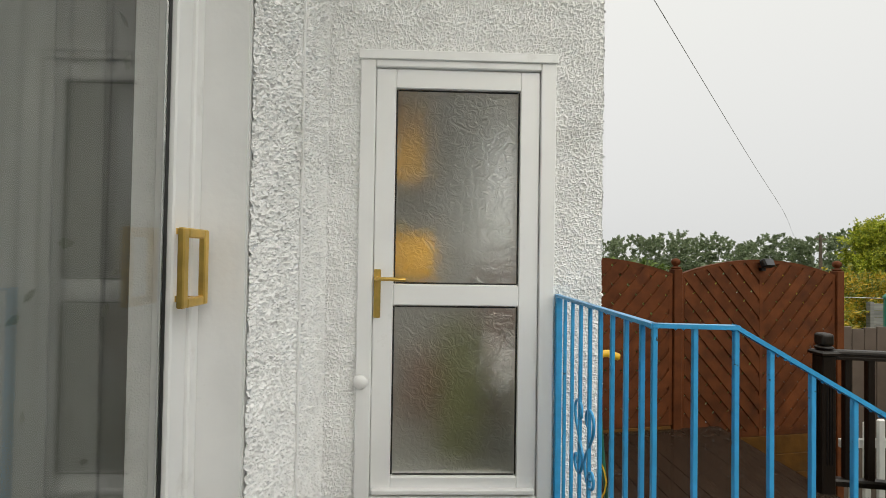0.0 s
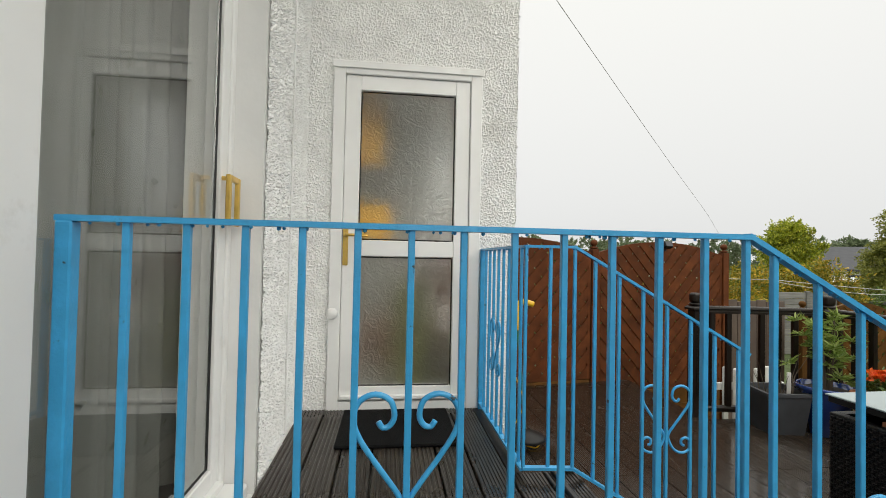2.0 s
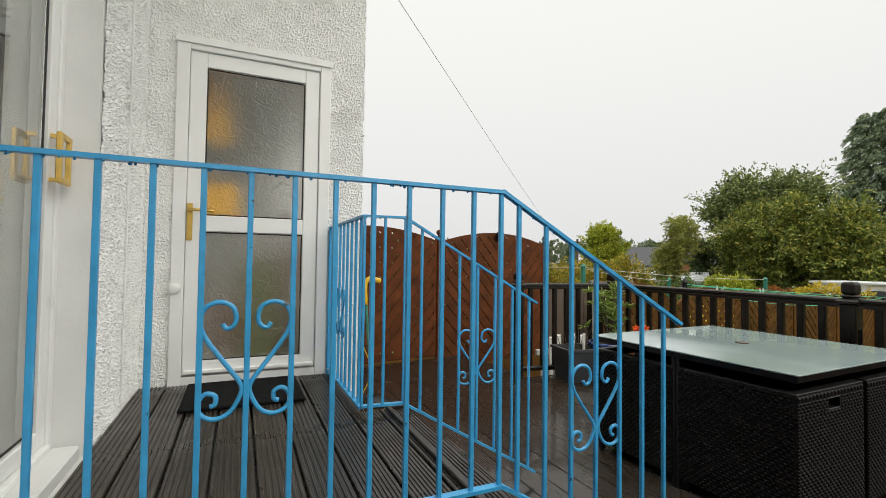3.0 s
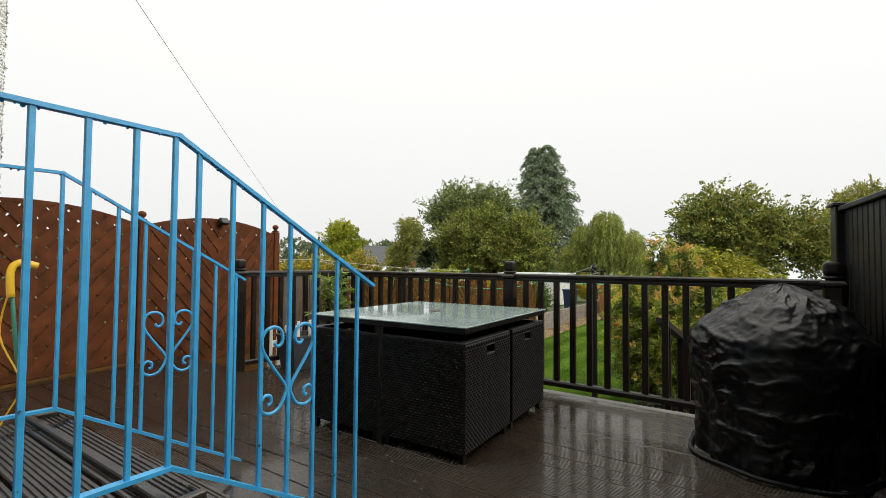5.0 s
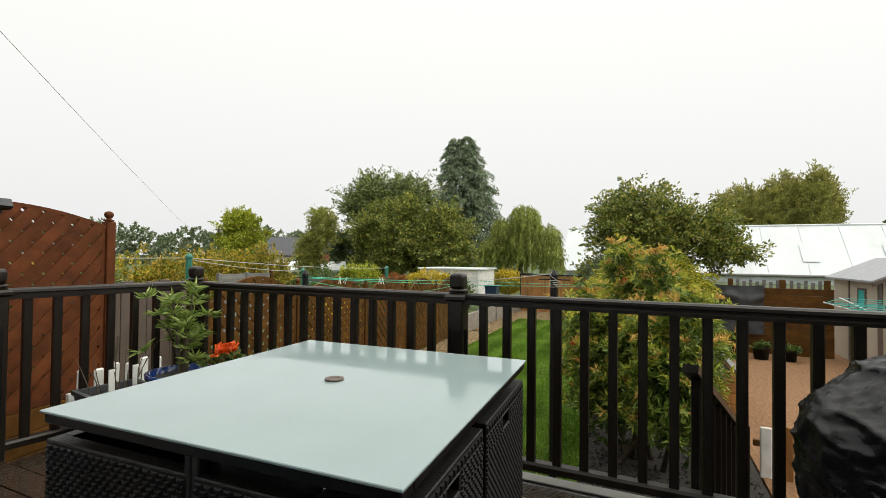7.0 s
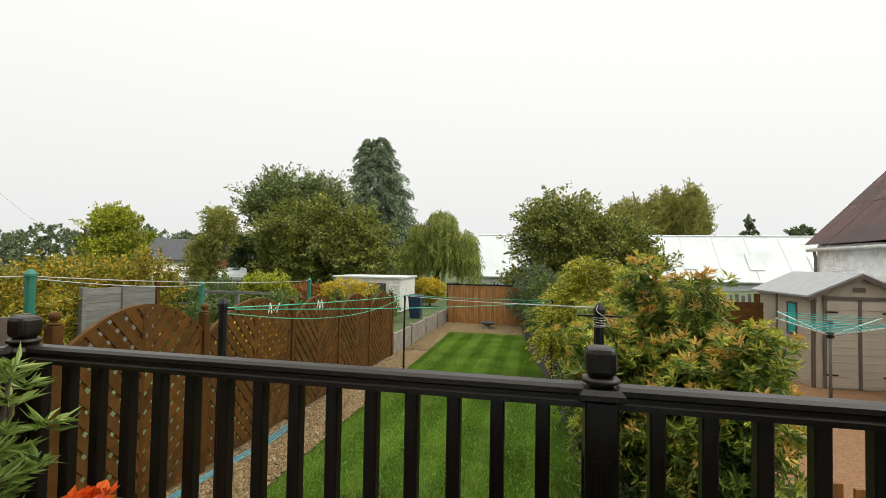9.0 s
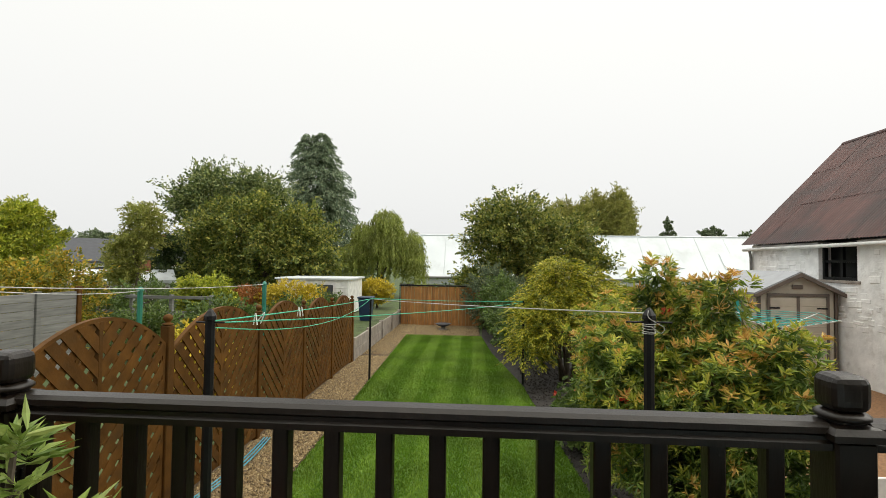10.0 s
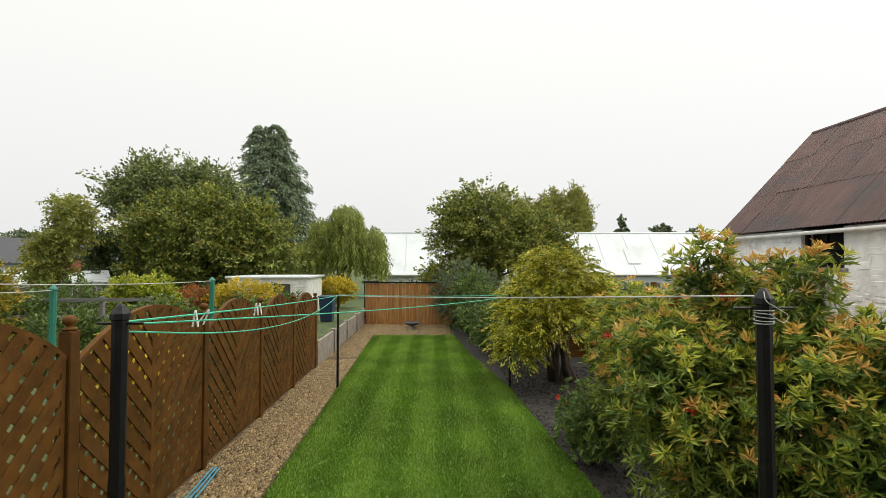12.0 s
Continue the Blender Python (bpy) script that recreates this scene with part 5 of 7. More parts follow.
cord("clothes_line", sag((*P1, 0.90), (*P3, 0.60), 0.02), 0.0055, M_CORDG, "taut green clothes line along the fence")
cord("clothes_line", sag((*P1, 0.86), (*P3, 0.60), 0.20), 0.0045, M_CORDG, "slack green clothes line along the fence")
cord("clothes_line", sag((*P3, 0.60), (*P2, 1.015), 0.02), 0.0045, M_CORD, "white clothes line across the lawn")
cord("clothes_line", sag((*P3, 0.61), (*P4, 0.60), 0.02), 0.0055, M_CORDG, "green clothes line across the far lawn")
cord("clothes_line", sag((*P1, 0.89), (*P4, 0.58), 0.04), 0.0045, M_CORDG, "green clothes line crossing the lawn")
for (a, b) in ((0.12, 0.0), (0.145, 0.01), (0.30, 0.0), (0.315, 0.0)):
    q = Vector((*P1, 0.885)).lerp(Vector((*P3, 0.595)), a)
    t = thing("clothes_peg", q, "white plastic peg on the clothes line", "clothes peg", "clothes pegs")
    for s_ in (-1, 1):
        part("jaw", box(-0.006, 0.006, s_ * 0.006 - 0.004, s_ * 0.006 + 0.004, -0.07, 0.03, 0.002, pose(0, 0, 0, s_ * 9 + 30 * b * 100 * (a < 0.2), 0, 0)), M_WHITEPL, t, local=True)

for k, o in enumerate((0.0, 0.035, 0.07)):
    cord("garden_hose", [(5.2, 4.60 - o, GZ + 0.03), (6.6, 4.62 - o, GZ + 0.025), (7.7, 4.55 - o * 1.3, GZ + 0.03), (8.5, 4.58 - o, GZ + 0.05)], 0.008, M_HOSE, "bright blue hose lying on the gravel")

# neighbour's green line posts and lines
GP = [(5.95, 5.9, 1.17), (11.4, 6.0, 0.92), (10.2, 7.6, 0.85)]
for x, y, z in GP:
    line_post((x, y, GZ), z, 0.045, M_GREENPOST, "green painted line post in the next garden")
cord("clothes_line", sag((GP[0][0], GP[0][1], 1.1), (GP[1][0], GP[1][1], 0.86), 0.05), 0.005, M_CORD, "white clothes line in the next garden")
cord("clothes_line", sag((GP[0][0], GP[0][1], 1.08), (GP[2][0], GP[2][1], 0.78), 0.05), 0.005, M_CORD, "white clothes line in the next garden")
cord("clothes_line", sag((2.5, 7.4, 1.2), (GP[0][0], GP[0][1], 1.1), 0.04), 0.005, M_CORD, "white clothes line in the next garden")

t = thing("bird_bath", (18.4, 3.0, GZ), "small dark stone bird bath on gravel", "bird bath")
part("stem", lathe(bmesh.new(), [(0.16, 0), (0.15, 0.04), (0.07, 0.06), (0.06, 0.12)], 16), M_CONCRETE, t, local=True, smooth=True)
part("bowl", lathe(bmesh.new(), [(0.06, 0.11), (0.2, 0.16), (0.27, 0.22), (0.25, 0.225), (0.15, 0.18), (0.01, 0.17)], 20), M_SLATE, t, local=True, smooth=True)

# ---- end of the garden ----
t = thing("boarded_fence", (19.5, 3.2, GZ), "orange-brown vertical boarded fence at garden end", "fence")
for k in range(26):
    y = -1.0 + 0.125 * k + 1.45 - 0.55
    part("board", box(-0.012, 0.012, -0.058, 0.058, 0, 1.40 + 0.012 * ((k * 7) % 3), 0.004, pose(0, y - 1.05 - 0.6, 0)), M_FENCE_ORANGE, t, local=True)
part("capping", box(-0.04, 0.03, -1.85, 1.5, 1.42, 1.47, 0.005), M_FENCE_BLACK, t, local=True)
part("rail", box(0.012, 0.06, -1.8, 1.45, 0.9, 0.98), M_FENCE_ORANGE, t, local=True)
t = thing("metal_gate", (19.6, 4.45, GZ), "black metal gate beside the boarded fence", "gate")
part("gate_frame", casing(bmesh.new(), -0.26, 0.26, 0.0, 1.5, 0.03, -0.015, 0.015), M_BLACK, t, local=True).rotation_euler = (0, 0, radians(90))
for k in range(6):
    part("bar", box(-0.01, 0.01, -0.2 + 0.08 * k - 0.01, -0.2 + 0.08 * k + 0.01, 0.03, 1.47), M_BLACK, t, local=True)
t = thing("low_wall", (17, 4.72, GZ), "low weathered concrete panel wall beside gravel", "wall")
for k in range(5):
    x0 = 13.15 + 1.62 * k
    part("post", box(x0 - 0.06, x0 + 0.06, 4.66, 4.78, GZ, -0.42, 0.008), M_CONCRETE, t)
    part("panel", box(x0 + 0.06, x0 + 1.56, 4.695, 4.745, GZ, -0.72, 0.005), M_CONCRETE, t)
    part("panel", box(x0 + 0.06, x0 + 1.56, 4.695, 4.745, -0.715, -0.46, 0.005), M_CONCRETE, t)
t = thing("wheelie_bin", (20.6, 6.2, GZ), "dark blue wheelie bin behind the low wall", "bin")
part("body", lathe(bmesh.new(), [(0.28, 0), (0.36, 0.85), (0.38, 0.86)], 4), M_BINBLUE, t, local=True).rotation_euler = (0, 0, radians(45))
part("lid", box(-0.29, 0.29, -0.3, 0.3, 0.86, 0.92, 0.02), M_BINBLUE, t, local=True)
t = thing("garden_cabin", (23.0, 9.75, GZ), "white flat-roofed garden cabin with dark window", "cabin")
part("wall", box(-0.95, 1.5, -2.4, 0.7, 0, 1.5, 0.01), M_WHITEPL, t, local=True)
part("roof", box(-1.05, 1.6, -2.5, 0.8, 1.5, 1.58, 0.01), M_SHEET, t, local=True)
part("window", box(-0.985, -0.945, -1.75, -1.1, 0.72, 1.28, 0.005), M_SLATE, t, local=True)
for k in range(7):
    part("cladding_board", box(-0.972, -0.952, -2.4, 0.7, 0.02 + 0.19 * k, 0.04 + 0.19 * k, 0.003), M_WHITEPL, t, local=True)

# ---- yard to the right: shed, barn, boarded fence, rotary drier ----
t = thing("garden_shed", (12.6, -4.6, GZ), "beige plastic shed with brown trim, doors closed", "shed")
part("side_wall", box(0.0, 2.2, -0.76, -0.70, 0, 1.78), M_SHED, t, local=True)
part("side_wall", box(0.0, 2.2, 0.70, 0.76, 0, 1.78), M_SHED, t, local=True)
part("back_wall", box(2.15, 2.2, -0.70, 0.70, 0, 1.78), M_SHED, t, local=True)
part("gable", extrude_poly([(-0.76, 0), (0.76, 0), (0.76, 1.78), (0, 2.13), (-0.76, 1.78)], 0.05, (0, 1, 0), (0, 0, 1), (1, 0, 0), (0, 0, 0)), M_SHED, t, local=True)
for s_ in (-1, 1):
    part("roof", extrude_poly([(0, 2.2), (s_ * 0.9, 1.76), (s_ * 0.9, 1.72), (0, 2.15)], 2.4, (0, 1, 0), (0, 0, 1), (1, 0, 0), (-0.12, 0, 0)), M_SHEDROOF, t, local=True)
    part("barge_board", extrude_poly([(0, 2.17), (s_ * 0.9, 1.73), (s_ * 0.9, 1.66), (0, 2.09)], 0.03, (0, 1, 0), (0, 0, 1), (1, 0, 0), (-0.15, 0, 0)), M_SHEDTRIM, t, local=True)
    part("corner_trim", box(-0.02, 0.03, s_ * 0.745 - 0.03, s_ * 0.745 + 0.03, 0, 1.76, 0.004), M_SHEDTRIM, t, local=True)
    d = part("door", box(-0.03, -0.002, 0.02 if s_ > 0 else -0.56, 0.56 if s_ > 0 else -0.02, 0.04, 1.66, 0.005), M_SHED, t, local=True)
    for k in range(11):
        part("ridge", box(-0.038, -0.031, 0.05 if s_ > 0 else -0.53, 0.53 if s_ > 0 else -0.05, 0.1 + 0.14 * k, 0.115 + 0.14 * k, 0.002), M_SHED, d, local=True)
    part("door_trim", box(-0.042, -0.03, s_ * 0.57 - 0.03, s_ * 0.57 + 0.03, 0, 1.7, 0.003), M_SHEDTRIM, t, local=True)
    part("hinge", box(-0.05, -0.031, s_ * 0.46 - 0.1, s_ * 0.46 + 0.1, 1.44, 1.47, 0.003), M_BLACK, t, local=True)
    part("hinge", box(-0.05, -0.031, s_ * 0.46 - 0.1, s_ * 0.46 + 0.1, 0.26, 0.29, 0.003), M_BLACK, t, local=True)
part("door_trim", box(-0.042, -0.03, -0.03, 0.03, 0, 1.7, 0.003), M_SHEDTRIM, t, local=True)
part("lintel", box(-0.042, -0.028, -0.6, 0.6, 1.69, 1.75, 0.003), M_SHEDTRIM, t, local=True)
part("vent", box(-0.03, -0.002, -0.1, 0.1, 1.84, 1.92, 0.008), M_SHEDTRIM, t, local=True)
part("window", box(0.55, 0.85, 0.755, 0.775, 0.95, 1.55, 0.004), M_TEAL, t, "small turquoise-tinted window", local=True)
part("window_trim", casing(bmesh.new(), 0.51, 0.89, 0.91, 1.59, 0.045, 0.761, 0.785), M_SHEDTRIM, t, local=True)
for k in range(11):
    part("ridge", box(0.04, 2.15, 0.758, 0.766, 0.1 + 0.15 * k, 0.115 + 0.15 * k, 0.002), M_SHED, t, local=True)
part("corner_trim", box(1.3, 1.36, 0.755, 0.775, 0, 1.76, 0.003), M_SHEDTRIM, t, local=True)

barn = thing("stone_barn", (12.3, -7.8, GZ), "whitewashed stone barn with rusty corrugated iron roof", "barn")
BX0, BX1, BYF, BZE = 8.0, 15.55, -5.45, 1.86
bm = bmesh.new()
slab(bm, BX0, 12.2, BYF - 0.5, BYF, GZ, BZE)
slab(bm, 13.2, BX1, BYF - 0.5, BYF, GZ, BZE)
slab(bm, 12.2, 13.2, BYF - 0.5, BYF, GZ, 1.06)
part("wall", bm, M_WHITEWASH, barn)
part("wall", box(BX0, BX1, -10.4, -9.9, GZ, BZE), M_WHITEWASH, barn)
for x in (BX0, BX1 - 0.5):
    part("gable", extrude_poly([(-10.4, GZ), (BYF - 0.001, GZ), (BYF - 0.001, BZE), (-7.9, 4.5), (-10.4, BZE)], 0.5, (0, 1, 0), (0, 0, 1), (1, 0, 0), (x, 0, 0)), M_WHITEWASH, barn)
rs = random.Random(4)
for j in range(17):
    z0 = 0.1 + j * 0.105
    x0 = 9.9 + rs.uniform(0, 0.2)
    while x0 < BX1 - 0.4:
        w, h = rs.uniform(0.12, 0.46), rs.uniform(0.09, 0.17)
        zz = z0 + rs.uniform(-0.03, 0.03)
        if not (11.7 < x0 < 13.25 and zz + h > 0.98) and zz + h < BZE - 0.02:
            tilt = rs.uniform(-4, 4)
            part("stone", box(-w / 2, w / 2, -0.05, rs.uniform(0.002, 0.016), -h / 2, h / 2, 0.022, pose(x0 + w / 2, BYF, zz + h / 2, 0, tilt, rs.uniform(-2, 2))), M_WHITEWASH, barn)
        x0 += w + rs.uniform(0.01, 0.3)
win = part("window", casing(bmesh.new(), 12.2, 13.2, 1.06, 1.84, 0.06, BYF - 0.16, BYF - 0.08), M_FENCE_BLACK, barn, "black timber window, unglazed")
part("mullion", box(12.67, 12.73, BYF - 0.15, BYF - 0.09, 1.12, 1.78), M_FENCE_BLACK, win)
part("transom", box(12.26, 13.14, BYF - 0.149, BYF - 0.1, 1.42, 1.47), M_FENCE_BLACK, win)
# added black sheet closing the opening, standing for the dark inside
part("shutter", box(12.2, 13.2, BYF - 0.3, BYF - 0.26, 1.06, 1.84), M_FENCE_BLACK, win)
part("sill", box(12.12, 13.28, BYF - 0.2, BYF + 0.04, 1.0, 1.06, 0.01), M_CONCRETE, barn)


def corrugated(a, along, up, width, length, pitch, amp):
    """A wavy sheet: width along one way, length up the slope."""
    a, along, up = Vector(a), Vector(along).normalized(), Vector(up).normalized()
    nrm = along.cross(up).normalized()
    n = max(4, int(width / pitch * 4))
    vv, ff = [], []
    for j in (0, 1):
        for i in range(n + 1):
            s_ = width * i / n
            vv.append(tuple(a + along * s_ + up * (length * j) + nrm * (amp * math.sin(s_ / pitch * math.tau))))
    for i in range(n):
        ff.append((i, i + 1, i + n + 2, i + n + 1))
    return raw_mesh("sheet", vv, ff)


ridge_y, ridge_z = -7.9, 4.62
slope = Vector((0, ridge_y - (BYF + 0.18), ridge_z - (BZE + 0.02)))
sl = slope.length
for i in range(9):
    x0 = BX1 + 0.12 - 0.86 * (i + 1)
    for j in range(3):
        f0, f1 = (0, 0.36, 0.70)[j], (0.38, 0.72, 1.0)[j]
        p0 = Vector((x0, BYF + 0.18, BZE + 0.02)) + slope * f0 + Vector((0, 0, 0.012 * j + rs.uniform(0, 0.012)))
        mesh_part("roof_sheet", corrugated(p0, (1, 0, 0), slope, 0.90, sl * (f1 - f0), 0.076, 0.016), M_RUST, barn, smooth=True)
part("roof", extrude_poly([(ridge_y, ridge_z - 0.03), (-10.6, BZE - 0.1), (-10.6, BZE - 0.2), (ridge_y, ridge_z - 0.15)], BX1 - BX0, (0, 1, 0), (0, 0, 1), (1, 0, 0), (BX0, 0, 0)), M_RUST, barn)
part("ridge_cap", tube(bmesh.new(), [(BX0, ridge_y, ridge_z), (BX1 + 0.12, ridge_y, ridge_z)], 0.07, 8), M_RUST, barn, smooth=True)
part("gutter", tube(bmesh.new(), [(BX0, BYF + 0.14, BZE - 0.08), (BX1 + 0.15, BYF + 0.14, BZE - 0.1)], 0.042, 8), M_WHITEPL, barn, smooth=True)
part("downpipe", tube(bmesh.new(), [(BX1 - 0.05, BYF + 0.1, BZE - 0.1), (BX1 - 0.05, BYF + 0.06, BZE - 0.3), (BX1 - 0.05, BYF + 0.06, GZ)], 0.035, 8), M_FENCE_GREY, barn, smooth=True)

t = thing("boarded_yard_fence", (14.2, -2.6, GZ), "brown horizontally boarded yard fence", "fence")
for k in range(10):
    part("board", box(13.98, 14.01, -3.6, -0.6, GZ + 0.15 * k, GZ + 0.15 * k + 0.147, 0.004), M_FENCE_TAN, t)
for y in (-3.5, -2.7, -1.7, -0.7):
    part("post", box(14.01, 14.1, y - 0.05, y + 0.05, GZ, 0.72, 0.005), M_FENCE_TAN, t)
for k in range(14):
    part("paling", box(14.25, 14.27, -3.6 + 0.13 * k, -3.53 + 0.13 * k, GZ, 0.66 + 0.04 * (k % 2), 0.004), M_FENCE_GREY, t)
t = thing("black_tarpaulin", (13.9, -1.7, GZ), "crumpled black plastic sheet hung on yard fence", "tarpaulin")
vv, ff = [], []
for j in range(21):
    for i in range(25):
        y, z = -0.72 - 1.6 * i / 24, GZ + 0.45 + 1.1 * j / 20
        q = Vector((y * 3, z * 3, 1))
        vv.append((13.93 - 0.10 * (1 - abs(noise.noise(q)) * 2) - 0.05 * noise.noise(q * 2.3), y, z + 0.04 * noise.noise(q * 0.7)))
for j in range(20):
    for i in range(24):
        a = j * 25 + i
        ff.append((a, a + 1, a + 26, a + 25))
mesh_part("sheet", raw_mesh("sheet", vv, ff), M_SLATE, t, smooth=True)
for k, (y, s_) in enumerate(((-1.55, 0.2), (-2.15, 0.16), (-2.65, 0.14))):
    t = thing("black_plant_tub", (13.3, y, GZ), "black plastic plant tub standing on gravel yard", "plant tub", "black tubs in the yard")
    part("tub", lathe(bmesh.new(), [(s_ * 0.8, 0), (s_, s_ * 1.5), (s_ * 1.1, s_ * 1.5), (s_ * 0.9, s_ * 1.4), (0.01, s_ * 1.35)], 18), M_BLACK, t, local=True, smooth=True)
    rng = np.random.default_rng(70 + k)
    c_ = rng.normal(size=(20, 3)) * s_ * [0.5, 0.5, 0.3] + [0, 0, s_ * 1.8]
    b_, w_ = rosettes(c_, c_ + [0, 0, 0.2], 7, 0.1, 0.04, rng)
    mesh_part("foliage", leaf_mesh("foliage", b_, w_, 0.12, 0.05, rng), L_HEDGE, t, local=True)

t = thing("rotary_drier", (11.7, -3.65, GZ), "rotary clothes drier with turquoise lines, open", "rotary drier")
part("pole", tube(bmesh.new(), [(0, 0, 0), (0, 0, 1.34)], 0.025, 10), M_FENCE_GREY, t, local=True, smooth=True)
part("hub", lathe(bmesh.new(), [(0.05, 1.08), (0.06, 1.1), (0.06, 1.16), (0.03, 1.18)], 12), M_BLACK, t, local=True, smooth=True)
part("top_hub", lathe(bmesh.new(), [(0.05, 1.32), (0.055, 1.36), (0.02, 1.38)], 12), M_BLACK, t, local=True, smooth=True)
arms = [Vector((math.cos(a), math.sin(a), 0)) for a in [radians(20 + 90 * k) for k in range(4)]]
for d in arms:
    part("arm", tube(bmesh.new(), [Vector((0, 0, 1.12)), d * 1.05 + Vector((0, 0, 1.42))], 0.011, 8), M_WHITEPL, t, local=True, smooth=True)
for k in range(7):
    r_ = 0.3 + 0.12 * k
    part("line", tube(bmesh.new(), [arms[j % 4] * r_ + Vector((0, 0, 1.12 + 0.30 * r_ / 1.05)) for j in range(5)], 0.006, 5), M_TEAL, t, local=True)

# steps from the yard up towards the deck
t = thing("garden_stair", (5.2, -0.6, GZ), "dark timber garden stair with sloping handrail", "stair")
for s_ in (0.0, -0.95):
    part("handrail", bar(bmesh.new(), (4.15, -0.10 + s_, 0.62), (6.15, -0.64 + s_, -0.30), 0.07, 0.04), M_BALUSTRADE, t)
    part("stringer", bar(bmesh.new(), (4.15, -0.10 + s_, -0.12), (6.15, -0.64 + s_, -0.92), 0.05, 0.16), M_BALUSTRADE, t)
    for k in range(9):
        f_ = 0.06 + 0.11 * k
        p, q = Vector((4.15, -0.10 + s_, 0.60)).lerp(Vector((6.15, -0.64 + s_, -0.32)), f_), Vector((4.15, -0.10 + s_, -0.12)).lerp(Vector((6.15, -0.64 + s_, -0.92)), f_)
        part("baluster", box(p.x - 0.02, p.x + 0.02, p.y - 0.02, p.y + 0.02, q.z, p.z, 0.003), M_BALUSTRADE, t)
    part("newel", box(6.1, 6.2, -0.69 + s_, -0.59 + s_, GZ, -0.22, 0.006), M_BALUSTRADE, t)
for k in range(5):
    f_ = 0.1 + 0.2 * k
    p = Vector((4.15, -0.58, -0.1)).lerp(Vector((6.15, -1.12, -0.95)), f_)
    part("tread", box(p.x - 0.16, p.x + 0.16, p.y - 0.44, p.y + 0.44, p.z, p.z + 0.035, 0.004), M_DECK, t)
t = thing("timber_planter", (9.1, -0.66, GZ), "orange-brown timber raised planter on the yard", "planter")
for k in range(5):
    for y in (-0.36, -0.99):
        part("board", box(8.5, 9.8, y, y + 0.035, GZ + 0.14 * k, GZ + 0.14 * k + 0.132, 0.004), M_FENCE_ORANGE, t)
    for x in (8.462, 9.802):
        part("board", box(x, x + 0.036, -0.99, -0.325, GZ + 0.14 * k, GZ + 0.14 * k + 0.132, 0.004), M_FENCE_ORANGE, t)
for y in (-1.0, -0.36):
    part("capping", box(8.44, 9.86, y, y + 0.08, GZ + 0.70, GZ + 0.73, 0.004), M_FENCE_GREY, t)
part("soil", box(8.5, 9.8, -0.95, -0.37, GZ, GZ + 0.62), M_SOIL, t)
t = thing("low_picket_fence", (7.0, -1.6, GZ), "low timber picket fence by the yard steps", "fence")
for k in range(9):
    part("picket", box(6.95, 6.975, -1.02 - 0.17 * k, -0.92 - 0.17 * k, GZ, GZ + 0.5 + 0.03 * (k % 2), 0.01), M_FENCE_ORANGE if k % 3 else M_WHITEPL, t)
part("rail", box(6.975, 7.01, -2.5, -0.87, GZ + 0.3, GZ + 0.36, 0.004), M_FENCE_TAN, t)
t = thing("white_picket_fence", (3.9, 3.95, GZ), "white picket fence between deck and lattice fence", "fence")
for k in range(5, 11):
    part("picket", box(3.02 + 0.115 * k, 3.09 + 0.115 * k, 3.93, 3.955, GZ, 0.27 + 0.02 * (k % 2), 0.012), M_WHITEPL, t)
part("rail", box(3.55, 4.3, 3.955, 3.99, 0.05, 0.12, 0.004), M_WHITEPL, t)
t = thing("dark_paling_fence", (4.6, 5.1, GZ), "dark brown close-boarded fence behind the pots", "fence")
for k in range(11):
    part("paling", box(3.9 + 0.135 * k, 4.03 + 0.135 * k, 5.08, 5.10, GZ, 0.84 + 0.012 * (k % 3), 0.004), M_SHEDTRIM, t)
for z in (-0.5, 0.5):
    part("rail", box(3.9, 5.38, 5.10, 5.14, z, z + 0.07, 0.004), M_SHEDTRIM, t)

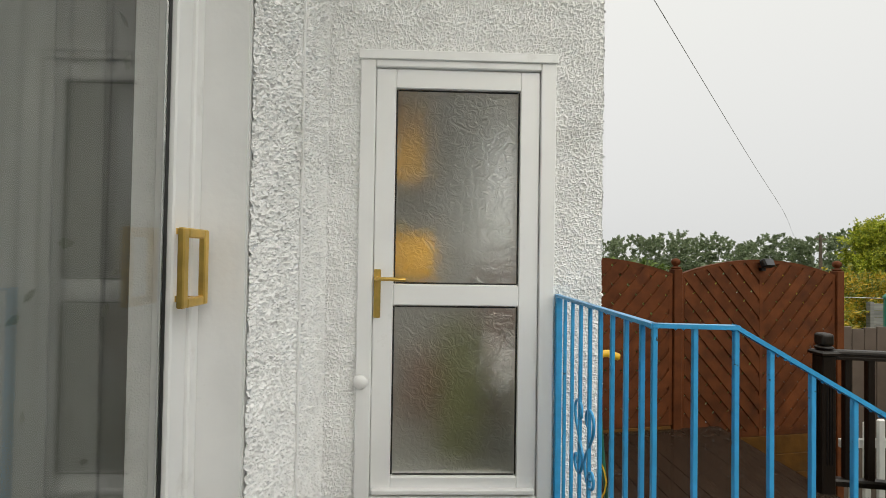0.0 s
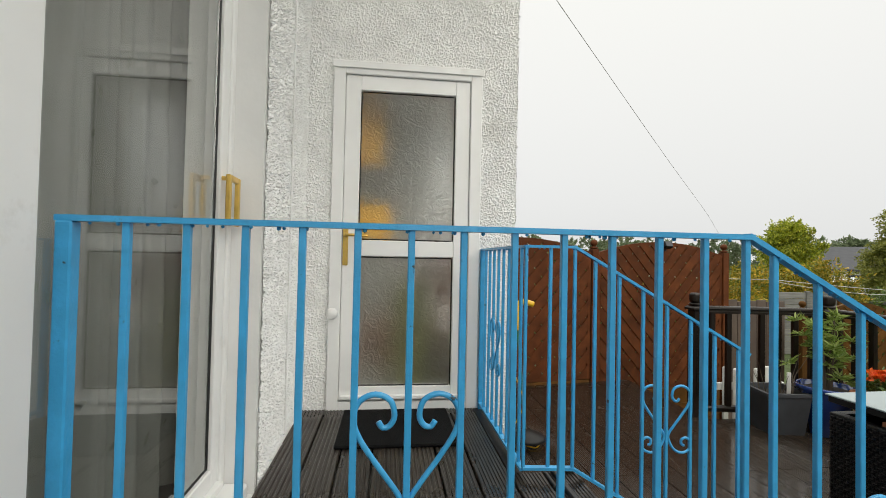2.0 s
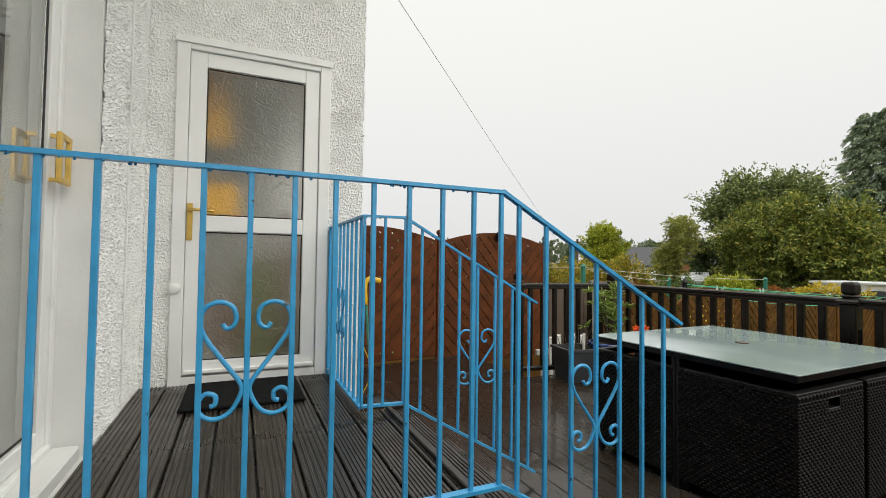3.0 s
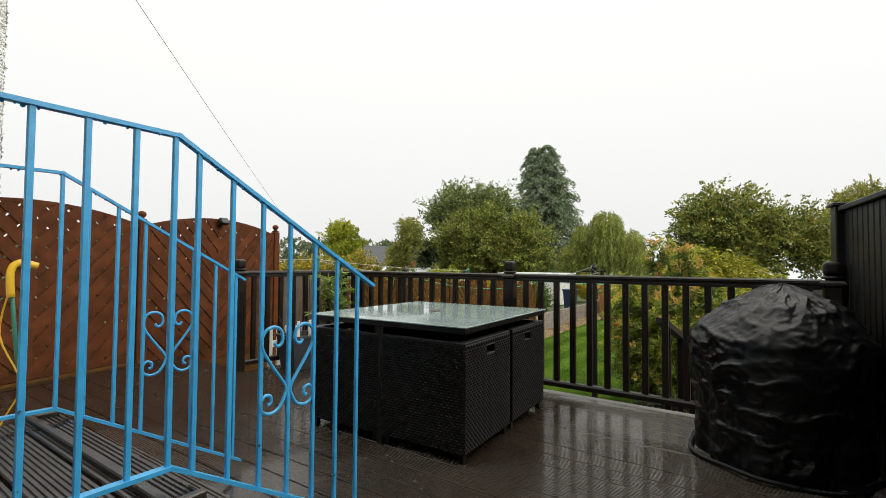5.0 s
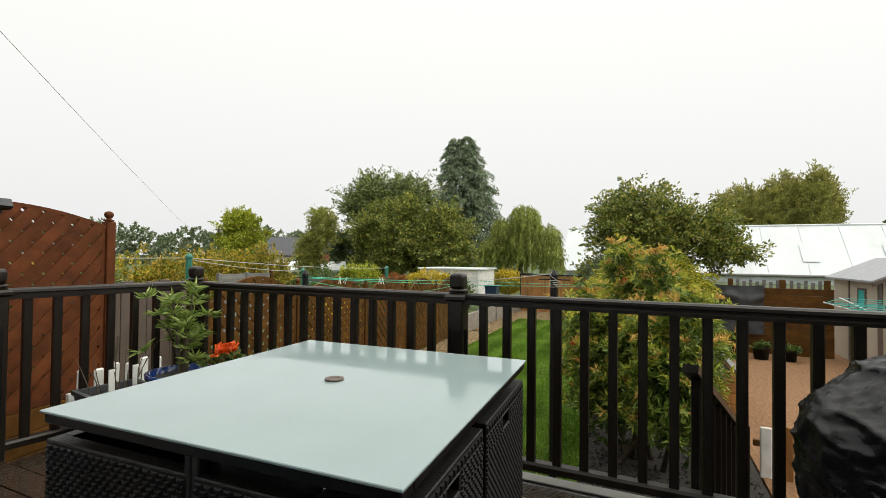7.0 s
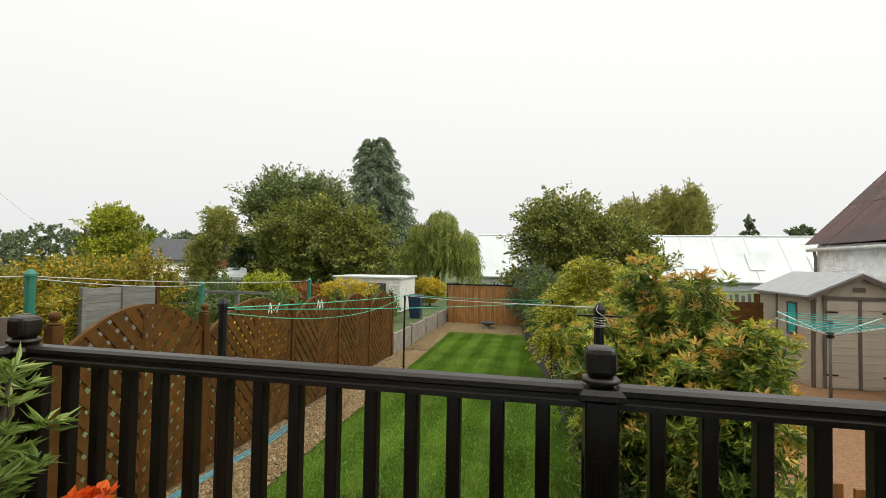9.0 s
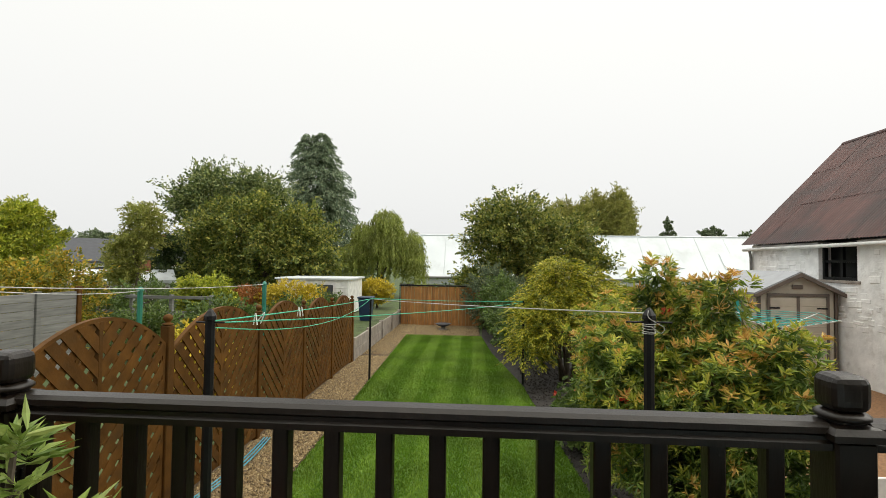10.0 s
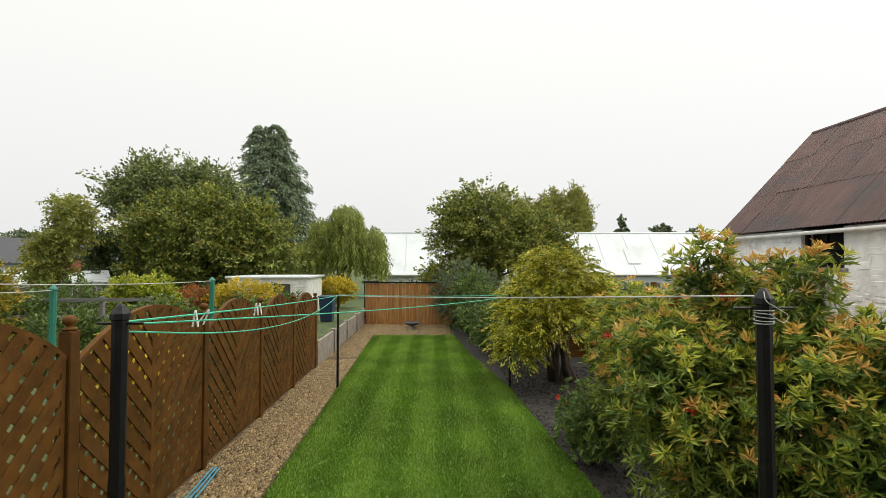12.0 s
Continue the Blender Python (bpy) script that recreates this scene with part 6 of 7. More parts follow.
# ---- shrubs and trees ----
def rosette_shrub(name, at, label, category, lobes, n, young, red, seed, leaf=0.11, width=0.030, mats=None, bare=0.5):
    rng = np.random.default_rng(seed)
    t = thing(name, at, label, category)
    mats = mats or (L_PIERIS, L_PIERIS_Y, L_PIERIS_R, L_RED)
    c, d = lobe_points(lobes, n, rng, 0.62)
    c = c + rng.normal(size=c.shape) * 0.05
    up = d + [0, 0, 0.55]
    keep = c[:, 2] > at[2] + bare
    c, up, d = c[keep], up[keep], d[keep]
    high = (d[:, 2] > -0.1)
    roll = rng.random(len(c))
    top = 0.75 + 0.75 * np.clip((c[:, 2] - 0.1) / 0.9, 0, 1)
    is_y = high & (roll < young * top)
    is_r = high & (roll > 1 - red * top)
    is_s = high & (roll > 1 - red * 0.02)
    plain = ~(is_y | is_r)
    b, w = rosettes(c, up, 12, leaf, width, rng)
    mesh_part("foliage", leaf_mesh("foliage", b, w + [0, 0, -0.12], leaf, width, rng, long_shape=True), mats[0], t, "glossy narrow leaves in whorls")
    for mask, mt, nm, lb in ((is_y, mats[1], "young_growth", "lime young leaves"), (is_r & ~is_s, mats[2], "young_growth", "orange-bronze young leaves"), (is_s, mats[3], "young_growth", "scarlet young leaves")):
        if mask.sum() == 0:
            continue
        tip = c[mask] + unit(up[mask]) * 0.055
        b, w = rosettes(tip, up[mask], 13, leaf, width, rng, 0.75)
        tagged(mesh_part(nm, leaf_mesh(nm, b, w, leaf * 0.8, width * 0.85, rng, long_shape=True), mt, t, lb), kind="stuff")
    ci, di = lobe_points([(x, y, z, a * 0.7, b2 * 0.7, c2 * 0.75) for x, y, z, a, b2, c2 in lobes], n // 2, rng, 0.3)
    b, w = rosettes(ci, di + [0, 0, 0.3], 8, leaf, width, rng)
    mesh_part("inner_foliage", leaf_mesh("inner_foliage", b, w, leaf * 1.1, width * 1.4, rng, long_shape=True), L_HEDGE, t)
    for k in range(9):
        q = c[rng.integers(len(c))]
        f = Vector((at[0] + rng.normal() * 0.15, at[1] + rng.normal() * 0.15, at[2]))
        q = Vector(q.tolist())
        part("branch", tube(bmesh.new(), [f, f.lerp(q, 0.5) + Vector((0, 0, 0.1)), q], [0.03, 0.02, 0.006], 6), M_BARK, t, smooth=True)
    return t


rosette_shrub("pieris_shrub", (6.9, 0.15, GZ), "large pieris shrub with orange and lime new growth", "shrub",
              [(6.95, 0.5, 0.0, 0.6, 0.48, 0.8), (6.6, 0.0, 0.0, 0.6, 0.46, 0.85), (6.25, -0.18, -0.1, 0.42, 0.34, 0.75), (7.4, 0.0, 0.1, 0.6, 0.5, 0.8), (7.05, 0.36, 0.98, 0.13, 0.13, 0.42), (6.6, 0.0, 0.96, 0.16, 0.14, 0.36),
               (7.0, 0.1, 0.75, 0.3, 0.28, 0.4), (6.3, -0.27, 0.55, 0.28, 0.22, 0.32), (8.1, 0.35, 0.1, 0.6, 0.5, 0.85), (6.6, 0.42, -0.35, 0.4, 0.4, 0.5), (6.9, 0.72, 0.45, 0.35, 0.3, 0.32), (6.75, -0.4, 0.3, 0.4, 0.2, 0.4)],
              3300, 0.38, 0.26, 31, leaf=0.09, width=0.021)
rosette_shrub("low_shrub", (8.85, 0.4, GZ), "low dark green shrub with red flowers", "shrub",
              [(8.6, 0.62, -0.62, 0.42, 0.36, 0.42), (9.2, 0.45, -0.65, 0.4, 0.36, 0.36)], 420, 0.02, 0.06, 32, leaf=0.07, width=0.03, bare=0.15, mats=(L_HEDGE, L_PIERIS, L_RED, L_RED))



def frond_shrub(at, lobes, label, material, fronds, seed):
    """Tiers of flat arching fronds that overlap like shingles, with shade between them."""
    rng = np.random.default_rng(seed)
    t = thing("golden_conifer_shrub", at, label, "shrub")
    c, d = lobe_points(lobes, fronds, rng, 0.55)
    keep = d[:, 2] > -0.55
    c, d = c[keep], d[keep]
    n, per = len(c), 34
    flat_way = unit(d * [1, 1, 0.25] + rng.normal(size=c.shape) * [0.35, 0.35, 0.12])
    cross = unit(np.cross(flat_way, [0, 0, 1.0]))
    ln = rng.uniform(0.16, 0.36, n)
    pick = np.repeat(np.arange(n), per)
    s_ = rng.random((n * per, 1))
    across = rng.uniform(-1, 1, (n * per, 1)) * (1 - 0.75 * s_) * 0.34
    l_ = ln[pick][:, None]
    base = c[pick] + flat_way[pick] * l_ * s_ + cross[pick] * across * l_ + np.array([0, 0, 1.0]) * l_ * (0.30 * s_ - 0.62 * s_ ** 2 - 0.25 * np.abs(across)) + rng.normal(size=(n * per, 3)) * 0.008
    way = flat_way[pick] + cross[pick] * across * 2.2 + np.array([0, 0, 1.0]) * (0.25 - 1.0 * s_)
    mesh_part("foliage", leaf_mesh("foliage", base, way, 0.055, 0.020, rng, lie=1.6), material, t, "gold-tipped flat fronds")
    for k in range(12):
        q = Vector(c[rng.integers(n)].tolist())
        f = Vector((at[0] + rng.normal() * 0.12, at[1] + rng.normal() * 0.12, at[2]))
        part("branch", tube(bmesh.new(), [f, f.lerp(q, 0.45) + Vector((rng.normal() * 0.05, rng.normal() * 0.05, 0.1)), q], [0.045, 0.03, 0.008], 7), M_BARK, t, smooth=True)
    return t


frond_shrub((11.9, 0.05, GZ), [(11.7, 0.55, 0.55, 0.6, 0.5, 0.5), (11.7, 0.25, 0.95, 0.5, 0.45, 0.45), (12.0, -0.25, 0.8, 0.6, 0.5, 0.45), (11.5, 0.85, 0.15, 0.5, 0.4, 0.45), (11.4, 0.3, 0.2, 0.55, 0.6, 0.5),
                               (11.7, -0.35, 0.3, 0.55, 0.5, 0.45), (12.4, -0.6, 0.5, 0.6, 0.5, 0.5), (11.4, 0.95, -0.3, 0.4, 0.3, 0.35), (12.3, 0.2, 0.5, 0.7, 0.7, 0.6), (11.75, 0.4, 1.2, 0.25, 0.22, 0.26)],
            "spreading gold-tipped conifer shrub above bare soil", L_YEW, 3100, 41)
tree("dark_hedge_shrub", (15.2, 0.7, GZ), "dense mid-green hedge shrub beside the lawn", "shrub",
     [(14.6, 0.75, -0.35, 1.0, 0.6, 0.62), (16.2, 0.95, -0.25, 1.1, 0.6, 0.75), (17.8, 1.1, -0.1, 1.2, 0.7, 0.9), (13.4, 0.5, -0.45, 0.8, 0.55, 0.5)], L_HEDGE, 700, 24000, 0.2, 0.085, 0.05, 42)
tree("grey_green_bush", (19.0, 1.7, GZ), "grey-green bush at the end of garden", "shrub",
     [(19.0, 1.5, 0.1, 0.7, 0.75, 1.1), (18.8, 0.7, 0.0, 0.7, 0.7, 1.0)], L_GREY, 420, 15000, 0.22, 0.08, 0.05, 43)

RT = lumpy(22.6, 0.35, 2.15, 1.9, 2.15, 2.2, 40, 0.6, 151) + lumpy(22.8, -1.7, 1.9, 1.5, 1.8, 1.75, 26, 0.5, 152) + lumpy(22.4, 1.5, 0.4, 1.5, 1.6, 1.2, 14, 0.5, 153) + lumpy(22.8, -3.1, 1.5, 0.9, 0.85, 0.6, 10, 0.3, 251)
tree("broadleaf_tree", (22.6, -0.2, GZ), "broad olive-green garden tree behind the shrubs", "tree", RT, L_OAK, 2000, 54000, 0.45, 0.135, 0.16, 51, limbs=30)
BT = lumpy(26.0, 13.6, 2.1, 2.3, 4.0, 2.5, 60, 0.7, 154, -0.9) + lumpy(26.1, 10.6, 1.9, 1.5, 1.5, 2.0, 22, 0.5, 155, -0.9)
BU = lumpy(29.0, 17.4, 4.7, 2.0, 2.9, 2.0, 46, 0.6, 156) + lumpy(28.8, 14.8, 4.9, 1.6, 1.9, 1.6, 22, 0.5, 157)
tree("broadleaf_tree", (26.0, 13.0, GZ), "spreading olive broadleaf tree in next garden", "tree", BT, L_OAK, 2500, 66000, 0.55, 0.165, 0.2, 52, limbs=30)
tree("broadleaf_tree", (29.0, 16.8, GZ), "tall airy green broadleaf tree behind another", "tree", BU, L_AIRY, 1150, 27000, 0.6, 0.18, 0.2, 152, limbs=60, inner=0.6)
tree("evergreen_shrub", (27.5, 17.0, GZ), "dark evergreen thicket under the tall tree", "shrub", lumpy(27.5, 18.0, 0.95, 1.6, 2.0, 2.3, 24, 0.5, 158, -0.9), L_DARK, 900, 36000, 0.4, 0.13, 0.12, 153)
tree("birch_tree", (22.6, 17.2, GZ), "slim yellow-green birch beside the broadleaf trees", "tree", lumpy(22.6, 17.1, 2.8, 0.8, 0.8, 1.6, 20, 0.34, 159, -0.9) + lumpy(22.6, 17.8, 1.2, 0.8, 0.8, 1.5, 18, 0.32, 160, -0.9), L_BIRCH, 900, 24000, 0.34, 0.10, 0.08, 53, droop=0.5)


def conifer(at, height, radius, label, seed, leafmat, tops=((0, 0),), n_branch=520):
    """Tiers of drooping boughs round a straight stem, each bough hung with tufts."""
    rng = np.random.default_rng(seed)
    t = thing("conifer_tree", at, label, "tree")
    part("trunk", tube(bmesh.new(), [at, (at[0], at[1], at[2] + height * 0.95)], [radius * 0.09, radius * 0.015], 9), M_BARK, t, smooth=True)
    bases, ways = [], []
    for k in range(n_branch):
        f = rng.uniform(0.02, 1.0)
        z = height * (0.08 + 0.92 * f)
        r = radius * (1 - f) ** 0.62 * rng.uniform(0.72, 1.16) + 0.12
        a = rng.uniform(0, math.tau)
        tx, ty = tops[rng.integers(len(tops))]
        lean = f ** 2
        d = np.array([math.cos(a), math.sin(a), 0])
        q = np.array([-d[1], d[0], 0])
        m = int(36 + 60 * (1 - f))
        s = rng.uniform(0.3, 1.0, m)[:, None]
        w = rng.normal(size=(m, 1)) * (0.16 + 0.05 * r) * (1.25 - s)
        hang = np.abs(rng.normal(size=(m, 1))) * 0.16
        p = np.array(at) + [tx * lean, ty * lean, z] + d * r * s + q * w + np.array([0, 0, 1.0]) * (0.10 * r * s - 0.36 * r * s ** 2 - hang)
        bases.append(p)
        ways.append(d * 0.8 + q * np.sign(w) * 0.35 + rng.normal(size=(m, 3)) * 0.3 + [0, 0, -0.75])
    mesh_part("crown", leaf_mesh("crown", np.concatenate(bases), np.concatenate(ways), 0.27, 0.085, rng, lie=0.5), leafmat, t)
    return t


conifer((37.5, 14.1, GZ), 12.4, 4.6, "tall blue-green spruce rising behind the gardens", 61, L_SPRUCE, ((0, 0.9), (0, -0.15)), 900)
tree("golden_cypress", (15.0, 14.85, GZ), "yellow-green columnar cypress behind the hedge", "tree", lumpy(15, 14.85, 1.0, 1.1, 1.15, 2.0, 40, 0.32, 161, -0.8), L_LIME, 2200, 60000, 0.2, 0.085, 0.1, 54, droop=-0.3)


def willow(at, heads, label, seed):
    """Arching boughs from which long strands of narrow leaves hang."""
    rng = np.random.default_rng(seed)
    t = thing("willow_tree", at, label, "tree")
    c, d = lobe_points(heads, 1150, rng, 0.5)
    bases, ways = [], []
    for q, dd in zip(c, d):
        ln = rng.uniform(0.7, 2.6)
        m = int(30 * ln)
        s = rng.uniform(0, 1, m)[:, None]
        out = np.array([dd[0], dd[1], 0])
        p = q + out * 0.45 * np.sqrt(s) + np.array([0, 0, 1.0]) * (0.22 * np.sqrt(s) - ln * s) + rng.normal(size=(m, 3)) * 0.045
        p = p[p[:, 2] > at[2] + 0.1]
        bases.append(p)
        ways.append(out * 0.3 + rng.normal(size=p.shape) * 0.3 + [0, 0, -1])
    mesh_part("crown", leaf_mesh("crown", np.concatenate(bases), np.concatenate(ways), 0.2, 0.05, rng), L_WILLOW, t)
    bm = bmesh.new()
    branching(bm, at, (at[0], at[1], at[2] + 4), 0.25, c[rng.choice(len(c), 16)], rng)
    part("trunk", bm, M_BARK, t, smooth=True)


willow((33, 8.2, GZ), [(33, 7.9, 4.3, 1.0, 0.8, 0.7), (33, 9.2, 3.5, 1.1, 0.9, 0.6), (33, 6.4, 3.1, 1.1, 0.75, 0.6), (32.6, 7.6, 2.7, 1.2, 1.3, 0.6), (32.8, 10.0, 2.2, 1.1, 0.9, 0.5), (32.8, 5.9, 1.9, 1.0, 0.6, 0.5), (33.4, 8.4, 3.4, 1.3, 1.3, 0.6)],
       "weeping willow with pale hanging sprays", 62)
for k, (y, zt) in enumerate(((-9.6, 10.4), (-11.4, 11.6), (-13.3, 12.4), (-15.2, 12.4), (-17.1, 13.2), (-18.6, 12.9), (-20.0, 13.8), (-21.6, 12.9))):
    x = 75 + (k % 3) * 1.6
    tree("poplar_tree", (x, y, GZ), "tall upright poplar turning autumn olive", "tree",
         [(x, y, zt * 0.40, 1.7, 1.9, zt * 0.40), (x, y + 0.3, zt * 0.60, 1.4, 1.5, zt * 0.28), (x, y - 0.3, zt * 0.78, 0.8, 0.9, zt * 0.15), (x, y + 0.9, zt * 0.68, 0.6, 0.6, zt * 0.18), (x, y - 1.0, zt * 0.62, 0.6, 0.6, zt * 0.18), (x, y, zt * 0.9, 0.35, 0.4, zt * 0.10)],
         L_POPLAR, 800, 20000, 0.7, 0.30, 0.2, 80 + k, droop=-1.3, width=0.36, group="row of poplars", lie=0.2)
# skyline trees take the grey-green leaves so their colour carries the haze
tree("distant_conifer", (85, -31.9, GZ), "small narrow conifer on the far skyline", "tree", [(85, -31.9, 3, 1.7, 1.7, 4), (85, -31.9, 6.6, 0.95, 0.95, 2.2), (85, -31.9, 8.6, 0.4, 0.4, 1.3)], L_GREY, 220, 9000, 0.35, 0.4, 0.2, 90, droop=-0.4)
for k, (x, y, zt, w) in enumerate(((92, -43, 8.6, 1.7), (95, -51, 8.0, 2.0), (70, 60, 5.2, 2.4), (92, -60, 8.6, 2.2))):
    tree("distant_tree", (x, y, GZ), "small grey-green tree on the far skyline", "tree", lumpy(x, y, zt - w * 1.1, w, w * 1.25, w * 1.1, 14, w * 0.35, 170 + k) + [(x, y, zt * 0.4, w, w, zt * 0.4)], L_GREY, 260, 9000, 0.4, 0.36, 0.2, 91 + k, group="far skyline trees")

# far woods on the low hill, as one mass; haze is in the leaf colour
rng = np.random.default_rng(99)
lob = []
for k in range(40):
    a = radians(8 + 1.35 * k + rng.uniform(-0.6, 0.6))
    r = rng.uniform(105, 135)
    h = rng.uniform(2.5, 5.0)
    lob.append((math.sin(a) * r, math.cos(a) * r, 1.2 + h * 0.35, h * 1.3, h * 1.3, h))
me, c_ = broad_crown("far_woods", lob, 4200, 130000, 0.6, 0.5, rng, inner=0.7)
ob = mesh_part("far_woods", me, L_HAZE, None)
tagged(ob, "woods along the far hill, haze painted into their grey-green", "woods", kind="stuff")

# ---- next garden: hedges, grey fence, sheds, roofs ----
tree("golden_hedge", (11.4, 12.0, GZ), "clipped gold and green hedge in next garden", "hedge",
     [(9.3, 10.9, -0.05, 0.9, 0.7, 1.15), (8.2, 10.8, 0.0, 0.9, 0.7, 1.2), (7.0, 10.8, 0.0, 0.9, 0.7, 1.15), (5.9, 10.9, 0.0, 0.9, 0.7, 1.15), (10.2, 12.0, 0.0, 1.0, 0.8, 1.2), (11.2, 11.9, 0.0, 1.1, 0.8, 1.3), (12.2, 11.8, 0.05, 1.1, 0.8, 1.25), (13.0, 11.6, 0.2, 0.9, 0.8, 1.15)],
     L_GOLDGREEN, 2600, 70000, 0.2, 0.085, 0.08, 44)
tree("golden_shrub", (21, 9.4, GZ), "bright golden clipped shrub beside white cabin", "shrub", [(20.5, 9.2, -0.1, 0.7, 1.1, 0.65), (20.5, 8.4, -0.15, 0.7, 0.7, 0.55), (20.6, 10.0, -0.2, 0.7, 0.7, 0.5)], L_GOLD, 1400, 22000, 0.09, 0.065, 0.05, 45)
tree("golden_shrub", (25.5, 6.8, GZ), "round golden shrub beside the willow", "shrub", [(25.5, 6.9, -0.15, 0.8, 0.95, 0.65)], L_GOLD, 900, 14000, 0.09, 0.075, 0.05, 46)
tree("russet_shrub", (20.6, 11.0, GZ), "russet-leaved shrub in the next garden", "shrub", [(20.4, 10.9, -0.2, 0.6, 0.7, 0.55), (20.4, 11.7, -0.35, 0.6, 0.6, 0.5)], L_RUSSET, 500, 9000, 0.12, 0.08, 0.05, 47)
tree("lime_flowering_shrub", (17.4, 10.7, GZ), "lime-green flowering shrub in next garden", "shrub", [(17.3, 10.7, 0.0, 0.7, 0.85, 0.75), (17.2, 11.2, 0.2, 0.4, 0.4, 0.5)], L_LIME, 500, 11000, 0.18, 0.1, 0.05, 48)
tree("golden_shrub", (10.9, 7.4, GZ), "low golden shrub behind the lattice fence", "shrub", [(11.4, 7.3, -0.45, 0.5, 0.6, 0.55), (9.4, 6.1, -0.4, 0.4, 0.4, 0.6)], L_GOLD, 500, 9000, 0.12, 0.08, 0.04, 49)
for k, (x, y, s_) in enumerate(((14.5, 8.6, 0.8), (16, 7.4, 0.7), (13.2, 9.6, 0.7), (18, 13.2, 1.0), (15.2, 12.6, 0.9), (12.3, 6.4, 0.5), (19.2, 7.2, 0.6))):
    tree("green_shrub", (x, y, GZ), "loose mid-green shrub in the next garden", "shrub", [(x, y, GZ + s_ * 0.8, s_, s_, s_ * 0.8), (x + s_ * 0.5, y + s_ * 0.6, GZ + s_ * 0.6, s_ * 0.7, s_ * 0.7, s_ * 0.6)], L_HEDGE, 240, 6500, 0.22, 0.09, 0.04, 110 + k, group="shrubs of the next garden")
tree("neighbour_hedge", (2.6, 7.0, GZ), "leafy mid-green hedge behind the lattice fence", "hedge",
     lumpy(3.3, 7.5, 0.25, 0.95, 0.9, 1.3, 18, 0.3, 181, -0.8) + lumpy(1.4, 6.6, -0.1, 1.1, 0.7, 1.15, 16, 0.3, 182, -0.8) + lumpy(5.0, 7.2, 0.0, 1.0, 0.7, 1.1, 12, 0.3, 183, -0.8), L_HEDGE, 1500, 38000, 0.13, 0.09, 0.05, 120)
t = thing("grey_panel_fence", (10.6, 10.4, GZ), "weathered grey horizontal board fence panels", "fence")
for k in range(2):
    x0 = 10.2 + 0.92 * k
    part("post", box(x0 - 0.05, x0 + 0.05, 10.35, 10.45, GZ, 0.66, 0.006), M_FENCE_GREY, t)
    for j in range(10):
        part("board", box(x0 + 0.05, x0 + 0.87, 10.39, 10.41, GZ + 0.16 * j, GZ + 0.16 * j + 0.155, 0.004), M_FENCE_GREY, t)
part("post", box(11.99, 12.09, 10.35, 10.45, GZ, 0.72, 0.006), M_FENCE_TAN, t)
t = thing("rail_fence", (15.5, 12.0, GZ), "grey-brown post and rail fence in next garden", "fence")
for k in range(5):
    y0 = 9.5 + 1.2 * k
    part("post", box(15.45, 15.55, y0 - 0.05, y0 + 0.05, GZ, 0.30, 0.006), M_FENCE_GREY, t)
for z in (0.18, -0.25):
    part("rail", box(15.41, 15.448, 9.4, 14.4, z, z + 0.09, 0.004), M_FENCE_GREY, t)
t = thing("dark_paling_fence", (19.5, 13.5, GZ), "dark vertical paling fence behind the shrubs", "fence")
for k in range(36):
    part("paling", box(19.5, 19.52, 12.0 + 0.16 * k, 12.13 + 0.16 * k, GZ, 0.25 + 0.03 * (k % 3), 0.004), M_FENCE_GREY if k % 4 == 0 else M_SHEDTRIM, t)


def far_house(at, w, d, eave, ridge, label, wallmat, roofmat, rz):
    t = thing("far_house", at, label, "house", "far roofs", rz)
    part("wall", box(-w / 2, w / 2, -d / 2, d / 2, 0, eave), wallmat, t, local=True)
    for s_ in (-1, 1):
        part("roof", extrude_poly([(0, ridge), (s_ * (d / 2 + 0.3), eave - 0.1), (s_ * (d / 2 + 0.3), eave - 0.25), (0, ridge - 0.2)], w + 0.5, (0, 1, 0), (0, 0, 1), (1, 0, 0), (-w / 2 - 0.25, 0, 0)), roofmat, t, local=True)
    part("gable", extrude_poly([(-d / 2, eave - 0.05), (d / 2, eave - 0.05), (0, ridge - 0.15)], w - 0.02, (0, 1, 0), (0, 0, 1), (1, 0, 0), (-w / 2 + 0.01, 0, 0)), wallmat, t, local=True)
    for k in range(max(1, int(w / 3))):
        x = -w / 2 + 1.5 + 3 * k
        part("window", box(x - 0.6, x + 0.6, -d / 2 - 0.02, -d / 2 + 0.03, eave * 0.35, eave * 0.75), M_SLATE, t, local=True)
    part("chimney", box(w * 0.3 - 0.3, w * 0.3 + 0.3, -0.3, 0.3, ridge - 0.6, ridge + 0.5, 0.02), M_BRICK, t, local=True)
    return t


far_house((40, 33, GZ), 12, 7, 2.2, 4.0, "low grey slate-roofed bungalow beyond the trees", M_WHITEPL, M_SLATEROOF, -40)
far_house((24.5, 20.5, GZ), 5.5, 3.0, 1.35, 1.75, "pale flat-roofed outbuilding beside the birch", M_WHITEPL, M_SHEET, -50)

ware = thing("metal_barn", (54, -14, -3.0), "long white metal-roofed farm building", "farm building")
part("wall", box(52.2, 60, -60, 8.25, -3.0, -0.05), M_SHEET, ware)
part("gable", extrude_poly([(52.2, -0.06), (60, -0.06), (56, 4.45)], 0.2, (1, 0, 0), (0, 0, 1), (0, -1, 0), (0, 8.25, 0)), M_SHEET, ware)
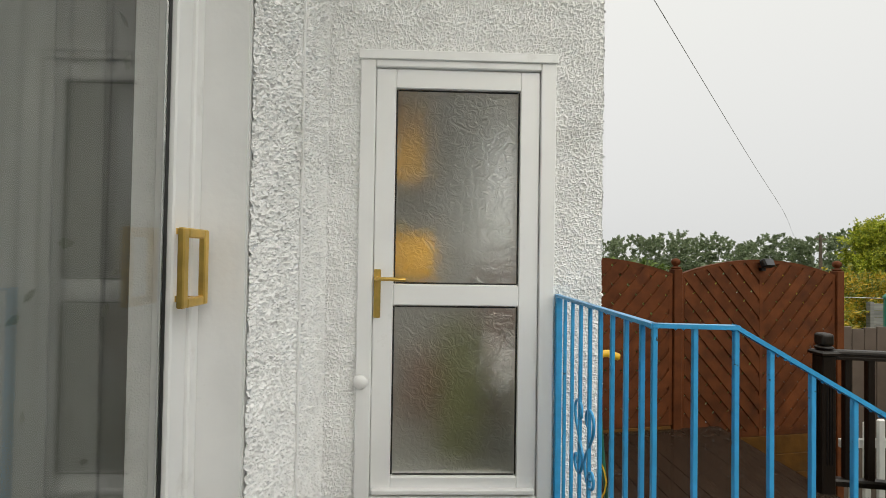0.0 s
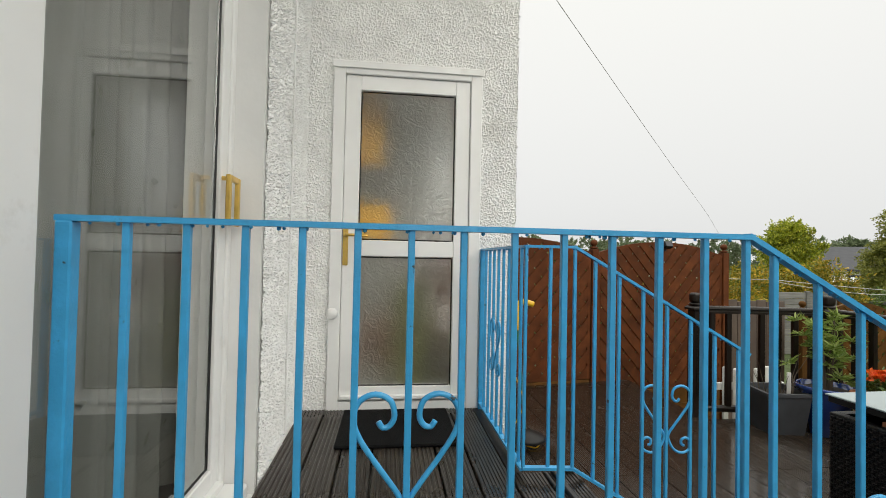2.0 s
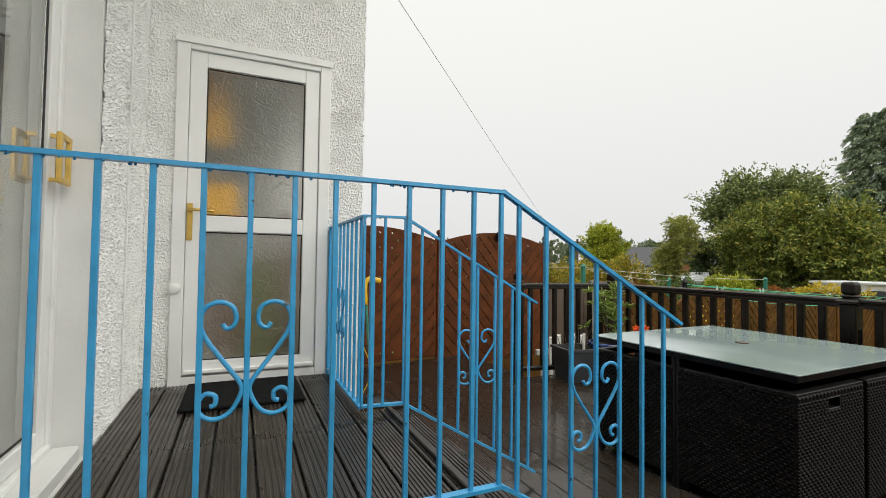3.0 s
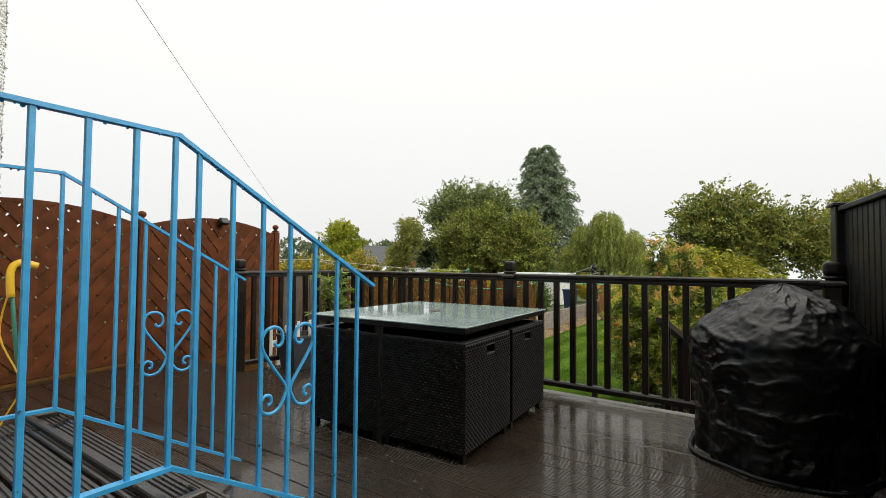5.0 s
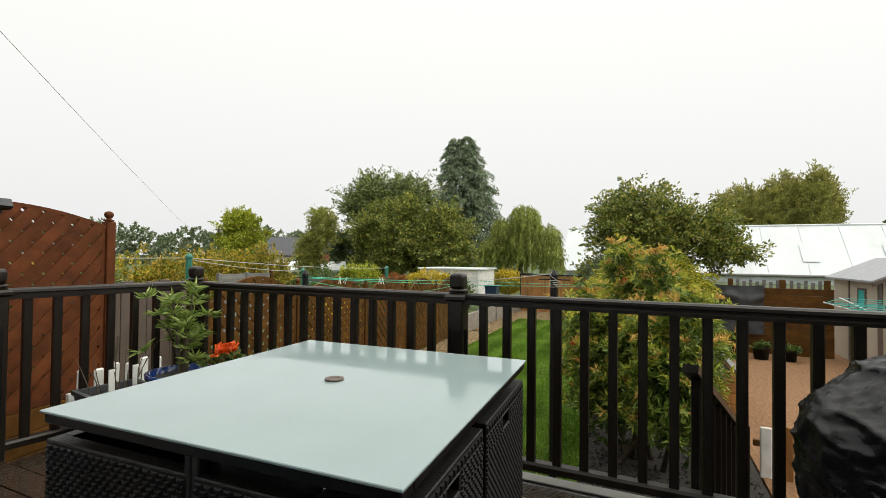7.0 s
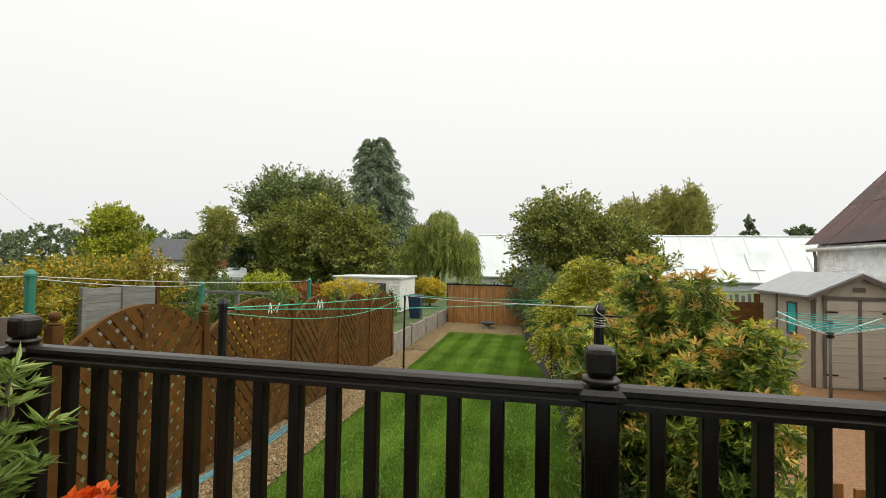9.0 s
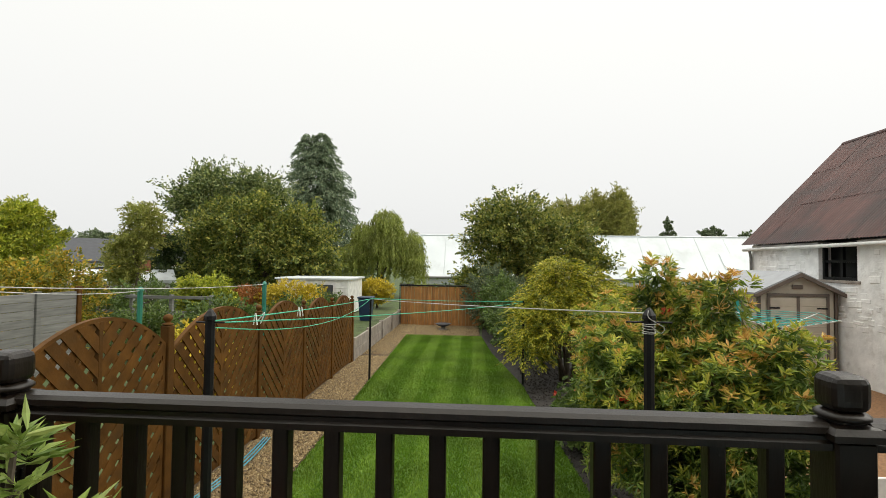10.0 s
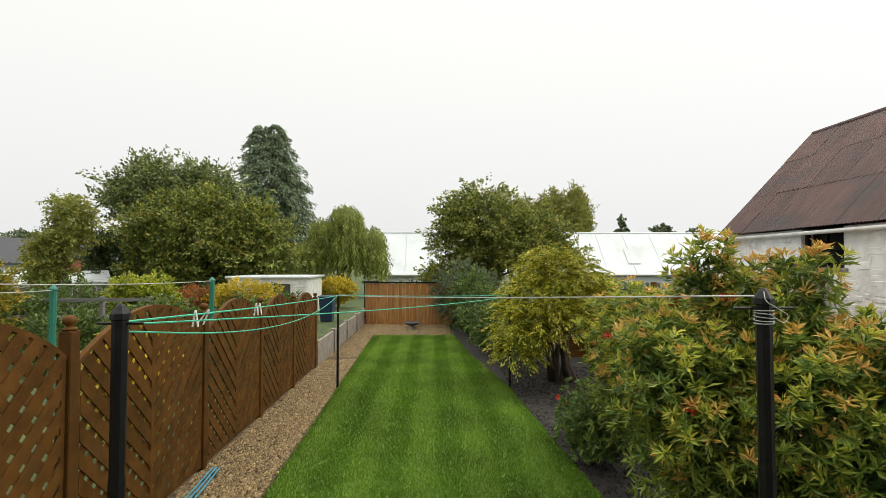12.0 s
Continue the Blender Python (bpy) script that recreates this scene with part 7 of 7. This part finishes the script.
for i in range(22):
    y1 = 8.35 - i * 3.1
    part("roof_sheet", extrude_poly([(51.9, -0.2), (56, 4.55), (56, 4.49), (51.9, -0.26)], 3.06, (1, 0, 0), (0, 0, 1), (0, -1, 0), (0, y1, 0)), M_SHEET, ware)
    part("seam", extrude_poly([(51.9, -0.17), (56, 4.58), (56, 4.5), (51.9, -0.25)], 0.07, (1, 0, 0), (0, 0, 1), (0, -1, 0), (0, y1 + 0.02, 0)), M_SHEET, ware)
part("roof", extrude_poly([(56, 4.55), (60.3, -0.2), (60.3, -0.26), (56, 4.49)], 68, (1, 0, 0), (0, 0, 1), (0, -1, 0), (0, 8.35, 0)), M_SHEET, ware)
part("ridge_cap", tube(bmesh.new(), [(56, 8.35, 4.56), (56, -60, 4.56)], 0.1, 6), M_SHEET, ware)
part("gutter", tube(bmesh.new(), [(51.85, 8.35, -0.25), (51.85, -60, -0.25)], 0.12, 6), M_FENCE_GREY, ware)
for y in (-19, -24.5, -13):
    part("rooflight", extrude_poly([(52.9, 1.04), (54.3, 2.67), (54.3, 2.62), (52.9, 0.99)], 1.3, (1, 0, 0), (0, 0, 1), (0, -1, 0), (-0.03, y, 0.02)), M_SHEET, ware)

# ---- overhead cable and its pole ----
t = thing("utility_pole", (29.9, 34.1, GZ), "dark timber utility pole beyond the gardens", "utility pole")
part("pole", tube(bmesh.new(), [(29.9, 34.1, GZ), (29.9, 34.1, 3.6)], [0.14, 0.1], 10), M_BARK, t)
part("crossarm", box(29.5, 30.3, 34.05, 34.15, 3.25, 3.35), M_BARK, t)
t = thing("overhead_cable", (1.106, 3.0, 3.737), "thin grey overhead cable crossing the sky", "cable")
part("cable", tube(bmesh.new(), smooth_curve([(1.106, 3.0, 3.737), (5.1, 7.25, 3.2), (9.1, 11.5, 2.72), (16, 19.5, 2.5), (23, 27, 2.8), (29.9, 34.1, 3.4)], 5), 0.003, 5), M_FENCE_GREY, t)

# ---- turf and stones ----
rng = np.random.default_rng(7)


def inside(px, py, poly):
    hit = np.zeros(len(px), bool)
    for (x0, y0), (x1, y1) in zip(poly, poly[1:] + poly[:1]):
        cross = ((y0 > py) != (y1 > py)) & (px < (x1 - x0) * (py - y0) / (y1 - y0 + 1e-12) + x0)
        hit ^= cross
    return hit


n = 330000
gx = 5.0 + 12.05 * rng.random(n) ** 1.25
gy = rng.uniform(0.6, 4.1, n)
ok = inside(gx, gy, LAWN)
gx, gy = gx[ok], gy[ok]
# stripes are painted: alternate bands get the lighter and darker blade colours
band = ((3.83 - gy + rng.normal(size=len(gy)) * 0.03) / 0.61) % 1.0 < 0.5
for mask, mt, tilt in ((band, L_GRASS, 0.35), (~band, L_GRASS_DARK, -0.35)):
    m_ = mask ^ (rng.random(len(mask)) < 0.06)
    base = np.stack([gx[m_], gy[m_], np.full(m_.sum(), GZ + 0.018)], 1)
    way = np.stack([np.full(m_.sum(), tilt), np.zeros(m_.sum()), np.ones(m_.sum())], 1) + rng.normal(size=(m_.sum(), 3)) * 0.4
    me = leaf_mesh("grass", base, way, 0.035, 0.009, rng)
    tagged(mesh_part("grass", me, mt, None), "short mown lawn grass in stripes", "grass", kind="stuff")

n = 26000
sx_ = 4.3 + 9.5 * rng.random(n) ** 1.2
sy_ = 3.83 + 0.02 * (sx_ - 4) + rng.random(n) * (0.88 - 0.02 * (sx_ - 4))
ex = np.stack([rng.uniform(14, 21, 5000), rng.uniform(4.05, 4.68, 5000)], 1)
ex2 = np.stack([rng.uniform(17.1, 19.4, 5000), rng.uniform(1.8, 4.1, 5000)], 1)
sx_, sy_ = np.r_[sx_, ex[:, 0], ex2[:, 0]], np.r_[sy_, ex[:, 1], ex2[:, 1]]
n = len(sx_)
size = rng.uniform(0.010, 0.024, (n, 1)) * np.array([[1, 1, 0.65]]) * rng.uniform(0.7, 1.4, (n, 3))
ctr = np.stack([sx_, sy_, GZ + 0.008 + rng.uniform(0, 0.012, n)], 1)
octa = np.array([[1, 0, 0], [-1, 0, 0], [0, 1, 0], [0, -1, 0], [0, 0, 1], [0, 0, -1]], float)
ang = rng.uniform(0, math.tau, n)
v = octa[None] * size[:, None, :] * rng.uniform(0.7, 1.2, (n, 6, 1))
vx = v[..., 0] * np.cos(ang)[:, None] - v[..., 1] * np.sin(ang)[:, None]
vy = v[..., 0] * np.sin(ang)[:, None] + v[..., 1] * np.cos(ang)[:, None]
v = np.stack([vx, vy, v[..., 2]], -1) + ctr[:, None]
tri_ = np.array([[0, 2, 4], [2, 1, 4], [1, 3, 4], [3, 0, 4], [2, 0, 5], [1, 2, 5], [3, 1, 5], [0, 3, 5]])
ff = (np.arange(n)[:, None, None] * 6 + tri_[None]).reshape(-1, 3)
tagged(mesh_part("gravel", raw_mesh("gravel", v.reshape(-1, 3), ff), M_STONE, None), "loose golden gravel stones on the path", "gravel", kind="stuff")

n = 5000
cx, cy = rng.uniform(5, 13, n), rng.uniform(-0.88, 1.0, n)
sz = rng.uniform(0.006, 0.022, (n, 1, 1))
v = octa[None] * sz * rng.uniform(0.6, 1.2, (n, 6, 3)) + np.stack([cx, cy, np.full(n, GZ + 0.014)], 1)[:, None]
ok = ~inside(cx, cy, LAWN)
v = v[ok]
ff = (np.arange(len(v))[:, None, None] * 6 + tri_[None]).reshape(-1, 3)
tagged(mesh_part("soil_clods", raw_mesh("soil_clods", v.reshape(-1, 3), ff), M_SOIL, None), "loose dark soil crumbs under the shrubs", "soil", kind="stuff")
